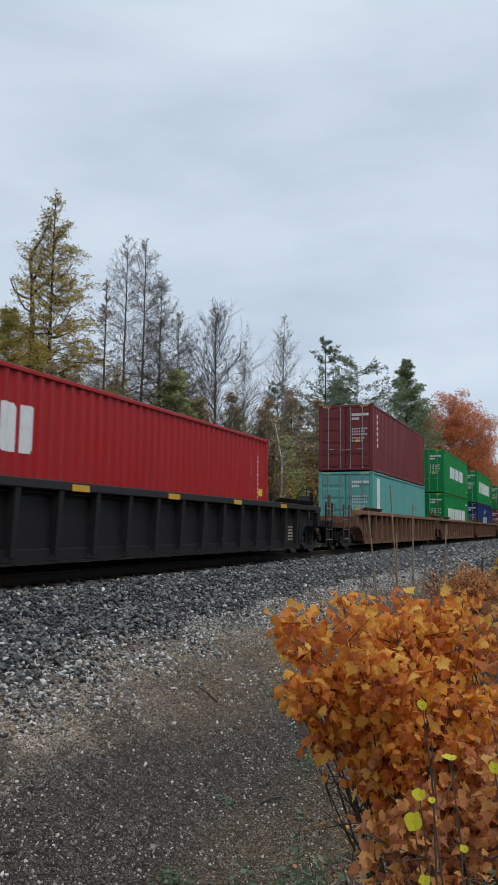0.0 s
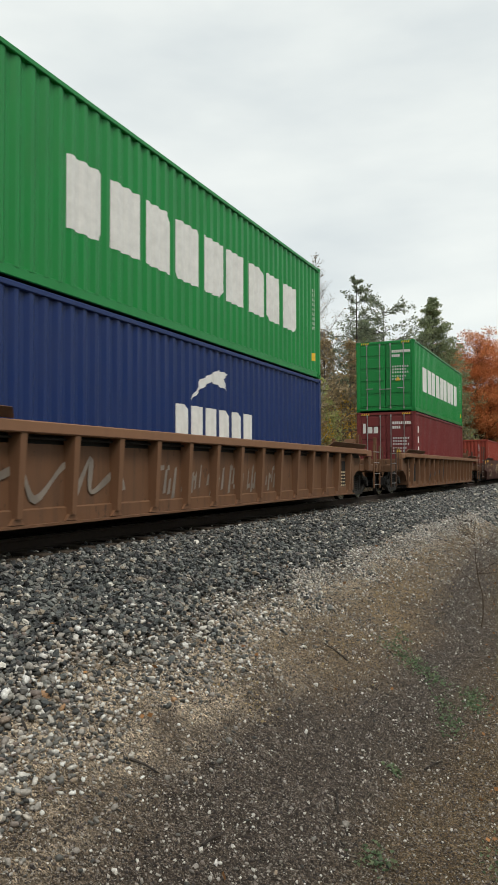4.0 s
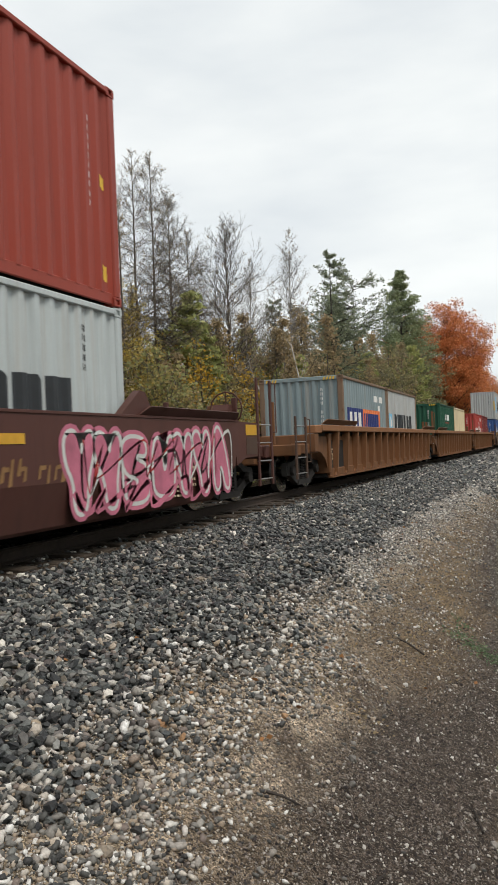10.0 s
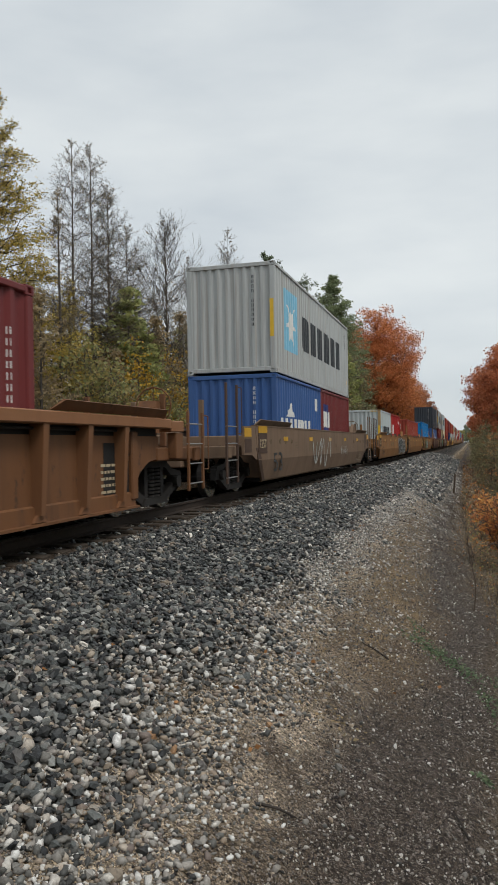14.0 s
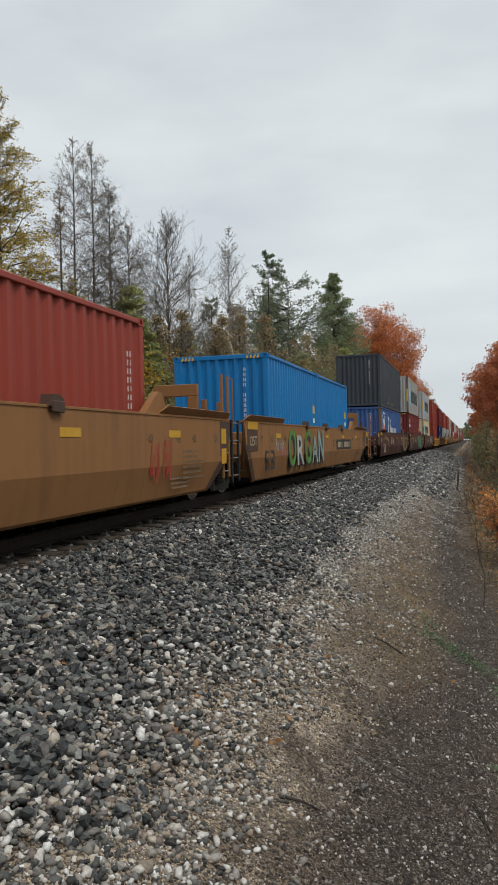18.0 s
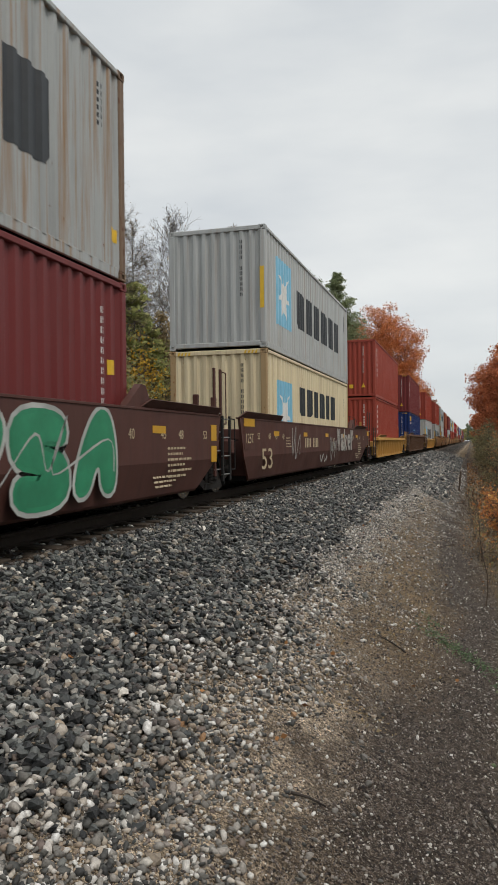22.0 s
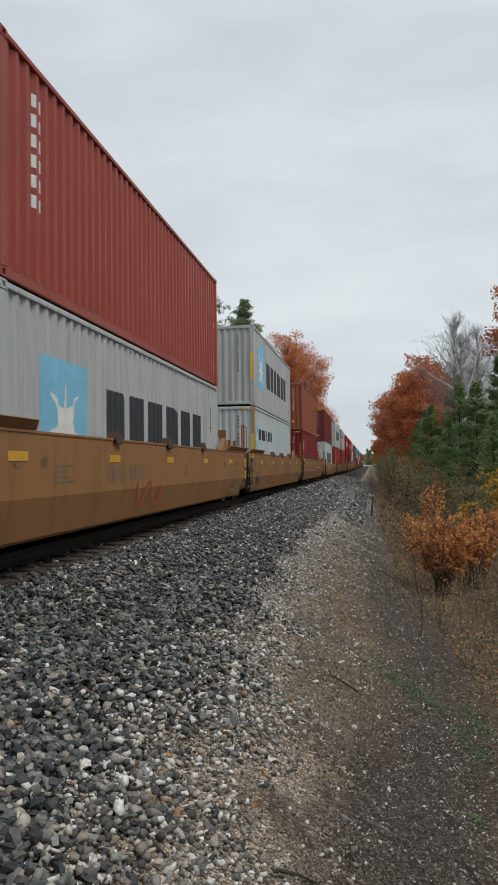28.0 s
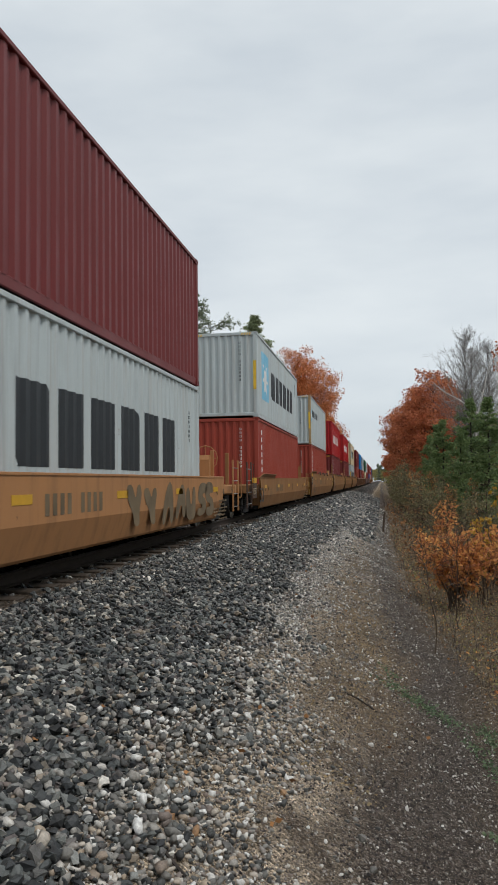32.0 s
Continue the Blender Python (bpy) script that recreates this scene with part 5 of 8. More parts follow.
def well_car(kind, paint_key, front, rear, reach_f, reach_r, label, m, art=None, low=False, detail=True, seed=0):
    """A double-stack well car unit about its middle. kind: ribbed or smooth; front, rear: 'joint' (shared truck) or 'coupled';
    reach: from the middle to each joint."""
    mat = P[paint_key]
    home = thing("well_car", label, "railway wagon", "well cars of the freight train", m)
    short = low
    top = 1.19 if low else 1.49
    ht, hb = (7.45, 7.0) if short else (9.25, 8.3)
    X = 1.46
    for sx in (-1, 1):
        flip = None if sx > 0 else pose(0, 0, 0, 0, 0, 180)
        if kind == "ribbed":
            def make_panel():
                g = Geo()
                arc = [(hb, 0.22), (hb + 0.06, 0.45), (hb + 0.25 * (ht - hb), 0.68), (hb + 0.6 * (ht - hb), 0.83), (ht, 0.88), (ht, top - 0.1)]
                out = [(y, z) for y, z in arc] + [(-y, z) for y, z in arc[::-1]]
                out = [(y, min(z, top - 0.27)) for y, z in out]
                g.slab(out, X - 0.19, X - 0.165)
                return g.mesh("side_sill")
            part("side_sill", cached(("sill", top, ht), make_panel), mat, home, m=flip)
            if sx > 0:
                zb = 0.40 if not low else 0.36
                part("bottom_sill", cached(("bottom", hb, zb), lambda: Geo().sweep([(X - 0.164, 0.19), (X - 0.164, zb + 0.02), (X - 0.13, zb), (X - 0.125, 0.225), (X - 0.06, 0.22), (X - 0.06, 0.19)], -hb, hb).mesh("bottom_sill")), mat, home)
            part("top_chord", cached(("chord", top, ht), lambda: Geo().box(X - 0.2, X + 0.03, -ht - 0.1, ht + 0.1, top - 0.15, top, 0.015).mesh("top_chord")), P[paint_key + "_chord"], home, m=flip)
            rib = cached(("rib", top), lambda: Geo().add([(X - 0.17, -0.075, top - 0.15), (X + 0.01, -0.06, top - 0.15), (X + 0.01, 0.06, top - 0.15), (X - 0.17, 0.075, top - 0.15),
                                                        (X - 0.17, -0.06, 0.29), (X - 0.05, -0.045, 0.31), (X - 0.05, 0.045, 0.31), (X - 0.17, 0.06, 0.29)],
                                                       [(0, 1, 5, 4), (1, 2, 6, 5), (2, 3, 7, 6), (4, 5, 6, 7), (3, 2, 1, 0)])
                                                  .slab([(-0.13, 0.235), (0.13, 0.235), (0.05, 0.32), (-0.05, 0.32)], X - 0.125, X - 0.085).mesh("rib"))
            bay = cached(("bay", hb), lambda: Geo().box(X - 0.164, X - 0.16, 0.06, 0.92, 0.28, 1.12 if not low else 0.85).mesh("bay_panel"))
            if sx > 0 and not low:
                for y in (-hb, hb - 0.98):
                    part("bay_panel", bay, M["black"], home, "black-painted end bay", m=pose(0, y, 0))
            n = int(2 * hb / 1.03)
            for i in range(n if sx > 0 else 0):
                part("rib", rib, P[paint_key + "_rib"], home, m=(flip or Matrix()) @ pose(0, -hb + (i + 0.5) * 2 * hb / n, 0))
            # black backing plate that stands for the shade in the gap under the chord
            part("inner_plate", cached(("inner", ht, top), lambda: Geo().box(X - 0.215, X - 0.205, -ht, ht, 0.9, top - 0.1).mesh("inner_plate")), M["black"], home, m=flip)
            part("guide_rod", cached(("guide", ht, top), lambda: Geo().tube((X - 0.13, -hb, top - 0.2), (X - 0.13, hb, top - 0.2), 0.018, n=6).mesh("guide_rod")), M["grease"], home, m=flip)
        else:
            def make_panel():
                g = Geo()
                z_mid = 0.72 if not low else 0.62
                end_t, end_b = ht, hb
                row = [(X, top), (X, z_mid), (X - 0.12, 0.24), (X - 0.16, 0.2)]
                ys = [(-end_t, end_t), (-end_t + 0.25, end_t - 0.25), (-end_b, end_b), (-end_b, end_b)]
                v = []
                for (x, z), (a, b) in zip(row, ys):
                    v += [(x, a, z), (x, b, z), (x - 0.05, a, z), (x - 0.05, b, z)]
                f = []
                for k in range(3):
                    o = 4 * k
                    f += [(o, o + 1, o + 5, o + 4), (o + 3, o + 2, o + 6, o + 7), (o, o + 4, o + 6, o + 2), (o + 1, o + 3, o + 7, o + 5)]
                f += [(0, 2, 3, 1), (12, 13, 15, 14)]
                g.add(v, f)
                g.box(X - 0.12, X + 0.012, -end_t + 0.1, end_t - 0.1, top - 0.02, top + 0.015, 0.004)
                return g.mesh("side_sill")
            part("side_sill", cached(("smooth", top, ht), make_panel), mat, home, m=flip)
        lip = cached(("lip", top), lambda: Geo().add([(X - 0.02, 0, top + 0.015), (X + 0.09, 0.15, top + 0.13), (X + 0.09, 3.2, top + 0.13), (X - 0.02, 3.35, top + 0.015),
                                                   (X - 0.05, 0, top + 0.015), (X + 0.06, 0.15, top + 0.14), (X + 0.06, 3.2, top + 0.14), (X - 0.05, 3.35, top + 0.015)],
                                                  [(0, 1, 2, 3), (7, 6, 5, 4), (1, 5, 6, 2), (0, 4, 5, 1), (3, 2, 6, 7)]).mesh("end_guide"))
        for y in ((-ht + 0.05, ht - 3.4) if not (low and kind == "smooth") else (-ht + 0.05,)):
            part("end_guide", lip, mat, home, m=(flip or Matrix()) @ pose(0, y, 0))
    part("floor", cached(("well_floor", hb), lambda: Geo().box(-1.3, 1.3, -hb, hb, 0.2, 0.3).mesh("floor")), M["black"], home)
    for sgn, joint, reach in ((-1, front, reach_f), (1, rear, reach_r)):
        gap = 0.15 if joint == "joint" else 0.75
        turn = pose(0, 0, 0) if sgn > 0 else pose(0, 0, 0, 0, 0, 180)
        reach = round(reach, 1)
        span = reach - gap

        def make_end():
            g = Geo()
            zt = 1.05 if not low else 0.98
            g.box(-1.36, 1.36, hb - 0.15, hb + 0.05, 0.3, top - 0.2, 0.02)
            g.box(-0.42, 0.42, hb, span, 0.62, zt - 0.1, 0.03)
            g.box(-1.38, 1.38, span - 0.35, span - 0.1, zt - 0.25, zt, 0.02)
            for s in (-1, 1):
                g.box(s * 1.2 - 0.12, s * 1.2 + 0.12, ht - 0.1, span - 0.1, zt - 0.22, zt, 0.02)
            g.box(-1.2, 1.2, hb + 0.3, span - 0.2, zt - 0.02, zt + 0.02)
            return g.mesh("end_platform")
        part("end_platform", cached(("end", hb, span, low), make_end), mat, home, m=turn)
        y_end = sgn * (span - 0.3)
        zt = 1.05 if not low else 0.98
        post = cached("stanchion", lambda: Geo().box(-0.05, 0.05, -0.04, 0.04, 0.0, 0.95, 0.008).mesh("stanchion"))
        if joint == "coupled":
            truck(home, sgn * (reach - 2.2))
            part("coupler", cached("coupler", lambda: Geo().box(-0.09, 0.09, -0.9, 0.0, -0.1, 0.1, 0.02).box(-0.16, 0.16, -0.12, 0.2, -0.16, 0.16, 0.05).mesh("coupler")), M["grease"], home, m=pose(0, sgn * (reach - 0.2), 0.85, 0, 0, 0 if sgn > 0 else 180))
            for sx in (-1, 1):
                part("stanchion", post, mat, home, m=pose(sx * 0.75, y_end, zt))
            part("brake_hose", cached("hose", lambda: [g := Geo(), [g.tube((0.3, 0.03 * i * i * 0.3, 0.75 - 0.12 * math.sin(0.5 * i)), (0.3, 0.03 * (i + 1) ** 2 * 0.3, 0.75 - 0.12 * math.sin(0.5 * (i + 1))), 0.02, n=6) for i in range(6)]][0].mesh("brake_hose")), M["black"], home, m=pose(0, sgn * (reach - 0.6), 0, 0, 0, 0 if sgn > 0 else 180))
            ladder(home, reach - 1.6 if sgn > 0 else 0.6 - reach, mat if sgn > 0 else P["car_dark"], 1.42, 0.3, (2.3 if kind == "smooth" and not low else 1.65), 0.78)
            if not low:
                a, b = sgn * (ht - 0.25), sgn * (ht + (0.85 if kind == "smooth" else 0.65))
                if kind == "smooth":
                    shape = [(a, top - 0.005), (b, top - 0.03), (b, 0.86), (sgn * (ht + 0.25), 0.84), (sgn * (ht - 0.15), 0.72)]
                    part("side_extension", Geo().slab(shape if sgn < 0 else shape[::-1], X - 0.06, X - 0.004), mat, home)
                    p, q = sorted((b - sgn * 0.56, b - sgn * 0.04))
                    part("end_plate", Geo().box(X - 0.003, X + 0.001, p, q, 1.24, 1.43), M["yellow"], home, "yellow plate")
                    part("end_frame", Geo().box(X - 0.003, X + 0.003, p, q, 0.9, 1.2, 0.001), P["car_dark"], home, "dark-edged end frame")
                else:
                    p, q = sorted((sgn * (ht + 0.11), b))
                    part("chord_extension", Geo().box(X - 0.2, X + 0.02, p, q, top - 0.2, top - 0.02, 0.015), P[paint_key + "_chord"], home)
                    p, q = sorted((b - sgn * 0.3, b))
                    part("end_frame", Geo().box(X - 0.16, X + 0.0, p, q, 0.86, top - 0.21, 0.012), mat, home)
            if sgn > 0 and kind == "smooth" and not low and paint_key == "car_tan":
                part("walkway_frame", cached("walkway_frame", lambda: Geo().box(-0.45, 0.45, -0.05, 0.05, 0.0, 0.3, 0.01).box(-0.45, -0.25, -0.05, 0.05, 0.3, 0.72, 0.01).box(0.25, 0.45, -0.05, 0.05, 0.3, 0.72, 0.01).box(-0.45, 0.45, -0.05, 0.05, 0.72, 0.95, 0.01).mesh("walkway_frame")), mat, home, m=pose(0.6, ht + 0.75, zt + 0.3))
            elif sgn > 0:
                ring = cached("brake_wheel", lambda: [g := Geo(), [g.tube((0.34 * math.cos(i * 0.524), 0, 0.34 * math.sin(i * 0.524)), (0.34 * math.cos((i + 1) * 0.524), 0, 0.34 * math.sin((i + 1) * 0.524)), 0.015, n=6) for i in range(12)],
                                                      [g.tube((0, 0, 0), (0.34 * math.cos(i * 1.571), 0, 0.34 * math.sin(i * 1.571)), 0.012, n=6) for i in range(4)]][0].mesh("brake_wheel"))
                part("brake_wheel", ring, mat, home, m=pose(0.55, y_end + 0.05, zt + 0.74))
                part("brake_stand", cached("brake_stand", lambda: Geo().box(-0.1, 0.1, -0.1, 0.02, 0.0, 0.3, 0.02).slab([(-0.2, 0.25), (0.02, 0.25), (0.03, 0.72), (-0.03, 0.82), (-0.15, 0.82), (-0.2, 0.7)], -0.17, 0.17).mesh("brake_stand")), mat, home, m=pose(0.55, y_end - 0.05, zt))
            else:
                part("valve_box", cached("valve_box", lambda: Geo().box(-0.35, 0.35, -0.25, 0.25, 0.0, 0.32, 0.03).box(-0.2, 0.2, -0.35, -0.25, 0.05, 0.25, 0.02).mesh("valve_box")), mat, home, m=pose(-0.3, y_end + 0.4, zt))
        else:
            if sgn < 0:
                truck(home, sgn * reach)
            else:
                ladder(home, y_end - 0.3, mat, 1.4, 0.4, 2.35 if not low else 1.5)
                if kind == "smooth" and not low:
                    ladder(home, ht + 0.12, M["black"], 1.44, 0.3, 1.5, 0.5)
                    if paint_key == "car_tan" or seed == 15:
                        part("walkway_frame", cached("walkway_frame", lambda: Geo().box(-0.45, 0.45, -0.05, 0.05, 0.0, 0.3, 0.01).box(-0.45, -0.25, -0.05, 0.05, 0.3, 0.72, 0.01).box(0.25, 0.45, -0.05, 0.05, 0.3, 0.72, 0.01).box(-0.45, 0.45, -0.05, 0.05, 0.72, 0.95, 0.01).mesh("walkway_frame")), mat, home, m=pose(0.42, y_end - 0.12, zt + 0.2))
                    part("end_brace", cached("end_brace", lambda: Geo().slab([(0.0, 0.85), (0.14, 0.85), (0.62, 0.25), (0.62, 0.1)], 0.0, 0.06).mesh("end_brace")), M["black"], home, m=pose(1.3, ht - 0.1, 0.1))
            part("stanchion", post, mat, home, m=pose(0.95, y_end, zt - 0.1))
    if detail:
        ink = M["cream_mark"]
        for y in (-6.6, -3.4, -0.2, 3.0, 6.2) if kind == "smooth" or paint_key in ("car_black", "car_maroon", "car_dark") else ():
            z = top - 0.15 if kind == "ribbed" else top - 0.34
            part("reflector", cached("reflector", lambda: Geo().box(0, 0.004, 0, 0.48, 0, 0.11).mesh("reflector")), M["yellow"], home, "yellow reflective plate",
                 m=pose(X + (0.032 if kind == "ribbed" else 0.002), y, z))
        if paint_key in ("car_tan", "car_faded", "car_sand"):
            ink = M["grime"]
        if kind == "smooth":
            hook = cached(("hook", top), lambda: Geo().slab([(-0.16, 0.0), (0.16, 0.0), (0.12, 0.09), (0.04, 0.13), (-0.1, 0.13)], X - 0.1, X + 0.05).box(X + 0.02, X + 0.06, -0.12, 0.14, -0.07, 0.06, 0.01).mesh("lashing_bracket"))
            for y in (-3.1, -0.1, 2.9) if paint_key == "car_tan" and not low else ():
                part("lashing_bracket", hook, P["car_dark"], home, "dark bracket on the top edge", m=pose(0, y, top))
            part("load_limit_number", text_mesh("53", 0.5), M["dark_mark"] if paint_key in ("car_tan", "car_faded", "car_yellow") else ink, home, m=pose(X + 0.004, -7.72, 0.42, 90, 0, 90) @ Matrix.Diagonal((1.45, 0.92, 1, 1)))
            part("capacity_panel", Geo().box(0, 0.008, 0, 0.75, 0, 0.5), P["car_dark"] if paint_key in ("car_tan", "car_faded", "car_yellow") else mat, home, m=pose(X + 0.002, -9.0, top - 0.62))
            part("capacity_plate", Geo().box(0, 0.01, 0, 0.75, 0, 0.16), M["yellow"], home, "yellow plate", m=pose(X + 0.004, -9.0, top - 0.16))
            part("capacity_number", text_mesh("125T", 0.2), M["cream_mark"], home, m=pose(X + 0.013, -8.92, top - 0.5, 90, 0, 90))
            for y, s in ((-8.0, "53"), (-7.1, "48"), (-6.5, "45"), (-5.8, "40"), (8.3, "53"), (7.2, "48"), (6.5, "45"), (5.4, "40")):
                part("length_mark", text_mesh(s, 0.14), ink, home, m=pose(X + 0.004, y, top - 0.42, 90, 0, 90))
            bars_part("data_marking", marking_bars(seed, 6, 1.0, 0.085), ink, home, m=pose(X + 0.004, 6.75, top - 0.58))
            bars_part("data_marking", marking_bars(seed + 2, 4, 0.9, 0.07), ink, home, m=pose(X - 0.055, 6.3, 0.56 if not low else 0.5, 0, -14, 0))
            bars_part("data_marking", marking_bars(seed + 1, 4, 0.6, 0.07), ink, home, m=pose(X + 0.004, -5.4, top - 0.4))
            bars_part("number_marking", blocks_flat(0.0, 1.9, 0.0, 0.26, 9), ink, home, m=pose(X + 0.004, -3.8 + 0.3 * (seed % 5), 0.85 if not low else 0.7))
            if paint_key == "car_tan" and seed in (14, 23):
                part("number_panel", Geo().box(0, 0.003, 1.8, 5.1, 0.77, 1.11), M["dark_mark"], home, "dark-painted number panel", m=pose(X + 0.003, 0, 0))
                bars_part("number_marking", blocks_flat(2.05, 4.95, 0.84, 1.03, 11), M["cream_mark"], home, m=pose(X + 0.009, 0, 0))
            part("unit_mark", text_mesh("ABC"[seed % 3], 0.28), ink, home, m=pose(X + 0.004, 1.15, 0.85 if not low else 0.72, 90, 0, 90))
            if paint_key in ("car_tan", "car_faded", "car_yellow", "car_sand") and not low:
                part("end_panel", Geo().slab([(8.66, top - 0.04), (8.66, 0.82), (8.98, 0.74), (9.24, 1.2), (9.24, top - 0.04)], X + 0.0005, X + 0.0015), P["car_dark"], home, "dark-painted end panel")
                part("corner_brace", Geo().slab([(-9.2, 1.0), (-9.0, 0.74), (-8.72, 0.74), (-8.95, 1.0)], X + 0.001, X + 0.003), P["car_dark"], home, "dark-painted corner")
                part("end_panel", Geo().add([(X + 0.002, 8.62, 0.72), (X + 0.002, 9.0, 0.72), (X - 0.118, 8.3, 0.24), (X - 0.118, 8.1, 0.24)], [(0, 1, 2, 3)]), P["car_dark"], home, "dark-painted end panel")
                part("corner_brace", Geo().add([(X + 0.002, -8.74, 0.72), (X + 0.002, -9.0, 0.72), (X - 0.118, -8.3, 0.24), (X - 0.118, -8.08, 0.24)], [(3, 2, 1, 0)]), P["car_dark"], home, "dark-painted corner")
            if not low:
                part("corner_guide", cached("corner_guide", lambda: Geo().slab([(5.45, 1.5), (6.3, 1.5), (6.1, 1.82), (5.95, 1.84)], X - 0.16, X - 0.05).mesh("corner_guide")), mat, home)
            if rear == "joint":
                for z in (top - 0.45, top - 0.82):
                    part("end_plate", Geo().box(0, 0.004, 0, 0.28, 0, 0.28), M["yellow"], home, "yellow plate", m=pose(X + 0.002, 8.72, z))
        else:
            if not low:
                part("capacity_number", text_mesh("25T", 0.3), ink, home, m=pose(X - 0.158, -hb + 0.06, 0.62, 90, 0, 90))
                part("bay_panel", cached(("bay_front", hb), lambda: Geo().box(X - 0.1635, X - 0.1595, 0.93, 1.5, 0.28, 1.12).mesh("bay_panel")), M["black"], home, "black-painted end bay", m=pose(0, -hb, 0))
                bars_part("data_marking", marking_bars(seed, 3, 0.42, 0.07), ink, home, m=pose(X - 0.158, -hb + 0.06, 0.5))
                bars_part("data_marking", marking_bars(seed + 3, 5, 0.6, 0.09), ink, home, m=pose(X - 0.158, 7.3, 0.8))
            else:
                part("number_panel", Geo().box(0, 0.004, 0, 1.9, 0, 0.34), M["black"], home, m=pose(X - 0.16, -6.0, 0.55))
                bars_part("number_marking", blocks_flat(0.0, 1.7, 0.0, 0.2, 8), ink, home, m=pose(X - 0.152, -5.9, 0.62))
        for k, (style, y, z, w, h, a, b) in enumerate(art or ()):
            y -= 0.2
            xo = X + 0.006 if kind == "smooth" else X - 0.155
            if style == "scrawl":
                tagged(kind="stuff", ob=part("graffiti", scrawl(seed + k, w, h, b, max(3, int(w * 1.6))), M[a], home, "sprayed graffiti strokes", m=pose(xo + 0.006, y, z)))
            elif style == "tag":
                tones, count = a, b
                for j, tone in enumerate(tones):
                    push = 0.055 * (len(tones) - 1 - j)
                    for shape in blob_letters(seed + 3, w, h, count):
                        shape = [(y2, min(max(z2, -z + 0.23), top - 0.03 - z)) for y2, z2 in grown(shape, push)]
                        part("graffiti", flat_shape([shape]), M[tone], home, "sprayed graffiti letter", m=pose(xo + 0.0025 * j + 0.0005 * k, y, z))
            elif style == "word":
                # sprayed letters side by side, each over its dark drop shadow
                for j, (letter, tone) in enumerate(zip(a, b)):
                    rims = ((0.06, "dark_mark", -0.07, -0.06), (0.022, tone, 0.0, 0.0)) if tone != "spray_cream" else ((0.085, "white_spray", 0.0, 0.0), (0.06, "dark_mark", 0.0, 0.0), (0.02, tone, 0.0, 0.0))
                    for step, (fat, shade, dy, dz) in enumerate(rims):
                        me = text_mesh(letter, h, fat)
                        us = [v.co.x for v in me.vertices]
                        vs = [v.co.y for v in me.vertices]
                        wide, tall = 0.86 * w / len(a), h - 0.16 * (j % 2)
                        su, sv = wide / (max(us) - min(us)), tall / (max(vs) - min(vs))
                        part("graffiti", me, M[shade], home, "sprayed graffiti letter",
                             m=pose(xo + 0.003 + 0.004 * step, y + j * w / len(a) - min(us) * su + dy, z - min(vs) * sv + dz, 90, 0, 90) @ Matrix.Diagonal((su, sv, 1, 1)))
            elif style == "slabs":
                bars_part("graffiti", blocks_flat(0.0, w, 0.0, h, b), M[a], home, m=pose(xo, y, z))
            elif style == "fat":
                for shape in blob_letters(seed, w, h, b):
                    part("graffiti", flat_shape([shape]), M[a], home, "sprayed graffiti fill", m=pose(xo + 0.001 * k, y, z))
            elif style == "hatch":
                for i in range(b):
                    tagged(part("graffiti", flat_shape(worn_strokes(seed + 7 * i, w * i / b, w * (i + 0.85) / b, h)), M[a], home, "faded sprayed paint", m=pose(xo, y, z)), kind="stuff")
    return home


def blocks_flat(y0, y1, z0, z1, n):
    g = Geo()
    w = (y1 - y0) / n
    for i in range(n):
        if i == 4:
            continue
        g.add([(0, y0 + i * w, z0), (0, y0 + (i + 0.58) * w, z0), (0, y0 + (i + 0.58) * w, z1), (0, y0 + i * w, z1)], [(0, 1, 2, 3)])
    return g


# ---- the train: for each unit the place of its boxes' leading end at the start, its car and its load ----
SPEED = 15.99
H96, H86, BASE = 2.896, 2.591, 0.33
BROWN, ORANGE, DARK = "rust-brown ribbed steel well car", "orange-brown ribbed steel well car", "black ribbed steel well car"
LOAD = {
    "red": "bright red", "brick": "brick-red", "maroon": "maroon", "rust_orange": "orange-brown rusty", "coral": "faded red", "green": "bright green", "dark_green": "bottle-green",
    "aqua": "aqua-green", "navy": "navy blue", "royal": "royal blue", "azure": "azure blue", "slate": "slate-black", "grey": "light grey", "grey_worn": "rust-streaked grey", "blue_grey": "blue-grey", "white": "off-white", "cream": "cream",
}
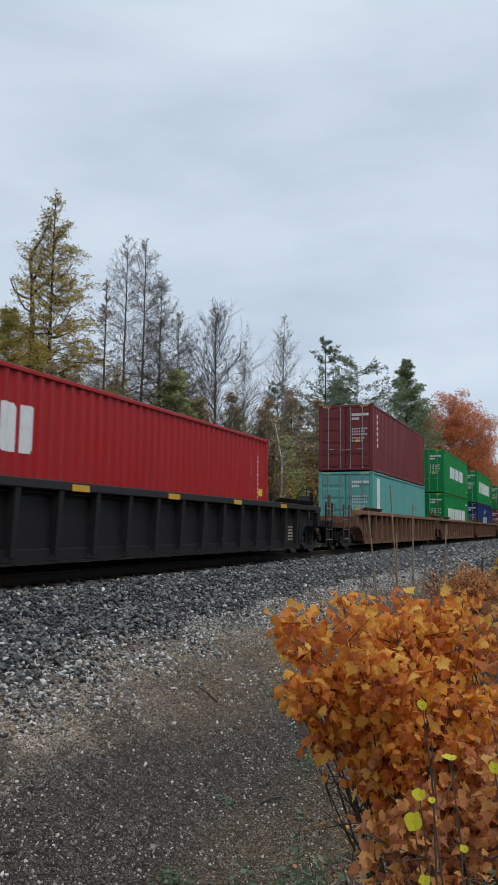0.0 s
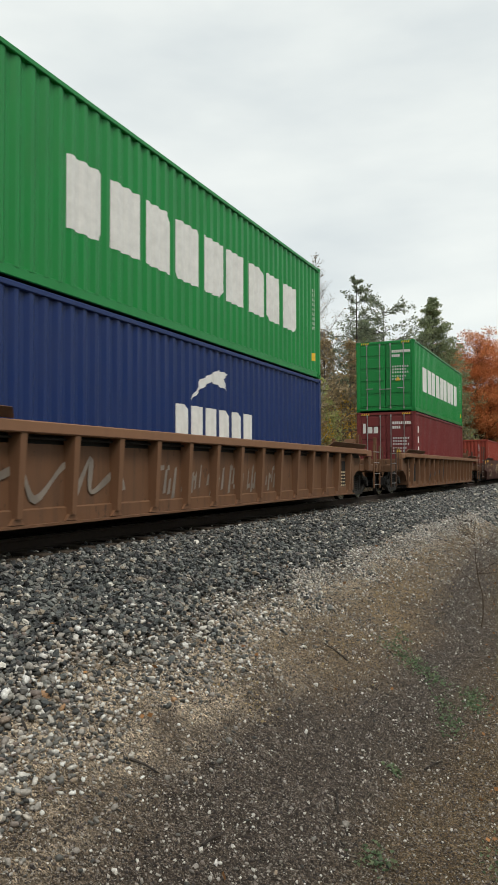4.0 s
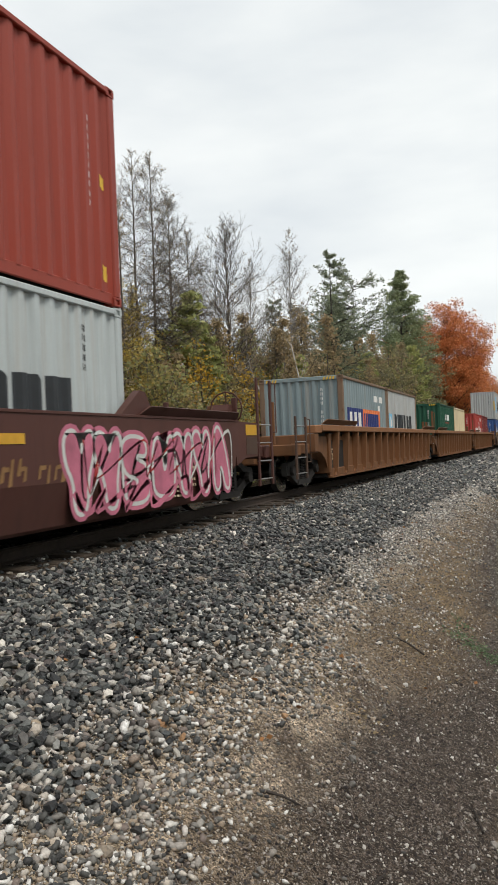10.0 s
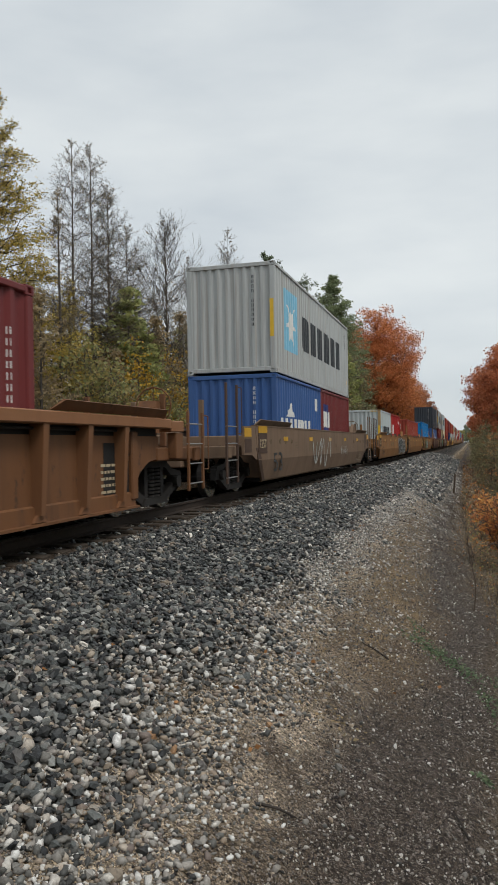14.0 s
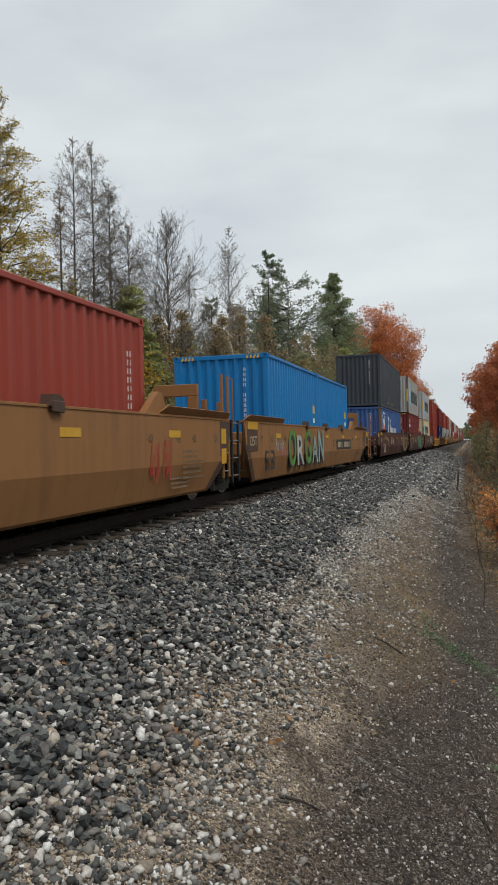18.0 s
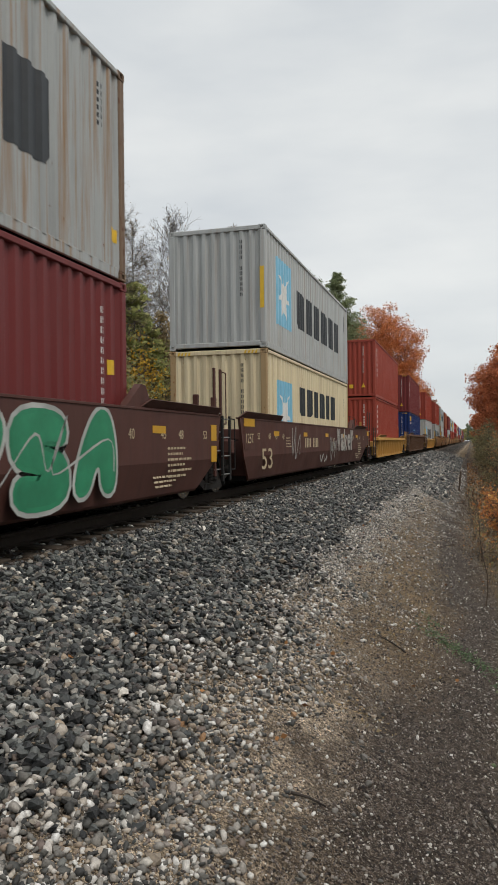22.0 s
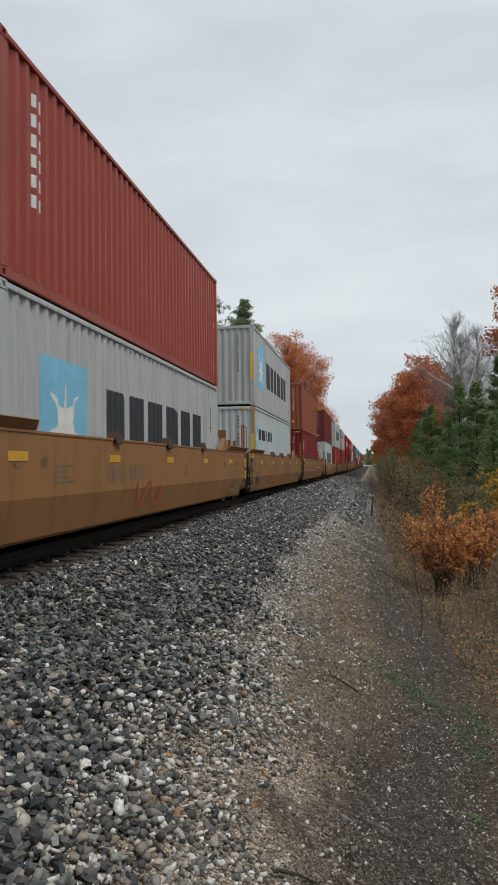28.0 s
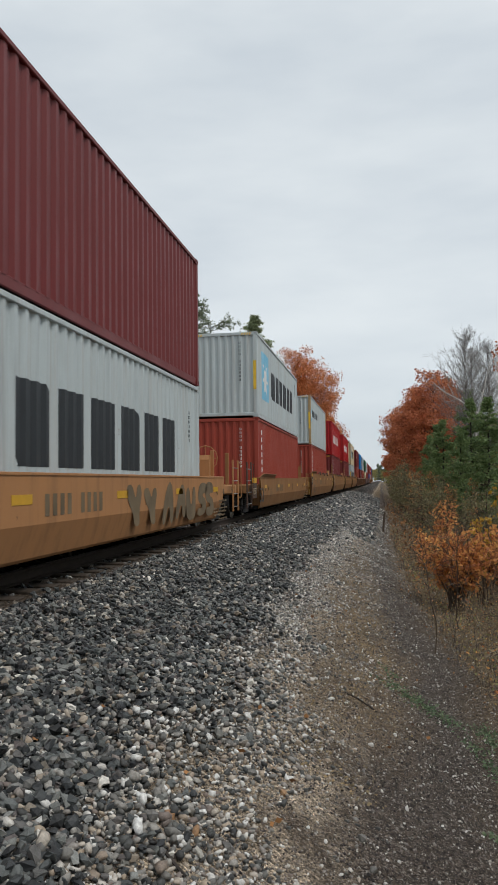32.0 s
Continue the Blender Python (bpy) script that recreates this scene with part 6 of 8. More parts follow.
# (place, kind, paint, low, lower boxes, upper box, graffiti)
UNITS = [
    (7.03, "ribbed", "car_black", 0, [("red", "four_word", 40, 9, "plain")], None, []),
    (31.35, "ribbed", "car_brown", 0, [("aqua", "aqua", 40, 9, "door")], ("maroon", "upright_word", 40, 9, "door"), [("scrawl", -1.5, 0.75, 0.7, 0.5, "spray_pale", 0.02)]),
    (51.02, "ribbed", "car_brown", 0, [("green", "wide_word_low", 40, 9, "door")], ("green", "wide_word_high", 40, 9, "door"), [("tag", 2.3, 0.36, 3.4, 0.72, ("dark_mark", "spray_pale"), 5), ("tag", -6.2, 0.36, 5.2, 0.74, ("dark_mark", "spray_pale"), 6)]),
    (70.25, "ribbed", "car_brown", 0, [("navy", "arc_word", 40, 9, "door")], ("green", "wide_word", 40, 9, "door"), [("scrawl", -6.9, 0.4, 3.8, 0.7, "spray_faint", 0.10), ("hatch", -2.4, 0.4, 5.4, 0.6, "spray_faint", 6)]),
    (94.12, "ribbed", "car_brown", 0, [("maroon", "upright_three", 40, 9, "door")], ("green", "wide_word", 40, 9, "door"), [("scrawl", -4, 0.35, 4.0, 0.7, "dark_mark", 0.12)]),
    (117.48, "smooth", "car_maroon", 0, [("brick", "upright_word20", 20, 8, "plain"), ("brick", "upright_word20", 20, 8, "plain")], None, [("scrawl", -4.6, 0.25, 2.0, 1.1, "cream_mark", 0.06), ("hatch", -3.0, 0.72, 3.2, 0.34, "spray_gold", 4)]),
    (136.99, "smooth", "car_maroon", 0, [("white", "star_word20", 20, 8, "plain"), ("red", "roof_word20", 20, 8, "plain")], None, [("hatch", 1.5, 0.75, 2.6, 0.36, "spray_gold", 4), ("fat", 3.6, 0.3, 4.2, 1.1, "dark_mark", 5), ("scrawl", 3.6, 0.3, 4.2, 1.1, "spray_pale", 0.05), ("scrawl", 3.7, 0.35, 4.0, 1.0, "rust_mark", 0.09)]),
    (156.34, "smooth", "car_maroon", 0, [("brick", "tex20", 20, 8, "plain"), ("white", "star_word20", 20, 8, "plain")], ("brick", "upright_word", 40, 9, "plain"), [("tag", -2.15, 0.3, 3.6, 1.08, ("spray_green", "white_spray", "dark_mark"), 4), ("hatch", 1.6, 0.7, 3.0, 0.34, "spray_gold", 4), ("tag", 4.3, 0.3, 4.7, 1.05, ("pink", "white_spray", "pink"), 7), ("scrawl", 4.3, 0.4, 4.7, 0.95, "white_spray", 0.05), ("scrawl", 4.2, 0.26, 4.4, 0.4, "pink", 0.08), ("scrawl", 4.4, 0.5, 4.5, 0.8, "red_mark", 0.03)]),
    (179.97, "ribbed", "car_orange", 0, [("blue_grey", "two_panel", 20, 8, "plain"), ("grey", "star_word20_grey", 20, 8, "plain")], None, []),
    (199.67, "ribbed", "car_orange", 0, [("dark_green", "underlined_word", 20, 8, "plain"), ("cream", "none", 20, 8, "plain")], None, []),
    (219.18, "ribbed", "car_orange", 0, [("coral", "roof_word20", 20, 8, "plain"), ("maroon", "upright_word20", 20, 8, "plain")], None, [("fat", -7.0, 0.35, 8.2, 0.75, "spray_teal", 8)]),
    (242.69, "smooth", "car_faded", 0, [("royal", "blue20", 20, 8, "plain"), ("maroon", "short_word", 20, 8, "plain")], ("grey", "star_word", 40, 9, "plain"), [("scrawl", -3.0, 0.3, 3.2, 1.0, "spray_pale", 0.08), ("hatch", 2.4, 0.6, 1.6, 0.4, "spray_pale", 4)]),
    (266.4, "smooth", "car_tan", 0, [("white", "star_word20_grey", 20, 8, "plain"), ("red", "short_word_red", 20, 8, "plain")], None, [("tag", 2.0, 0.32, 5.2, 1.0, ("dark_mark", "white_spray", "dark_mark"), 5), ("scrawl", 7.3, 0.5, 0.9, 0.7, "spray_pale", 0.03)]),
    (285.89, "smooth", "car_tan", 0, [("brick", "upright_word20", 20, 8, "plain"), ("brick", "upright_word20", 20, 8, "plain")], None, [("hatch", 5.6, 0.45, 0.9, 0.7, "red_mark", 2)]),
    (305.33, "smooth", "car_tan", 0, [("azure", "blue20_hc", 20, 9, "plain"), ("azure", "blue20_hc", 20, 9, "plain")], None, [("word", -5.15, 0.44, 4.85, 0.95, "ORGAN", ("spray_leaf", "spray_pale", "spray_leaf", "spray_ice", "spray_ice")), ("hatch", -6.5, 0.8, 0.9, 0.36, "spray_pale", 2), ("hatch", -5.9, 0.66, 0.5, 0.3, "pink", 1)]),
    (329.49, "smooth", "car_maroon", 0, [("royal", "arch_mark", 40, 8, "plain")], ("slate", "plain40", 40, 9, "plain"), [("tag", 4.2, 0.3, 1.9, 1.05, ("dark_mark", "spray_gold", "spray_gold"), 3), ("scrawl", 3.2, 0.6, 0.9, 0.8, "spray_pale", 0.03)]),
    (349.06, "smooth", "car_maroon", 0, [("maroon", "dark_plate", 40, 9, "plain")], ("grey_worn", "star_word", 40, 9, "plain"), [("tag", 0.75, 0.32, 4.5, 1.08, ("spray_pale", "spray_green", "spray_green"), 4), ("scrawl", 0.85, 0.4, 4.3, 0.95, "spray_pale", 0.03), ("scrawl", -5.7, 0.72, 1.25, 0.7, "spray_pale", 0.04), ("scrawl", -2.25, 0.78, 0.65, 0.65, "spray_pale", 0.05)]),
    (368.76, "smooth", "car_maroon", 0, [("cream", "star_word_cream", 40, 9, "plain")], ("grey", "star_word", 40, 9, "plain"), [("word", 2.05, 0.68, 3.7, 0.76, "Waker", ("spray_cream",) * 5), ("scrawl", 0.8, 0.3, 1.4, 1.0, "spray_pale", 0.04), ("scrawl", -4.9, 0.5, 1.6, 0.95, "spray_pale", 0.04), ("scrawl", 0.4, 0.45, 1.5, 0.8, "spray_pale", 0.035), ("scrawl", -1.0, 0.35, 1.4, 0.3, "spray_pale", 0.06)]),
    (389.9, "ribbed", "car_yellow", 1, [("brick", "upright_word", 40, 9, "plain")], ("brick", "upright_word", 40, 9, "plain"), []),
    (411.6, "ribbed", "car_umber", 0, [("navy", "yellow_word", 40, 9, "plain")], ("maroon", "upright_three", 40, 9, "plain"), []),
    (433.59, "ribbed", "car_yellow", 1, [("grey", "star_word_low", 40, 9, "plain")], ("brick", "upright_word", 40, 9, "plain"), []),
    (455.75, "smooth", "car_tan", 0, [("grey", "star_word_low", 40, 9, "plain")], ("brick", "upright_word", 40, 9, "plain"), [("scrawl", -2, 0.3, 2.0, 0.6, "red_mark", 0.04)]),
    (474.56, "smooth", "car_tan", 0, [("white", "star_word_line", 40, 9, "plain")], ("grey", "star_word", 40, 9, "plain"), [("slabs", 1.2, 0.67, 2.1, 0.54, "old_mark", 3)]),
    (494.11, "smooth", "car_tan", 0, [("brick_deep", "stripe_white", 40, 9, "plain")], ("rust_orange", "rusty", 40, 9, "plain"), [("hatch", 4.6, 0.7, 2.0, 0.36, "dark_mark", 1)]),
    (516.25, "smooth", "car_sand", 1, [("white", "star_word_low", 40, 9, "plain")], ("maroon", "rusty", 40, 9, "plain"), [("fat", 0.5, 0.3, 6.0, 0.8, "grime", 7)]),
    (536.76, "smooth", "car_tan", 1, [("brick", "upright_word", 40, 9, "plain")], ("white", "star_word", 40, 9, "plain"), []),
    (556.3, "smooth", "car_tan", 0, [("brick", "upright_word", 40, 9, "plain")], ("white", "star_word_line", 40, 9, "plain"), []),
    (575.8, "smooth", "car_tan", 0, [("maroon", "upright_word", 40, 9, "plain")], ("red", "roof_word", 40, 9, "plain"), []),
    (595.3, "smooth", "car_tan", 0, [("maroon", "upright_word", 40, 9, "plain")], ("red", "roof_word", 40, 9, "plain"), []),
    (614.8, "smooth", "car_tan", 0, [("white", "star_word_low", 40, 9, "plain")], ("cream", "star_word", 40, 9, "plain"), []),
    (638.4, "ribbed", "car_brown", 0, [("brick", "upright_word", 40, 9, "plain")], ("maroon", "upright_word", 40, 9, "plain"), []),
    (658.0, "ribbed", "car_brown", 0, [("maroon", "upright_word", 40, 9, "plain")], ("azure", "plain40", 40, 9, "plain"), []),
    (677.6, "ribbed", "car_brown", 0, [("brick", "upright_word", 40, 9, "plain")], ("grey", "star_word", 40, 9, "plain"), []),
    (701.3, "smooth", "car_maroon", 0, [("cream", "plain40", 40, 9, "plain")], ("dark_green", "plain40", 40, 9, "plain"), []),
    (720.9, "smooth", "car_maroon", 0, [("brick", "upright_word", 40, 9, "plain")], ("white", "star_word", 40, 9, "plain"), []),
    (740.5, "smooth", "car_maroon", 0, [("maroon", "upright_word", 40, 9, "plain")], ("brick", "upright_word", 40, 9, "plain"), []),
    (764.2, "ribbed", "car_orange", 0, [("royal", "plain40", 40, 9, "plain")], ("maroon", "upright_word", 40, 9, "plain"), []),
    (783.8, "ribbed", "car_orange", 0, [("brick", "upright_word", 40, 9, "plain")], ("brick", "upright_word", 40, 9, "plain"), []),
    (803.4, "ribbed", "car_orange", 0, [("grey", "plain40", 40, 9, "plain")], ("red", "roof_word", 40, 9, "plain"), []),
    (827.0, "smooth", "car_tan", 0, [("maroon", "upright_word", 40, 9, "plain")], ("navy", "plain40", 40, 9, "plain"), []),
]
P["brick_deep"] = paint("deep_red_paint", (0.22, 0.02, 0.022), 0.5, 0.08, 0.3)
P["car_faded"] = paint("faded_tan_brown_car_paint", (0.20, 0.13, 0.085), 0.65, 0.2, 0.5, (0.09, 0.06, 0.045))
LOAD["brick_deep"] = "deep red"
M["rust_mark"] = plain("rust_red_spray", (0.3, 0.06, 0.03), 0.55, 0, 0.25, 2)
M["spray_leaf"] = plain("leaf_green_spray", (0.10, 0.25, 0.05), 0.5, 0, 0.2, 2)
M["spray_cream"] = plain("cream_spray", (0.40, 0.37, 0.34), 0.5, 0, 0.2, 2)
M["spray_faint"] = plain("faint_worn_spray", (0.22, 0.185, 0.155), 0.6, 0, 0.35, 2)
M["spray_ice"] = plain("pale_teal_spray", (0.27, 0.38, 0.36), 0.5, 0, 0.2, 2)
M["old_mark"] = plain("faded_maroon_marking", (0.17, 0.065, 0.06), 0.6, 0, 0.3, 2)
M["white_spray"] = plain("white_spray", (0.62, 0.64, 0.62), 0.5, 0, 0.15, 2)
M["grime"] = plain("grey_grime", (0.16, 0.115, 0.065), 0.7, 0, 0.35, 2)
MARKS["tex20"] = lambda L, H: [(column(0.55, H - 0.3, H - 1.6, 3, 0.24), "white"), (column(5.6, H - 0.5, H - 1.5, 8, 0.05), "white")]
CAR_WORDS = {"car_black": "black", "car_brown": "rust-brown", "car_orange": "orange-brown", "car_maroon": "maroon-brown", "car_tan": "tan", "car_yellow": "ochre-yellow", "car_dark": "dark brown", "car_umber": "umber-brown", "car_faded": "faded tan-brown", "car_sand": "sandy orange"}
ROLLING = []


def build_train():
    mids = [u[0] + 6.3 for u in UNITS]
    share = lambda a, b: (10.0 if UNITS[a][3] else 12.1) / ((10.0 if UNITS[a][3] else 12.1) + (10.0 if UNITS[b][3] else 12.1))
    for k, (y, kind, coat, low, lower, upper, art) in enumerate(UNITS):
        before = mids[k] - mids[k - 1] if k else 24.0
        after = mids[k + 1] - mids[k] if k + 1 < len(UNITS) else 24.0
        joined = lambda d, a, b: d < 20.3 and not (a and b and d > 20)
        f = "joint" if joined(before, 0, 0) else "coupled"
        r = "joint" if joined(after, 0, 0) else "coupled"
        far = k > 29
        words = CAR_WORDS[coat] + (" ribbed steel" if kind == "ribbed" else " smooth-sided steel") + " well car" + (", sprayed with graffiti" if art else "") + " on the track"
        car = well_car(kind, coat, f, r, before * (share(k, k - 1) if k else 0.5), after * (share(k, k + 1) if k + 1 < len(UNITS) else 0.5), words, pose(0, mids[k], 0), art, bool(low), not far, k)
        ROLLING.append((car, mids[k]))
        z = BASE
        at = y
        for colour, marks, ft, hgt, end in lower:
            L, H = (12.192, H96 if hgt == 9 else H86) if ft == 40 else (6.058, H96 if hgt == 9 else H86)
            word = LOAD[colour] + " steel shipping container" + (" with lock-rod doors" if end == "door" else "") + " in a well car"
            ROLLING.append((shipping_box(colour, marks, L, H, end, word, pose(0, at, z)), at))
            at += L + 0.07
            top = z + H
        if upper:
            colour, marks, ft, hgt, end = upper
            H = H96 if hgt == 9 else H86
            word = LOAD[colour] + " steel shipping container" + (" with lock-rod doors" if end == "door" else "") + " stacked on another"
            ROLLING.append((shipping_box(colour, marks, 12.192, H, end, word, pose(0, y, top + 0.025)), y))


build_train()


# ---- plants ----
def tubes(segs, sides=4):
    """All branch pieces of a plant in one mesh; segs are rows of two ends and two radii."""
    return tube_rows(*(np.array([s[k] for s in segs], float) for k in range(4)), sides)


def tube_rows(a, b, r0, r1, sides=4):
    d = b - a
    d = d / (np.linalg.norm(d, axis=1, keepdims=True) + 1e-9)
    ref = np.where(np.abs(d[:, 2:3]) > 0.9, np.array([[1.0, 0, 0]]), np.array([[0, 0, 1.0]]))
    u = np.cross(d, ref)
    u /= np.linalg.norm(u, axis=1, keepdims=True) + 1e-9
    w = np.cross(d, u)
    ang = np.arange(sides) * 2 * np.pi / sides
    ring = u[:, None] * np.cos(ang)[None, :, None] + w[:, None] * np.sin(ang)[None, :, None]
    v = np.concatenate([a[:, None] + ring * r0[:, None, None], b[:, None] + ring * r1[:, None, None]], 1).reshape(-1, 3)
    i = np.arange(sides)
    j = (i + 1) % sides
    f = np.stack([i, j, j + sides, i + sides], 1)[None] + (np.arange(len(a)) * 2 * sides)[:, None, None]
    return v, f.reshape(-1, 4)


def join(*meshes):
    v, f, k = [], [], 0
    for a, b in meshes:
        v.append(a)
        f.append(b + k)
        k += len(a)
    return np.concatenate(v), np.concatenate(f)


def leaf_quads(points, size, rng, flat=0.0, long=1.5):
    """Small pointed leaves at the points, each turned at random."""
    n = len(points)
    a = rng.normal(0, 1, (n, 3))
    a[:, 2] *= 1 - flat
    a /= np.linalg.norm(a, axis=1, keepdims=True)
    b = np.cross(a, rng.normal(0, 1, (n, 3)))
    b /= np.linalg.norm(b, axis=1, keepdims=True) + 1e-9
    s = size * rng.uniform(0.6, 1.35, (n, 1))
    a, b = a * s * long * 0.5, b * s * 0.5
    v = np.stack([points - a, points - 0.1 * a + b, points + a, points - 0.1 * a - b], 1).reshape(-1, 3)
    return v, np.arange(4 * n).reshape(-1, 4)


def limb(out, rng, p, d, length, r, level, spec):
    """A bough and its side shoots. spec: for each level, pieces, shoots a piece, spread, share of length, lift."""
    pieces, shoots, spread, share, lift = spec[level]
    step = length / pieces
    for i in range(pieces):
        d = d + Vector((rng.gauss(0, 0.13), rng.gauss(0, 0.13), rng.gauss(0, 0.08) + lift))
        d.normalize()
        q = p + d * step
        ra, rb = r * (1 - 0.8 * i / pieces), r * (1 - 0.8 * (i + 1) / pieces)
        out.append((tuple(p), tuple(q), max(ra, 0.004), max(rb, 0.003), level))
        if level + 1 < len(spec) and (level > 0 or i >= spec[0][0] * 0.3):
            for _ in range(shoots):
                if rng.random() < 0.12:
                    continue
                side = d.orthogonal().normalized()
                side.rotate(Matrix.Rotation(rng.uniform(0, 6.283), 3, d))
                nd = (d * (1 - spread) + side * spread).normalized()
                limb(out, rng, p.lerp(q, rng.random()), nd, length * share * rng.uniform(0.65, 1.15) * (1 - 0.45 * i / pieces), rb * 0.55, level + 1, spec)
        p = q


def plant(name, label, category, wood, wood_mat, leaves=None, leaf_mat=None, group=""):
    """A plant at the origin, of a wooden mesh and a leafy one."""
    home = thing(name, label, category, group)
    part("trunk", array_mesh("trunk", *wood), wood_mat, home)
    if leaves is not None:
        part("crown", array_mesh("crown", *leaves), leaf_mat, home)
    return home


def unit(v):
    return v / (np.linalg.norm(v, axis=-1, keepdims=True) + 1e-9)


def plume(seed, H, r, bare, reach, boughs, twigs, subs, rise=(0.1, 0.5), sag=0.0, needles=0, needle=0.08, spread=0.05,
          thin_top=0.0, power=0.75, tip=0.05, fine=0.006, twig_share=0.34, base_taper=5.0, tiers=0, tuft=0.2, hidden=False, stout=0.018, wild=0.12):
    """A single stem with boughs that shorten towards the top, each with side twigs and finer twigs; needles along those."""
    rng = np.random.default_rng(seed)
    n = 16
    axis = np.cumsum(np.concatenate([[[0, 0, 0]], np.stack([rng.normal(0, 0.014, n) * H / n, rng.normal(0, 0.014, n) * H / n, np.full(n, H / n)], 1)]), 0)
    tr = r * (1 - 0.94 * np.arange(n + 1) / n)
    wood = [tube_rows(axis[:-1], axis[1:], tr[:-1], tr[1:], 7)]
    rel = np.sort(rng.uniform(0, 0.985, boughs))
    if tiers:
        rel = np.clip((np.round(rel * tiers) + rng.normal(0, 0.12, boughs)) / tiers, 0, 0.985)
    z = H * (bare + (1 - bare) * rel)
    c = np.stack([np.interp(z, axis[:, 2], axis[:, k]) for k in range(3)], 1)
    ang = rng.uniform(0, 2 * np.pi, boughs)
    L = reach * (tip + (1 - rel) ** power * np.minimum(1, 0.45 + rel * base_taper)) * rng.uniform(0.55, 1.15, boughs)
    el = rise[0] + (rise[1] - rise[0]) * rel + rng.normal(0, wild, boughs)
    out = np.stack([np.cos(ang), np.sin(ang), np.zeros(boughs)], 1)
    m = 5
    s = np.linspace(0, 1, m + 1)
    P = c[:, None] + out[:, None] * (L * np.cos(el))[:, None, None] * s[None, :, None]
    P[:, :, 2] += (L * np.sin(el))[:, None] * s[None] - sag * L[:, None] * s[None] ** 2
    P[:, 1:] += rng.normal(0, 0.035, (boughs, m, 3)) * L[:, None, None]
    br = np.maximum(0.3 * stout, np.minimum(0.2 * r, stout * L))[:, None] * (1 - 0.8 * s[None])
    wood.append(tube_rows(P[:, :-1].reshape(-1, 3), P[:, 1:].reshape(-1, 3), br[:, :-1].ravel(), br[:, 1:].ravel(), 4))

    def shoots(A, B, length, up, count, share, lo):
        """Side shoots on the pieces A to B."""
        k = np.repeat(np.arange(len(A)), count)
        t = rng.uniform(lo, 1, len(k))[:, None]
        d = unit(B - A)[k]
        side = unit(np.cross(d, rng.normal(0, 1, (len(k), 3)) * np.array([0.5, 0.5, 1.0])))
        e = A[k] + (B - A)[k] * t
        ln = (length[k] * share * rng.uniform(0.5, 1.2, len(k)) * (1.15 - 0.6 * t[:, 0]))[:, None]
        return e, e + unit(d * 0.8 + side * 0.75 + np.array([0, 0, up])) * ln, k

    # twigs sit on the outer pieces of each bough
    A, B = P[:, 1:-1].reshape(-1, 3), P[:, 2:].reshape(-1, 3)
    per = max(1, twigs // (m - 1))
    up = 0.25 * rise[0] - 0.15 * (sag > 0.2)
    e1, f1, k1 = shoots(A, B, np.repeat(L, m - 1), up, per, twig_share, 0.0)
    keep = slice(None, None, 3 if hidden else 1)
    wood.append(tube_rows(e1[keep], f1[keep], np.full(len(e1), fine)[keep], np.full(len(e1), fine * 0.55)[keep], 3))
    rel1 = np.repeat(rel, m - 1)[k1]
    ends = [(e1, f1, rel1)]
    if subs:
        e2, f2, k2 = shoots(e1, f1, np.linalg.norm(f1 - e1, axis=1), up, subs, 0.6, 0.15)
        if not hidden:
            wood.append(tube_rows(e2, f2, np.full(len(e2), fine * 0.6), np.full(len(e2), fine * 0.35), 3))
        ends.append((e2, f2, rel1[k2]))
    leaves = None
    if needles:
        a, b, rl = (np.concatenate([q[k] for q in ends]) for k in range(3))
        w = (np.linalg.norm(b - a, axis=1) + tuft) * np.maximum(0.02, 1 - thin_top * rl)
        pick = rng.choice(len(a), needles, p=w / w.sum())
        at = a[pick] + (b - a)[pick] * rng.uniform(0.1, 1.08, (needles, 1)) + rng.normal(0, spread, (needles, 3)) * np.array([1, 1, 0.7])
        leaves = leaf_quads(at, needle, rng, 0.3, 2.4)
    return join(*wood), leaves


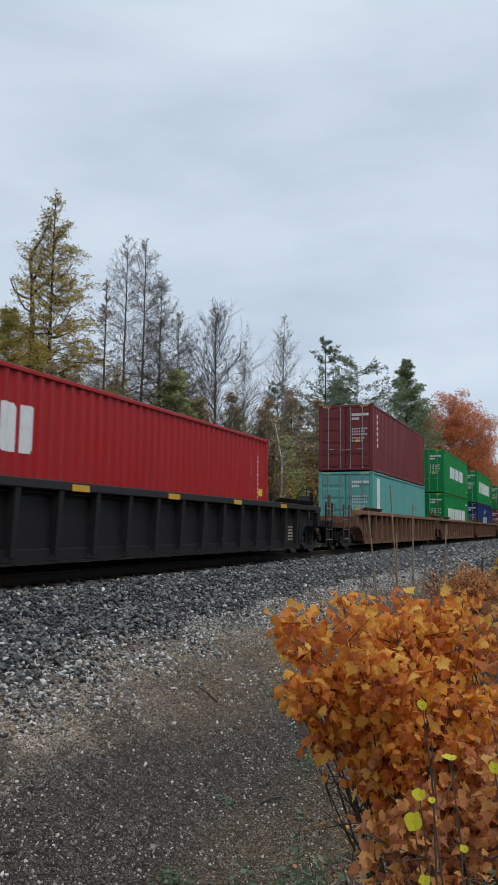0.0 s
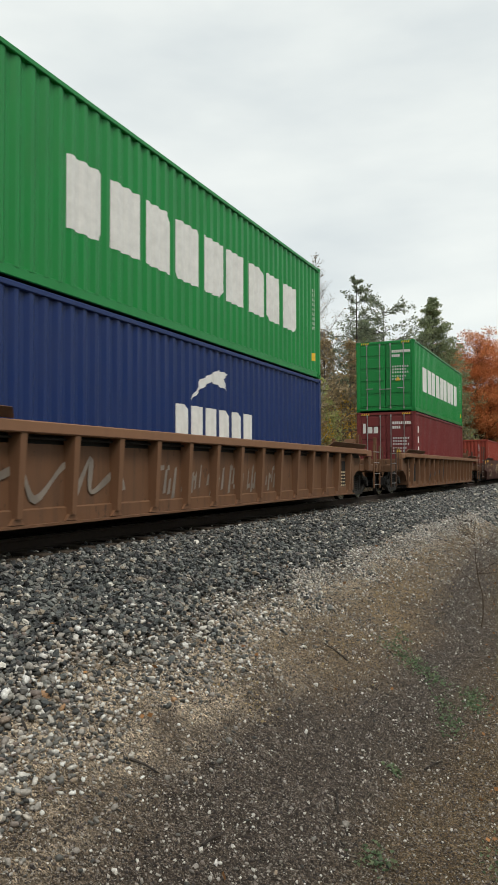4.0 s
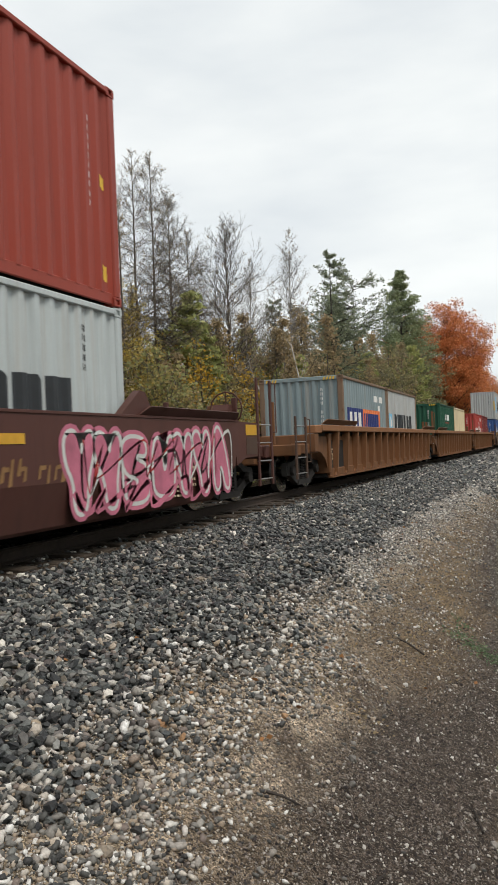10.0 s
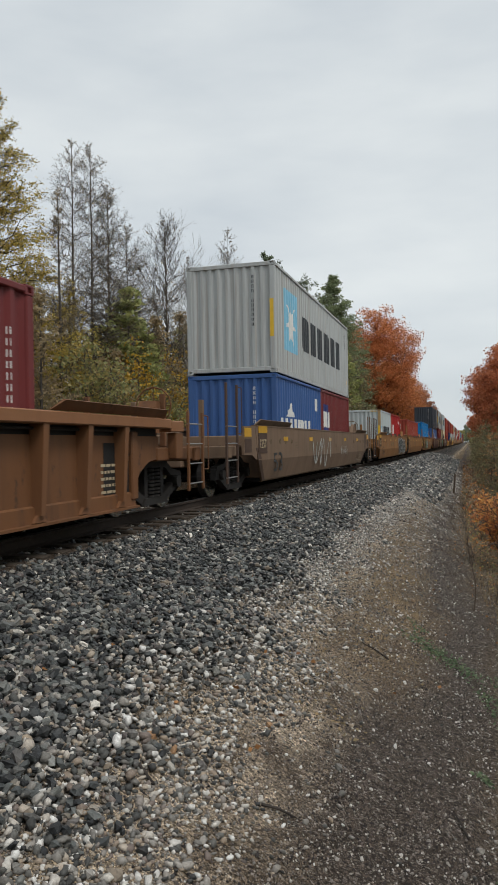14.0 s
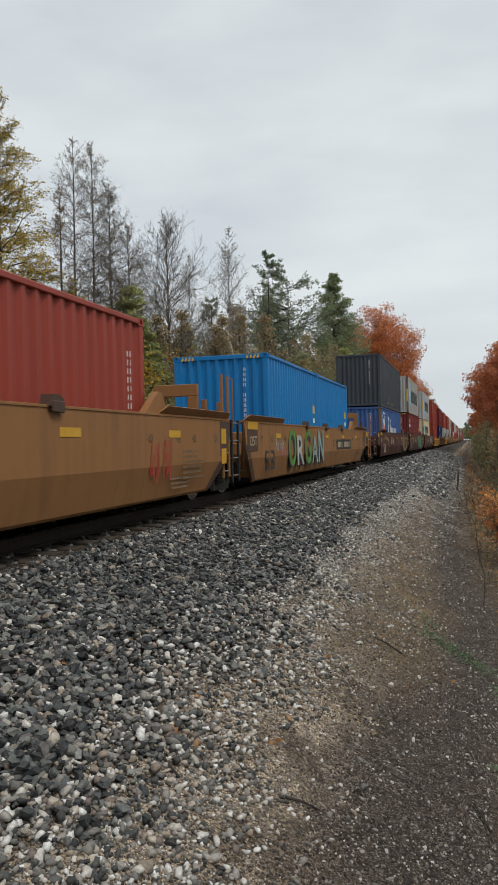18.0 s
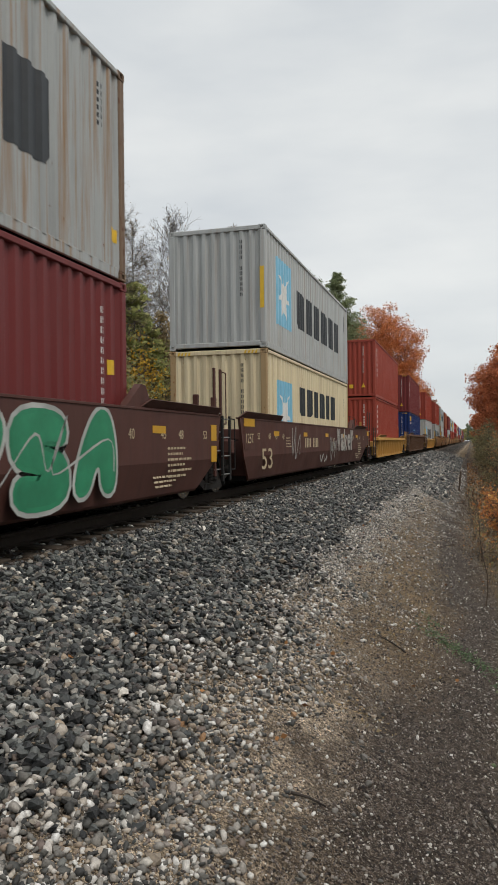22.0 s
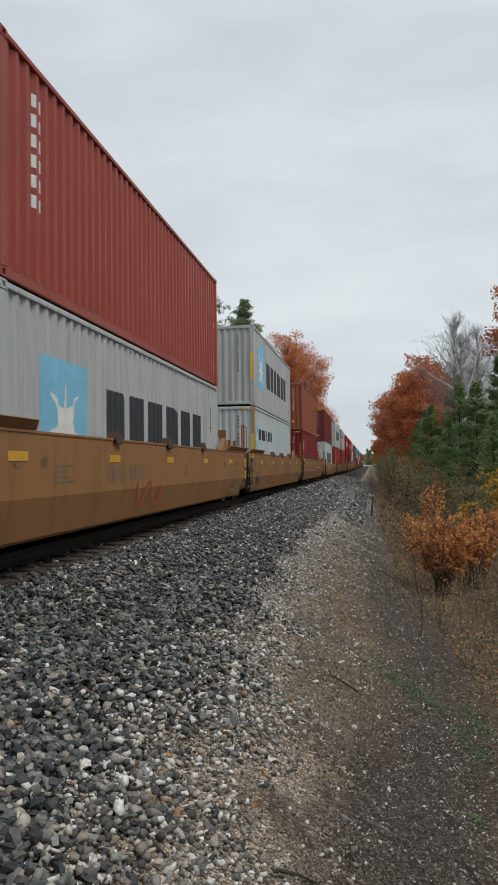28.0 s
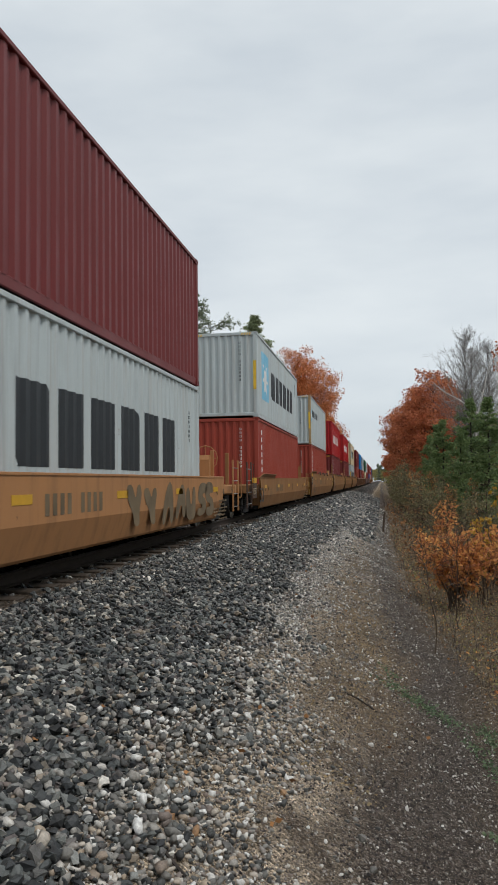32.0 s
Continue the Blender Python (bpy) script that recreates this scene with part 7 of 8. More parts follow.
def rounded(seed, H, z0, R, clumps, per, size, clump_r, r, egg=0.25, lean=0.0, inner=0.35):
    """A trunk with limbs out to many uneven clumps of leaves that fill a lumpy crown."""
    rng = np.random.default_rng(seed)
    n = 10
    axis = np.cumsum(np.concatenate([[[0, 0, 0]], np.stack([rng.normal(lean, 0.03, n) * H / n, rng.normal(0, 0.03, n) * H / n, np.full(n, 0.88 * H / n)], 1)]), 0)
    tr = r * (1 - 0.9 * np.arange(n + 1) / n)
    wood = [tube_rows(axis[:-1], axis[1:], tr[:-1], tr[1:], 7)]
    u = unit(rng.normal(0, 1, (clumps, 3)))
    q = rng.uniform(inner ** 2, 1, clumps) ** 0.5
    bump = 1 + 0.16 * np.sin(3.1 * u[:, 0] + 5 * u[:, 2] + seed) + 0.13 * np.sin(4.3 * u[:, 1] - 3 * u[:, 2] + 2 * seed)
    half = (H - z0) / 2
    zc = z0 + half + u[:, 2] * q * half * np.minimum(bump, 1.0) - 0.25 * clump_r
    wide = R * (1 - egg * u[:, 2] * q)
    ax = np.stack([np.interp(zc, axis[:, 2], axis[:, k]) for k in (0, 1)], 1)
    C = np.concatenate([ax + u[:, :2] * (q * bump * wide)[:, None], zc[:, None]], 1)
    hor = np.linalg.norm(C[:, :2] - ax, axis=1)
    zb = np.clip(zc - 0.75 * hor, 0.55 * z0 + 0.05 * H, 0.85 * H)
    base = np.stack([np.interp(zb, axis[:, 2], axis[:, k]) for k in range(3)], 1)
    pts = [base]
    for t in (0.35, 0.7, 1.0):
        p = base + (C - base) * t + rng.normal(0, 0.05, (clumps, 3)) * (hor + 0.3)[:, None]
        p[:, 2] -= 0.12 * hor * math.sin(3.14 * t)
        pts.append(p)
    for k, (ra, rb) in enumerate(((0.26, 0.16), (0.16, 0.09), (0.09, 0.03))):
        scale = np.maximum(0.012, r * (0.4 + 0.4 * rng.uniform(0, 1, clumps)))
        wood.append(tube_rows(pts[k], pts[k + 1], scale * ra, scale * rb, 4))
    kk = np.repeat(np.arange(clumps), 3)
    wood.append(tube_rows(pts[3][kk] * 0.7 + pts[2][kk] * 0.3, C[kk] + rng.normal(0, clump_r * 0.9, (len(kk), 3)), np.full(len(kk), 0.014), np.full(len(kk), 0.005), 3))
    k = rng.integers(0, clumps, clumps * per)
    at = C[k] + np.clip(rng.normal(0, clump_r, (len(k), 3)), -1.5 * clump_r, 1.5 * clump_r) * np.array([1, 1, 0.6])
    return join(*wood), leaf_quads(at, size, rng, 0.2, 1.4)


def stand(ob, places):
    """Puts a plant at its first place, and copies of it at the others: rows of x, y, size, turn."""
    made = []
    for k, (x, y, s, turn) in enumerate(places):
        m = pose(x, y, float(ground_z(x, y)) - 0.08, 0, 0, turn) @ Matrix.Scale(s, 4)
        if k == 0:
            ob.matrix_basis = m
            made.append(ob)
        else:
            c = copy_thing(ob, Matrix())
            c.matrix_basis = m
            made.append(c)
    return made


G_L = "trees behind the train"
G_R = "trees on the near side of the railway"


def grow(name, label, wood_mat, leaf_mat, grown, group, places):
    return stand(plant(name, label, "sapling" if "sapling" in name else "tree", grown[0], M[wood_mat], grown[1], M[leaf_mat] if leaf_mat else None, group), places)


# tall trees across the track
grow("larch_tree", "tall larch with sparse yellow autumn needles", "bark_dark", "larch",
     plume(1, 18.0, 0.19, 0.2, 4.1, 230, 16, 3, (-0.05, 0.85), 0.06, 60000, 0.052, 0.08, 0.97, 0.8, 0.03, 0.005, tuft=0.05, stout=0.011, wild=0.24), G_L,
     [(-13.06, 27.6, 1.0, 0), (-12.2, 32.0, 0.6, 30)])
grow("yellow_larch_tree", "larch thick with yellow-green needles", "bark_dark", "larch_green",
     plume(2, 12.6, 0.12, 0.15, 3.3, 160, 16, 3, (0.0, 0.6), 0.08, 46000, 0.054, 0.1, 0.3, 0.8, 0.06, 0.005, tuft=0.05, stout=0.011, wild=0.22), G_L,
     [(-15.8, 28.0, 1.0, 0), (-16.4, 21.5, 0.95, 60), (-14.2, 30.3, 0.78, 200), (-19.0, 34.0, 1.0, 10)])


def dead_tree():
    rng = random.Random(4)
    segs = []

    def arm(a, pts, r):
        for k in range(len(pts)):
            b = pts[k]
            segs.append((a, b, r * (1 - 0.75 * k / len(pts)), r * (1 - 0.75 * (k + 1) / len(pts))))
            for _ in range(2):
                e = tuple(p + rng.gauss(0, 0.35) for p in b[:2]) + (b[2] + rng.uniform(0.1, 0.5),)
                if k:
                    segs.append((b, e, 0.022, 0.008))
            a = b
    arm((0, 0, 0), [(0.05, 0, 5), (0.1, 0, 9), (0.15, 0.1, 12.5), (0.0, 0.1, 15.0), (-0.22, 0.1, 16.1)], 0.24)
    arm((-0.22, 0.1, 16.1), [(0.1, 0.1, 16.7), (0.55, 0.1, 17.2), (0.9, 0.1, 17.9)], 0.1)
    arm((-0.22, 0.1, 16.1), [(-0.5, 0.1, 16.2), (-0.75, 0, 16.35)], 0.06)
    arm((0.0, 0.1, 14.8), [(0.35, 0.1, 15.4), (0.6, 0.1, 16.0), (1.1, 0.1, 16.2)], 0.09)
    arm((0.1, 0.1, 13.9), [(-0.5, 0.1, 14.1), (-1.1, 0.1, 14.5), (-1.35, 0, 15.1)], 0.08)
    arm((0.1, 0.1, 13.2), [(-0.4, 0.1, 13.5), (-0.9, 0.1, 14.2), (-1.0, 0, 14.8)], 0.06)
    arm((0.1, 0.1, 14.2), [(0.6, 0.1, 14.6), (1.2, 0.1, 14.9), (1.7, 0.2, 15.5)], 0.07)
    return tubes(segs, 6)


stand(plant("dead_tree", "dead grey tree with a few crooked limbs", "tree", dead_tree(), M["bark_dark"], group=G_L), [(-16.9, 30.7, 1.0, 0)])
for k, (x, y, h, w) in enumerate(((-10.9, 29.0, 14.0, 1.3), (-12.9, 33.6, 18.0, 3.3), (-12.55, 35.0, 18.2, 3.5), (-12.3, 36.6, 16.6, 4.0), (-12.0, 38.0, 14.6, 3.8))):
    grow("bare_larch_tree", "tall thin larch, nearly bare of needles", "bark_grey", "brown_brush",
         plume(10 + k, h, 0.135, 0.26, 1.1 * w, 150, 20, 4, (0.15, 0.95), 0.0, 4500, 0.03, 0.06, 0.3, 0.75, 0.05, 0.004, stout=0.009, wild=0.24), G_L, [(x, y, 1.0, 40 * k)])
UPSWEPT = dict(rise=(0.55, 1.15), sag=-0.12, power=0.75, tip=0.06, fine=0.005, base_taper=3.0, stout=0.011, wild=0.2)
grow("bare_tree", "bare grey-brown tree with a dense fan of fine twigs", "bark_grey", "brown_brush", plume(20, 15.4, 0.12, 0.26, 5.6, 130, 20, 3, needles=500, needle=0.06, **UPSWEPT), G_L,
     [(-10.5, 40.0, 1.0, 0), (-15, 60, 0.9, 70), (-19, 52, 0.9, 200)])
grow("birch_tree", "slender pale birch, almost leafless", "bark_birch_grey", "brown_brush", plume(22, 17.8, 0.1, 0.4, 3.3, 110, 16, 3, needles=300, needle=0.07, **UPSWEPT), G_L,
     [(-10.6, 52, 1.02, 0), (-13.2, 50.5, 0.9, 50)])
# a white-stemmed clump under the birch
segs = []
for k, (dx, top) in enumerate(((0.9, 6.8), (0.45, 7.6), (0.1, 7.0), (-0.6, 8.0))):
    limb(segs, random.Random(80 + k), Vector((0, 0.2 * k, 0)), Vector((dx * 0.16, 0, 1)), top, 0.1, 0, [(7, 1, 0.4, 0.22, 0.02), (3, 1, 0.4, 0.5, 0.05), (2, 0, 0, 0, 0)])
stand(plant("birch_clump", "clump of white birch stems in the brush", "tree", tubes([s[:4] for s in segs], 6), M["bark_birch"], group=G_L), [(-7.6, 41.0, 1.3, 0)])
PINE = dict(tuft=0.5, tiers=13, twig_share=0.3, fine=0.01)
grow("white_pine_tree", "tall open white pine with tiered boughs", "bark_dark", "pine_grey",
     plume(30, 17.6, 0.2, 0.32, 3.1, 62, 16, 2, (0.1, 0.5), -0.12, 9000, 0.08, 0.09, 0.0, 0.6, 0.15, **PINE), G_L, [(-9.5, 58.6, 1.0, 0), (-20, 75, 1.0, 90), (-19, 130, 0.85, 10)])
grow("wind_shaped_pine_tree", "pine with flat windswept tiers of needles", "bark_dark", "pine_grey",
     plume(31, 23.2, 0.26, 0.5, 5.0, 46, 20, 2, (0.05, 0.2), -0.18, 9000, 0.12, 0.14, 0.0, 0.45, 0.35, tuft=0.6, tiers=9, twig_share=0.3, fine=0.014), G_L, [(-15.3, 90.5, 0.975, 0)])
grow("pine_tree", "dense dark green pine with a pointed top", "bark_dark", "pine",
     plume(32, 26.6, 0.32, 0.2, 7.4, 210, 20, 2, (-0.02, 0.6), -0.06, 44000, 0.15, 0.2, 0.0, 0.85, 0.03, wild=0.16, tuft=0.6, hidden=True, tiers=17, twig_share=0.3, fine=0.012), G_L, [(-12.6, 108, 1.0, 0), (-19, 96, 0.82, 120), (-17, 150, 0.9, 20), (-14, 190, 0.85, 80)])
grow("red_maple_tree", "large maple in deep orange-red autumn leaf", "bark_dark", "maple", rounded(40, 24.0, 4.0, 7.3, 520, 120, 0.165, 0.72, 0.32), G_L,
     [(-7.6, 119, 1.0, 0), (-9.5, 165, 0.85, 60)])
grow("small_maple_tree", "maple in dull red leaf behind the pines", "bark_dark", "maple_dull", rounded(41, 20.0, 4.0, 4.2, 130, 55, 0.32, 0.6, 0.28), G_L,
     [(-13.0, 114, 1.05, 140), (-8.6, 245, 0.95, 200), (-9, 330, 1.0, 20)])
# middle storey and brush across the track
BR = []
for seed, mat, lab, grown in (
        (50, "brush", "young tree in olive and ochre leaf", rounded(50, 6.6, 0.6, 1.7, 95, 26, 0.10, 0.24, 0.09, 0.1)),
        (51, "brown_brush", "half-bare young tree with brown leaves", plume(51, 7.2, 0.08, 0.12, 2.1, 44, 12, 2, needles=2200, needle=0.07, spread=0.12, **UPSWEPT)),
        (52, "yellow_brush", "young tree in yellow autumn leaf", rounded(52, 6.4, 0.8, 1.4, 80, 24, 0.09, 0.22, 0.08, 0.2)),
        (53, "young_pine", "young pine with soft yellow-green needles", plume(53, 7.0, 0.1, 0.05, 1.9, 70, 16, 2, (0.1, 0.6), 0.0, 3600, 0.10, 0.1, 0.0, 0.7, 0.1, tuft=0.5, tiers=12, hidden=True)),
        (54, "brush_grey", "bushy young tree in dull green-brown leaf", rounded(54, 6.8, 0.4, 1.8, 110, 24, 0.10, 0.26, 0.09, 0.0))):
    BR.append(plant("sapling", lab, "sapling", grown[0], M["bark_grey"], grown[1], M[mat], "brush behind the train"))
rng_b = random.Random(9)
rows = [[], [], [], [], []]
for k in range(135):
    y = 12 + 130 * (k / 135) ** 1.15 + rng_b.uniform(-2, 2)
    x = -8.4 - rng_b.random() ** 1.3 * 14
    near = y < 34
    rows[rng_b.choice((1, 1, 1, 0, 2) if near else (0, 0, 1, 1, 1, 4, 4, 3, 2))].append((x, y, rng_b.uniform(0.75, 1.2) * (0.85 + 0.95 * min(1, max(0, y - 12) / 75)), rng_b.uniform(0, 360)))
rows[2] += [(-10.4, 38.5, 1.5, 70), (-12.4, 37.0, 1.55, 140), (-9.4, 43.0, 1.2, 20), (-11.2, 40.5, 1.15, 10), (-10.6, 36.5, 0.9, 80), (-13.5, 30.5, 1.0, 200), (-8.9, 53.0, 1.3, 30)]
rows[1] += [(-9.6, 51.0, 1.6, 30), (-10.8, 53.5, 1.75, 90), (-11.5, 44.5, 1.5, 300), (-9.2, 46.0, 1.3, 10)]
rows[2] += [(-8.1, 43.6, 1.05, 15)]
rows[1] += [(-7.7, 42.6, 1.05, 44)]
rows[3] += [(-11.05, 36.0, 1.5, 0), (-9.3, 44.0, 1.15, 50), (-9.0, 48.0, 1.2, 9)]
for b, r in zip(BR, rows):
    stand(b, r)
# trees on the near side
grow("red_oak_tree", "tall oak in dark red autumn leaf", "bark_dark", "oak", rounded(60, 17.5, 2.5, 5.0, 260, 70, 0.19, 0.55, 0.3, 0.3), G_R,
     [(11.6, 96, 1.0, 0), (10.9, 80, 0.8, 130), (10.8, 112, 0.95, 60), (10.8, 135, 1.0, 210)])
grow("oak_tree", "oak in rust-red autumn leaf", "bark_dark", "oak", rounded(64, 17.0, 2.0, 4.6, 120, 40, 0.36, 0.6, 0.28, 0.3), G_R,
     [(10.5, 175, 1.0, 20), (10.3, 230, 1.0, 99), (11.5, 320, 1.1, 10)])
grow("tall_oak_tree", "tall oak with orange-red leaves high on its limbs", "bark_grey", "oak", rounded(65, 14.2, 8.0, 2.3, 130, 70, 0.12, 0.3, 0.18, 0.1), G_R, [(14.3, 46, 1.0, 250)])
grow("spruce_tree", "dense dark green spruce down to the ground", "bark_dark", "spruce",
     plume(61, 8.6, 0.13, 0.03, 2.1, 150, 16, 3, (-0.05, 0.6), 0.1, 11000, 0.085, 0.07, 0.0, 0.8, 0.06, 0.006, tuft=0.15, hidden=True), G_R,
     [(11.0, 42.5, 0.85, 0), (9.4, 52.5, 0.8, 40), (9.9, 46.5, 0.66, 80), (10.3, 32.5, 0.56, 120), (12.3, 38, 0.95, 160), (11.5, 55, 1.0, 200), (9.6, 61, 0.85, 240), (13.2, 48, 1.1, 280), (11.6, 28.5, 0.62, 320), (13.5, 33, 0.9, 20),
      (9.6, 70, 0.8, 60), (12.5, 65, 1.2, 33), (10.8, 88, 1.0, 10), (15.0, 40, 1.1, 77), (13.8, 27, 0.8, 140), (9.3, 100, 0.8, 0), (9.5, 130, 1.1, 9), (16, 36, 1.2, 44), (15.2, 30, 1.0, 99), (14.4, 22, 0.9, 10)])
grow("bare_birch_tree", "bare birch with pale bark and fine grey twigs", "bark_birch_grey", None, plume(62, 14.4, 0.13, 0.35, 5.0, 120, 16, 3, **UPSWEPT), G_R,
     [(12.0, 61, 1.0, 0), (13.9, 63, 0.95, 100), (15.5, 58, 0.9, 190), (13.0, 66, 0.95, 60), (16.5, 52, 0.9, 250), (14.8, 49, 0.8, 20)])
segs = []
limb(segs, random.Random(63), Vector((0, 0, 0)), Vector((0.02, 0, 1)), 13.0, 0.14, 0, [(8, 2, 0.45, 0.25, 0.03), (4, 1, 0.5, 0.4, 0.05), (3, 0, 0, 0, 0)])
limb(segs, random.Random(64), Vector((0, 0, 7.4)), Vector((-0.65, 0, 0.75)), 4.8, 0.10, 0, [(7, 2, 0.5, 0.4, 0.0), (4, 1, 0.5, 0.4, 0.0), (2, 0, 0, 0, 0)])
stand(plant("white_birch_tree", "white-barked birch with a long leaning limb", "tree", tubes([s[:4] for s in segs], 6), M["bark_birch"], group=G_R), [(12.7, 57.5, 1.0, 0)])
UB = [plant("understory_sapling", lab, "sapling", grown[0], M["twig"], grown[1], M[mat], "young trees at the wood's edge") for lab, mat, grown in (
    ("half-bare young tree with russet leaves", "rust_leaf", plume(66, 4.2, 0.05, 0.1, 1.6, 36, 12, 2, needles=350, needle=0.05, spread=0.08, **UPSWEPT)),
    ("bushy young tree in dull green-brown leaf", "brush_grey", rounded(67, 4.6, 0.2, 1.4, 90, 22, 0.085, 0.22, 0.06, 0.0)))]
rng_u = random.Random(15)
rows = [[], []]
for k in range(70):
    y = 21 + 110 * (k / 70) ** 1.3
    rows[0 if rng_u.random() < 0.6 else 1].append((7.0 + rng_u.random() ** 1.3 * 5.5, y + rng_u.uniform(-1, 1), rng_u.uniform(0.45, 0.8) * (0.7 + 0.7 * min(1, (y - 21) / 40)), rng_u.uniform(0, 360)))
for b, r in zip(UB, rows):
    stand(b, r)
# far woods on both sides
rng_f = random.Random(12)
grown = rounded(70, 13.0, 1.0, 3.6, 70, 24, 0.5, 0.6, 0.25, 0.1)
FAR = [plant("mixed_tree", "distant tree in brown and ochre leaf", "tree", grown[0], M["bark_grey"], grown[1], M["brush"], "far woods")]
grown = plume(71, 16.0, 0.25, 0.1, 3.4, 60, 8, 1, (0.1, 0.5), 0.0, 1600, 0.5, 0.3, 0.0, 0.75, 0.1, tiers=14, hidden=True)
FAR.append(plant("far_pine_tree", "distant dark green pine", "tree", grown[0], M["bark_dark"], grown[1], M["pine_grey"], "far woods"))
rows = [[], []]
for k in range(66):
    y = 120 + 640 * (k / 66) ** 1.5
    for side in (-1, 1):
        x = side * (9.5 + rng_f.random() * 20) - (0.5 if side < 0 else 0.6)
        if side > 0 and y < 280:
            x += 7.0
        rows[0 if rng_f.random() < 0.6 else 1].append((x, y + rng_f.uniform(-4, 4), rng_f.uniform(0.75, 1.25), rng_f.uniform(0, 360)))
for k, (x, y, s) in enumerate(((-3, 1100, 1.5), (3, 1080, 1.3), (8, 1050, 1.5), (0, 1150, 1.6), (-7, 1060, 1.5), (5, 1120, 1.5))):
    rows[k % 2].append((x, y, s, 60 * k))
# unseen trees added beside and behind the viewer to block low sky light
for k in range(36):
    right = k % 4 != 0
    x = 25.0 + 5.0 * (k % 3) + rng_f.uniform(-1, 1) if right else -12.0 - 4.0 * (k % 3)
    rows[k % 2].append((x, -75 + 2.4 * k + rng_f.uniform(-1, 1), rng_f.uniform(0.8, 1.1), rng_f.uniform(0, 360)))
for b, r in zip(FAR, rows):
    stand(b, r)

# ---- the near bank: shrubs, weeds, litter ----
PALM = [(0.0, -0.5), (0.16, -0.40), (0.40, -0.40), (0.36, -0.22), (0.60, -0.04), (0.50, 0.06), (0.58, 0.24), (0.34, 0.20), (0.28, 0.36), (0.15, 0.33), (0.0, 0.64),
        (-0.15, 0.33), (-0.28, 0.36), (-0.34, 0.20), (-0.58, 0.24), (-0.50, 0.06), (-0.60, -0.04), (-0.36, -0.22), (-0.40, -0.40), (-0.16, -0.40)]


def maple_leaves(points, size, rng, hang=0.35):
    """Five-lobed leaves, each folded along its rib, cupped and twisted in its own way."""
    n, k = len(points), len(PALM) + 1
    base = np.array([(0.0, -0.1)] + PALM)
    nrm = unit(rng.normal(0, 0.8, (n, 3)) + np.array([-0.1, -0.35, 0.6]))
    tipd = rng.normal(0, 0.6, (n, 3)) + np.array([0, 0, -hang * 2])
    tipd = unit(tipd - nrm * (tipd * nrm).sum(1, keepdims=True))
    side = np.cross(nrm, tipd)
    s = size * rng.uniform(0.55, 1.25, (n, 1, 1))
    x, y = base[None, :, 0] * rng.uniform(0.6, 1.05, (n, 1)), base[None, :, 1] * np.ones((n, 1))
    fold, droop, twist = rng.normal(0.35, 0.45, (n, 1)), rng.uniform(-0.2, 1.1, (n, 1)), rng.normal(0, 0.7, (n, 1))
    z = fold * np.abs(x) - droop * (y + 0.4) ** 2 * 0.6 + twist * x * y + rng.normal(0, 0.035, (n, k))
    v = points[:, None] + s * (x[:, :, None] * side[:, None] + y[:, :, None] * tipd[:, None] + z[:, :, None] * nrm[:, None])
    tri = np.array([(0, i, i + 1 if i + 1 < k else 1) for i in range(1, k)])
    return v.reshape(-1, 3), (tri[None] + (np.arange(n) * k)[:, None, None]).reshape(-1, 3)


def shrub(name, label, places, leaf_mat, leaf_n, leaf_size, centre, radii, seed, stems=14, foot=None, within=None, outer=2):
    """Stems that fan out from a foot to points in an ellipsoid, and leaves along them."""
    rng, nrng = random.Random(seed), np.random.default_rng(seed)
    cx, cy, cz = centre
    fx, fy = foot or (cx, cy)
    gz = float(ground_z(fx, fy))
    segs, ends = [], []
    for _ in range(stems):
        u = nrng.normal(0, 1, 3)
        u /= np.linalg.norm(u)
        u = u * nrng.uniform(0.3, 1.0) ** 0.5
        tip = Vector((cx + u[0] * radii[0], cy + u[1] * radii[1], cz + abs(u[2]) * radii[2] if rng.random() < 0.75 else cz + u[2] * radii[2]))
        p = Vector((fx + rng.gauss(0, 0.08), fy + rng.gauss(0, 0.08), gz - 0.03))
        q = p
        for i in range(1, 8):
            t = i / 7
            e = p.lerp(tip, t) + Vector((0, 0, 0.25 * math.sin(3.1 * t) * radii[2])) + Vector((rng.gauss(0, 0.02), rng.gauss(0, 0.02), 0))
            segs.append((tuple(q), tuple(e), 0.011 * (1.1 - 0.8 * t), 0.011 * (1.0 - 0.8 * t), 0))
            if i > outer:
                for _s in range(3):
                    w = e + Vector((rng.gauss(0, 0.11), rng.gauss(0, 0.11), rng.gauss(0.02, 0.08)))
                    segs.append((tuple(e), tuple(w), 0.004, 0.002, 1))
                    ends.append(tuple(w))
            q = e
    ends = np.array(ends)
    pts = ends[nrng.integers(0, len(ends), leaf_n)] + nrng.normal(0, 0.045, (leaf_n, 3))
    if within is not None:
        pts = pts[within(pts)]
    pts = pts[pts[:, 2] > ground_z(pts[:, 0], pts[:, 1]) + 0.03]
    home = thing(name, label, "shrub", "shrubs on the near bank")
    tagged(part("woody_stem", array_mesh("woody_stem", *tubes([s[:4] for s in segs], 4)), M["twig"], home), kind="stuff")
    tagged(part("foliage", array_mesh("foliage", *maple_leaves(pts, leaf_size, nrng), True), leaf_mat, home), kind="stuff")
    return home


def bush_edge(p):
    """The shrub leans out over the path: its lower side slopes back to its foot."""
    return (p[:, 0] > 7.36 + np.clip(0.22 - p[:, 2], 0, 2) * 0.8 + 0.07 * np.sin(9 * p[:, 2]) + 0.05 * np.sin(23 * p[:, 2])) & (p[:, 2] < 0.54 + 0.05 * np.sin(11 * p[:, 0]) - 0.25 * np.clip(7.75 - p[:, 0], 0, 1))


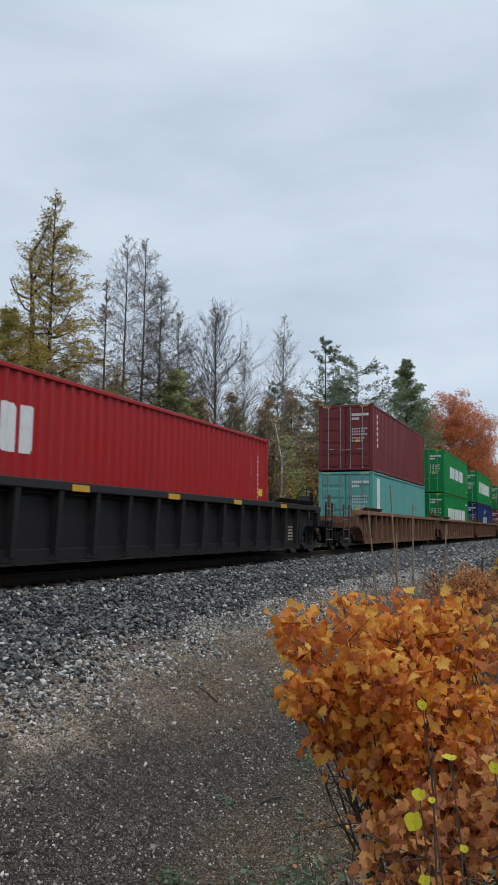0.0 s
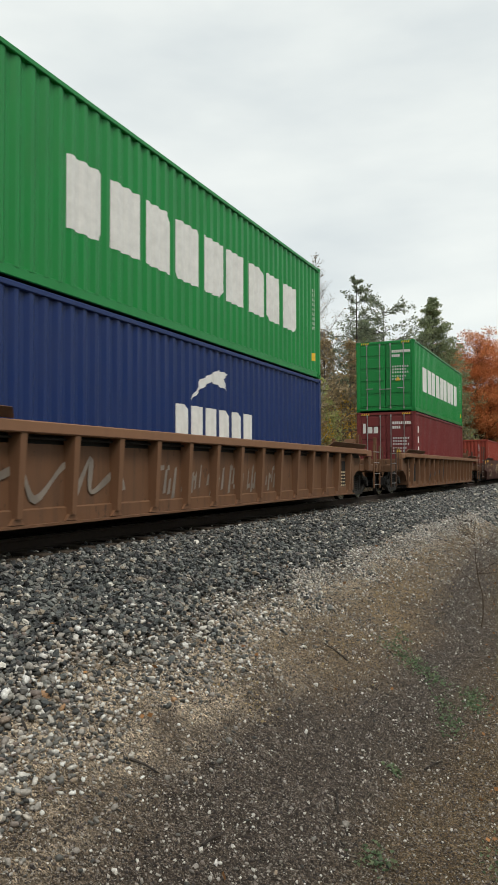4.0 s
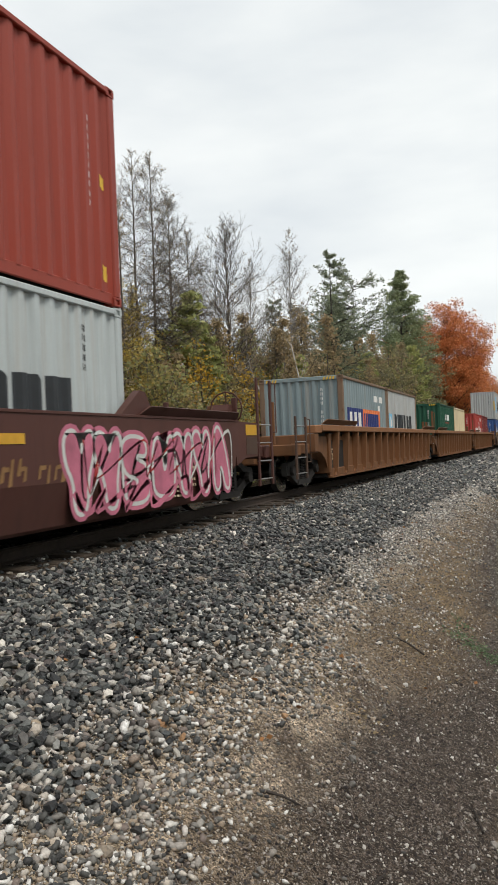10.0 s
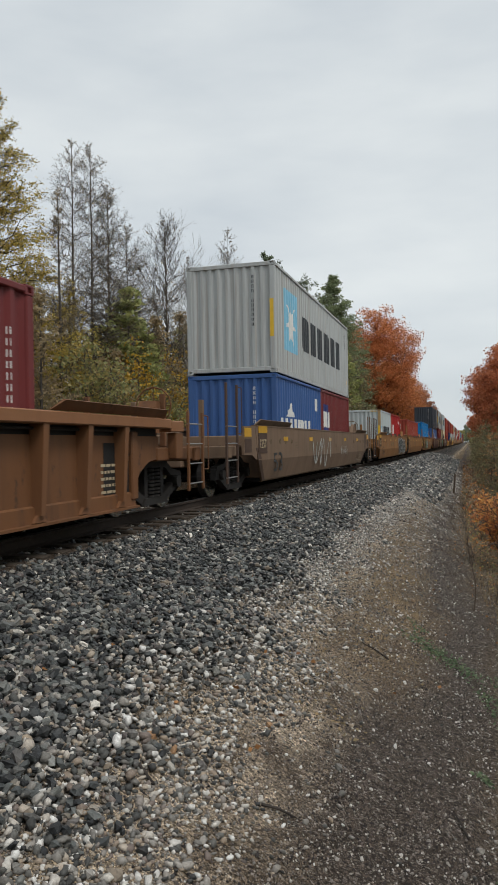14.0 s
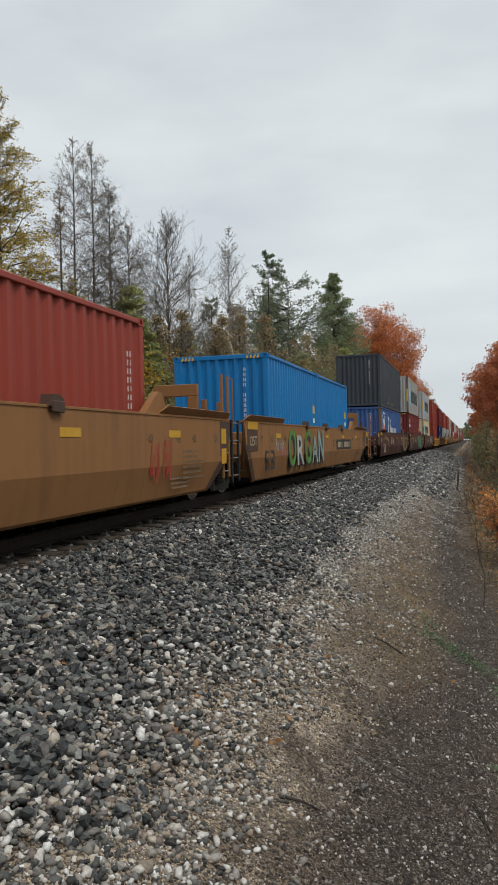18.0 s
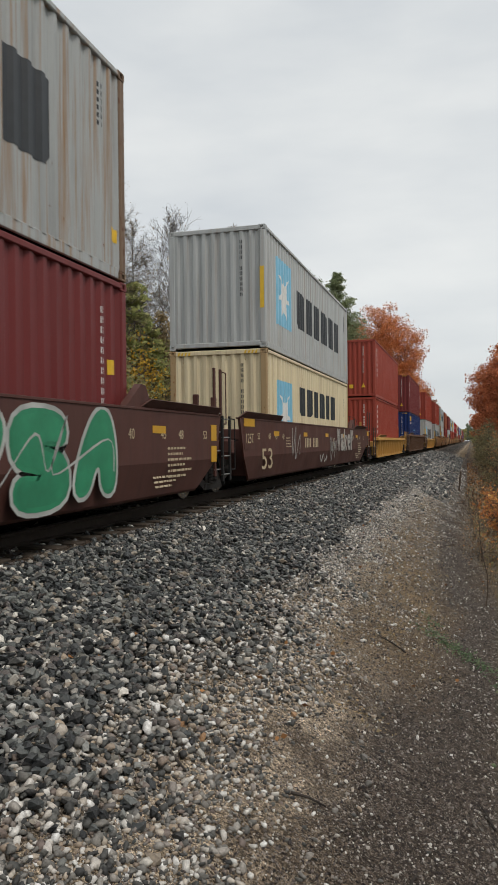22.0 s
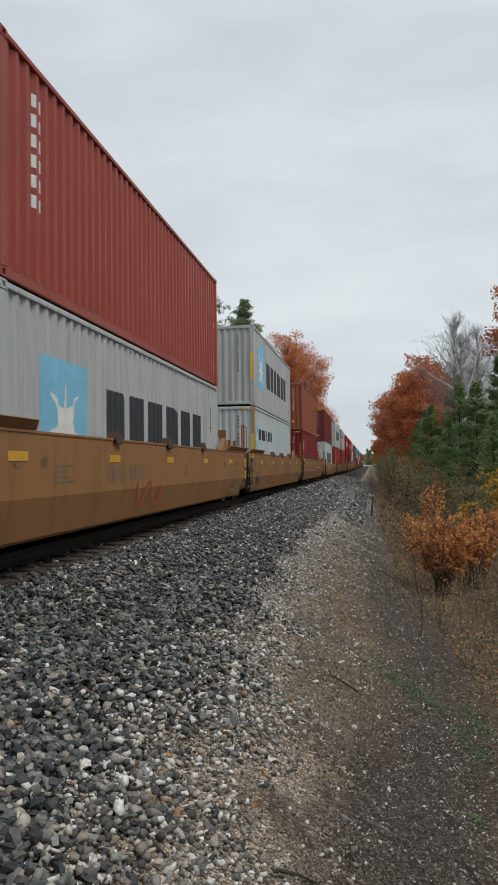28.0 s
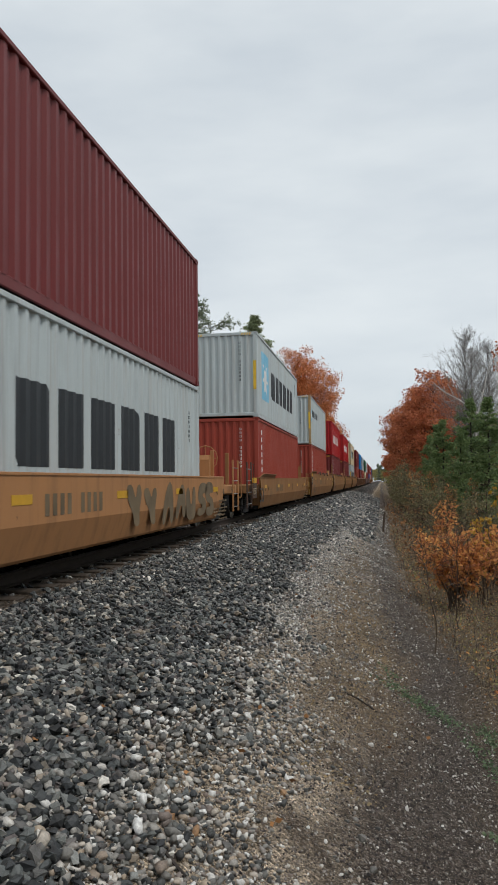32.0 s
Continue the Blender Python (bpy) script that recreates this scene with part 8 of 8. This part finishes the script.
shrub("maple_shrub", "young maple shrub with bright orange leaves", None, M["orange_leaf"], 8200, 0.054, (7.98, 3.75, -0.02), (0.56, 0.45, 0.45), 81, 44, foot=(8.4, 3.6), within=bush_edge, outer=3)
shrub("rusty_shrub", "shrub with curled rust-brown leaves", None, M["rust_leaf"], 4800, 0.052, (8.85, 3.35, -0.6), (0.6, 0.5, 0.7), 82, 40, within=bush_edge)
shrub("rusty_shrub", "shrub with curled rust-brown leaves", None, M["rust_leaf"], 2800, 0.052, (8.5, 3.3, -0.75), (0.4, 0.4, 0.5), 83, 24, within=bush_edge)
shrub("rusty_shrub", "thin shrub with reddish brown leaves", None, M["rust_leaf"], 700, 0.075, (8.4, 6.7, -0.25), (0.75, 0.6, 0.5), 84, 18)
shrub("rusty_shrub", "thin shrub with orange-brown leaves", None, M["rust_leaf"], 2900, 0.066, (6.75, 16.6, -0.5), (0.8, 0.7, 0.5), 85, 48)
shrub("rusty_shrub", "thin shrub with orange-brown leaves", None, M["rust_leaf"], 1000, 0.075, (7.75, 18.2, -0.35), (0.55, 0.6, 0.35), 86, 22)
shrub("yellow_shrub", "small shrub with yellow leaves", None, M["yellow_brush"], 260, 0.075, (7.45, 18.0, 0.0), (0.22, 0.3, 0.18), 87, 8)
shrub("yellow_shrub", "shrub with orange-yellow leaves at the wood's edge", None, M["yellow_brush"], 1100, 0.10, (9.3, 24.0, 0.4), (0.8, 0.9, 0.6), 88, 18)
shrub("rusty_shrub", "low shrub with reddish leaves", None, M["rust_leaf"], 500, 0.075, (7.2, 25.5, -0.1), (0.45, 0.5, 0.55), 89, 12)
shrub("rusty_shrub", "low shrub with reddish leaves", None, M["rust_leaf"], 500, 0.075, (6.5, 22.5, -0.7), (0.5, 0.8, 0.35), 90, 12)
shrub("rusty_shrub", "low shrub with reddish leaves", None, M["rust_leaf"], 420, 0.075, (8.6, 13.5, -0.9), (0.6, 0.8, 0.4), 91, 12)
shrub("green_shrub", "low shrub still in dull green leaf", None, M["brush_grey"], 700, 0.06, (8.1, 13.2, -1.0), (0.5, 0.9, 0.45), 92, 12)
# a few large yellow leaves on thin stems in front of the shrub: place, size, flatness
ys_home = thing("yellow_leaf_sapling", "thin sapling with a few large yellow leaves", "sapling", "shrubs on the near bank")
rng_y = np.random.default_rng(5)
for x, z, s, flat in ((8.54, 0.31, 0.5, 0.9), (8.61, 0.17, 0.75, 0.15), (8.53, 0.07, 0.7, 0.8), (8.57, 0.07, 0.4, 0.6), (8.5, -0.03, 0.95, 0.9), (8.73, 0.16, 0.6, 0.9), (8.65, -0.05, 0.45, 0.7), (8.54, -0.16, 0.6, 0.8)):
    y = 2.0 + rng_y.normal(0, 0.03)
    turn = rng_y.uniform(-0.8, 0.8)
    outline = [(0.0, -1.0), (0.45, -0.85), (0.85, -0.35), (0.95, 0.15), (0.7, 0.6), (0.3, 0.85), (0.0, 1.15), (-0.35, 0.8), (-0.75, 0.6), (-0.92, 0.1), (-0.8, -0.4), (-0.4, -0.85)]
    v = [(x, y, z)]
    for a, b in outline:
        a, b = a * math.cos(turn) - b * math.sin(turn), a * math.sin(turn) + b * math.cos(turn)
        r = 0.030 * s * (1 + rng_y.normal(0, 0.07))
        v.append((x + a * r, y - 0.4 * r * abs(a) + (1 - flat) * b * r, z + flat * b * r + 0.25 * r * a * a))
    part("leaf", Geo().add(v, [(0, i, i % 12 + 1) for i in range(1, 13)]), M["yellow_leaf"], ys_home)
    part("stem", Geo().tube((x + 0.05, y + 0.12, -1.85), (x + 0.02, y + 0.05, z - 0.25), 0.004, 0.003, 5).tube((x + 0.02, y + 0.05, z - 0.25), (x, y, z), 0.003, 0.0015, 5), M["twig"], ys_home)


def wood_edge(y):
    """Where the brush begins beside the gravel."""
    return np.interp(y, [4, 8, 12, 17, 35, 80], [7.3, 6.7, 6.3, 5.85, 5.5, 5.35])


def dry_weeds(name, label, n, x0, x1, y0, y1, h0, h1, mat, seed, lean=1.3, twigs=2):
    rng = np.random.default_rng(seed)
    x, y = scatter(rng, n, x0, x1, y0, y1, lean)
    if x0 > 0:
        x = wood_edge(y) + (x - x0)
    segs = []
    for a, b in zip(x, y):
        z, h = float(ground_z(a, b)), rng.uniform(h0, h1) * (np.clip((a - wood_edge(b)) / 1.8, 0.3, 1) if x0 > 0 else 1)
        p = np.array([a, b, z])
        d = np.array([rng.normal(0, 0.2), rng.normal(0, 0.2), 1.0])
        for i in range(3):
            q = p + d * h / 3
            d = d + np.array([rng.normal(0, 0.16), rng.normal(0, 0.16), -0.06])
            segs.append((p, q, 0.0055 * (1 - 0.28 * i), 0.0055 * (0.72 - 0.25 * i)))
            for _ in range(twigs if i else 0):
                e = p + (q - p) * rng.uniform() + np.array([rng.normal(0, 0.14), rng.normal(0, 0.14), rng.uniform(0.02, 0.2)]) * h * 0.6
                segs.append((p + (q - p) * 0.5, e, 0.003, 0.0015))
            p = q
    return solid(name, array_mesh(name, *tubes(segs, 3)), mat, label, "weeds", kind="stuff")


dry_weeds("dry_weeds", "tangled dry brown weed stems on the bank", 2600, 6.0, 9.6, 5.0, 36, 0.35, 1.0, M["dry"], 31)
dry_weeds("bare_twigs", "dark bare twigs and brambles on the bank", 260, 6.0, 11.0, 4.5, 40, 0.5, 1.4, M["twig"], 32)
dry_weeds("grey_brambles", "pale grey arching brambles on the bank", 800, 6.0, 9.0, 7.0, 36, 0.5, 1.2, M["bark_grey"], 37)
dry_weeds("roadside_stalks", "pale dead stalks beside the gravel", 260, 5.75, 6.6, 8.5, 34, 0.3, 0.8, M["dry"], 33)
dry_weeds("far_brush", "grey-brown brush along the wood's edge", 1500, 6.0, 12.0, 20, 90, 0.7, 2.0, M["bark_grey"], 35, 1.2, 3)
dry_weeds("trackside_brush", "grey-brown brush across the track", 1800, -9.5, -4.6, 6, 80, 0.6, 1.9, M["twig"], 36, 1.4, 3)
# thin stalks that rise over the shrub
for k, (x, z, dx) in enumerate(((7.85, 0.92, -0.08), (7.91, 0.78, 0.04), (7.96, 1.07, -0.05), (8.01, 0.95, 0.04), (8.15, 0.83, 0.1), (7.98, 0.7, 0.16), (8.08, 0.66, -0.2))):
    solid("stalk", Geo().tube((x + 0.1, 4.4, -1.84), (x + 0.04, 4.4, -0.2), 0.010, 0.008, 6).tube((x + 0.04, 4.4, -0.2), (x + dx, 4.42, z), 0.008, 0.004, 6), M["dry"], "thin pale stalk rising over the shrub", "stalk", "stalks behind the shrub")


def bank_foliage(name, label, n, x1, y0, y1, size, mat, seed, high=0.8, long=1.6):
    """Small dead leaves that cling to the stems on the bank."""
    rng = np.random.default_rng(seed)
    y = y0 + (y1 - y0) * rng.uniform(0, 1, n) ** 1.3
    x = wood_edge(y) + 0.1 + x1 * rng.uniform(0, 1, n)
    clump = 0.5 + 0.5 * np.sin(2.1 * x + 1.3 * y + seed) * np.sin(1.1 * y - 2.3 * x)
    z = ground_z(x, y) + high * clump * rng.uniform(0, 1, n) ** 1.4
    return solid(name, array_mesh(name, *leaf_quads(np.stack([x, y, z], 1), size, rng, 0.2, long)), mat, label, "weeds", kind="stuff")


bank_foliage("brown_weeds", "withered brown leaves on the bank weeds", 11000, 3.4, 5.5, 40, 0.027, M["brown_brush"], 51)
bank_foliage("olive_weeds", "olive-green leaves among the bank weeds", 6500, 3.6, 6.5, 40, 0.03, M["brush"], 52, 0.6)
bank_foliage("straw_grass", "straw-coloured grass blades on the bank", 22000, 3.6, 5.0, 60, 0.009, M["grass"], 53, 0.5, 13.0)
bank_foliage("orange_weeds", "orange and rust leaves low on the bank", 3500, 3.4, 5.5, 34, 0.028, M["rust_leaf"], 55, 0.7)
bank_foliage("russet_weeds", "russet leaves among the brush by the wood", 5000, 5.0, 18, 70, 0.07, M["litter"], 54, 1.6)


def litter(name, label, n, x0, x1, y0, y1, size, mat, seed, edge=None, lift=0.012, lean=1.4, long=1.3):
    rng = np.random.default_rng(seed)
    x, y = scatter(rng, n, x0, x1, y0, y1, lean)
    if edge is not None:
        keep = rng.uniform(0, 1, n) < edge(x, y)
        x, y = x[keep], y[keep]
    p = np.stack([x, y, ground_z(x, y) + lift + rng.uniform(0, 0.02, len(x))], 1)
    nrng = np.random.default_rng(seed + 1)
    v, f = leaf_quads(p, size, nrng, 0.75, long)
    return solid(name, array_mesh(name, v, f), mat, label, "leaves", kind="stuff")


litter("fallen_leaves", "brown and orange fallen leaves on the bank", 9000, 5.3, 10.5, 3.0, 34, 0.03, M["litter"], 41, lambda x, y: np.clip((x - wood_edge(y) + 0.35) / 0.6, 0.004, 1))
litter("stray_leaves", "a few orange leaves on the gravel", 60, 3.2, 5.8, 3.0, 16, 0.045, M["litter"], 43)
litter("dry_grass", "flattened dry grass on the bank", 36000, 5.1, 10.5, 4.0, 60, 0.011, M["grass"], 45, lambda x, y: np.clip((x - wood_edge(y) + 0.1) / 0.5, 0, 1), 0.03, long=9.0)
litter("mossy_tufts", "low brown-green tufts on the gravel edge", 5000, 4.3, 5.9, 5.5, 30, 0.02, M["brown_brush"], 47, lambda x, y: np.clip(np.sin(1.3 * y) * np.sin(3.1 * x + y) + 0.3, 0, 1) * np.exp(-((x - 4.95) / 0.4) ** 2), 0.006)


def weed_patch(x0, y0, x1, y1, w, n, seed, high=0.03, label="low green weeds on the dark cinders"):
    """A loose strip of small leaves, flat on the ground."""
    rng = np.random.default_rng(seed)
    t = rng.uniform(0, 1, n)
    px, py = x0 + (x1 - x0) * t + rng.normal(0, w, n), y0 + (y1 - y0) * t + rng.normal(0, w * 1.4, n)
    p = np.stack([px, py, ground_z(px, py) + rng.uniform(0.004, high, n)], 1)
    solid("weed_patch", array_mesh("weed_patch", *leaf_quads(p, 0.021, rng, 0.75, 1.5)), M["weed"], label, "weeds", kind="stuff")


for k, row in enumerate(((5.3, 9.15, 6.0, 8.65, 0.12, 620), (6.3, 9.0, 6.45, 8.2, 0.07, 330), (6.1, 8.3, 6.35, 7.4, 0.07, 280), (6.06, 6.14, 6.06, 6.14, 0.04, 60), (6.25, 4.78, 6.3, 4.7, 0.06, 120), (7.1, 5.6, 7.0, 5.3, 0.1, 160), (5.2, 9.9, 5.4, 9.6, 0.04, 50))):
    weed_patch(*row, 200 + k)


def leafy_weeds(x, y, r, top, stems, seed, label):
    """Tall leafy weeds: thin stems with small green leaves up to the top."""
    rng = np.random.default_rng(seed)
    a = np.stack([x + rng.normal(0, r, stems), y + rng.normal(0, r, stems), np.zeros(stems)], 1)
    a[:, 2] = ground_z(a[:, 0], a[:, 1])
    e = a + np.stack([rng.normal(0, 0.12, stems), rng.normal(0, 0.12, stems), (top - a[:, 2]) * rng.uniform(0.6, 1.0, stems)], 1)
    home = thing("weed_clump", label, "weeds", "weeds on the near bank")
    tagged(part("stem", array_mesh("stem", *tube_rows(a, e, np.full(stems, 0.004), np.full(stems, 0.002), 4)), M["weed"], home), kind="stuff")
    k = rng.integers(0, stems, stems * 120)
    pts = a[k] + (e - a)[k] * rng.uniform(0.35, 1.03, (len(k), 1)) + rng.normal(0, 0.035, (len(k), 3))
    tagged(part("foliage", array_mesh("foliage", *leaf_quads(pts, 0.017, rng, 0.4, 2.2)), M["weed"], home), kind="stuff")


leafy_weeds(7.85, 2.75, 0.14, -0.5, 50, 220, "bright green leafy weeds beside the shrub")
leafy_weeds(8.72, 2.1, 0.06, -0.06, 22, 221, "tall green leafy weeds in front of the shrub")
segs = []
limb(segs, random.Random(90), Vector((0, 0, 0)), Vector((0.12, 0, 1)), 1.7, 0.013, 0, [(6, 2, 0.55, 0.5, 0.0), (4, 2, 0.5, 0.5, 0.02), (3, 0, 0, 0, 0)])
stand(plant("bare_sapling", "small bare sapling with dark spreading twigs", "sapling", tubes([s[:4] for s in segs], 5), M["twig"], group="shrubs on the near bank"), [(6.0, 12.06, 1.0, 0), (6.6, 14.5, 1.1, 120), (7.0, 10.6, 1.0, 200)])
# a rotting log, a stake and fallen twigs
log_segs = [((6.85, 9.75, -1.78), (7.05, 9.1, -1.77), 0.075, 0.085), ((7.05, 9.1, -1.77), (7.25, 8.4, -1.78), 0.085, 0.08), ((7.25, 8.4, -1.78), (7.42, 7.8, -1.80), 0.08, 0.06)]
solid("log", array_mesh("log", *tubes(log_segs, 10), True), M["bark_dark"], "dark rotting log lying among leaves", "log")
solid("stake", Geo().tube((5.28, 34.0, float(ground_z(5.28, 34.0)) - 0.1), (5.36, 34.0, -0.35), 0.04, 0.04, 8), M["twig"], "weathered reddish stake beside the gravel", "stake")
for k, (x, y, L, a) in enumerate(((5.0, 7.88, 0.3, 165), (5.9, 5.1, 0.25, 110), (4.9, 4.1, 0.2, 20), (6.3, 6.6, 0.3, 70), (4.2, 3.7, 0.3, 150), (5.5, 3.9, 0.18, 80))):
    z = float(ground_z(x, y)) + 0.015
    dx, dy = L / 2 * math.cos(radians(a)), L / 2 * math.sin(radians(a))
    solid("twig", Geo().tube((x - dx, y - dy, float(ground_z(x - dx, y - dy)) + 0.012), (x, y, z + 0.01), 0.009, 0.008, 6).tube((x, y, z + 0.01), (x + dx, y + dy, float(ground_z(x + dx, y + dy)) + 0.012), 0.008, 0.005, 6),
          M["bark_dark"], "short dark twig lying on the gravel", "twig", "twigs on the ground")


# ---- what moves: the whole train rolls past at an even pace ----
def motions():
    for ob, y in ROLLING:
        p = ob.matrix_basis.translation.copy()
        walk(ob, [(t, pose(p.x, y - SPEED * t, p.z)) for t in (0.0, 16.0, 32.0)])


motions()
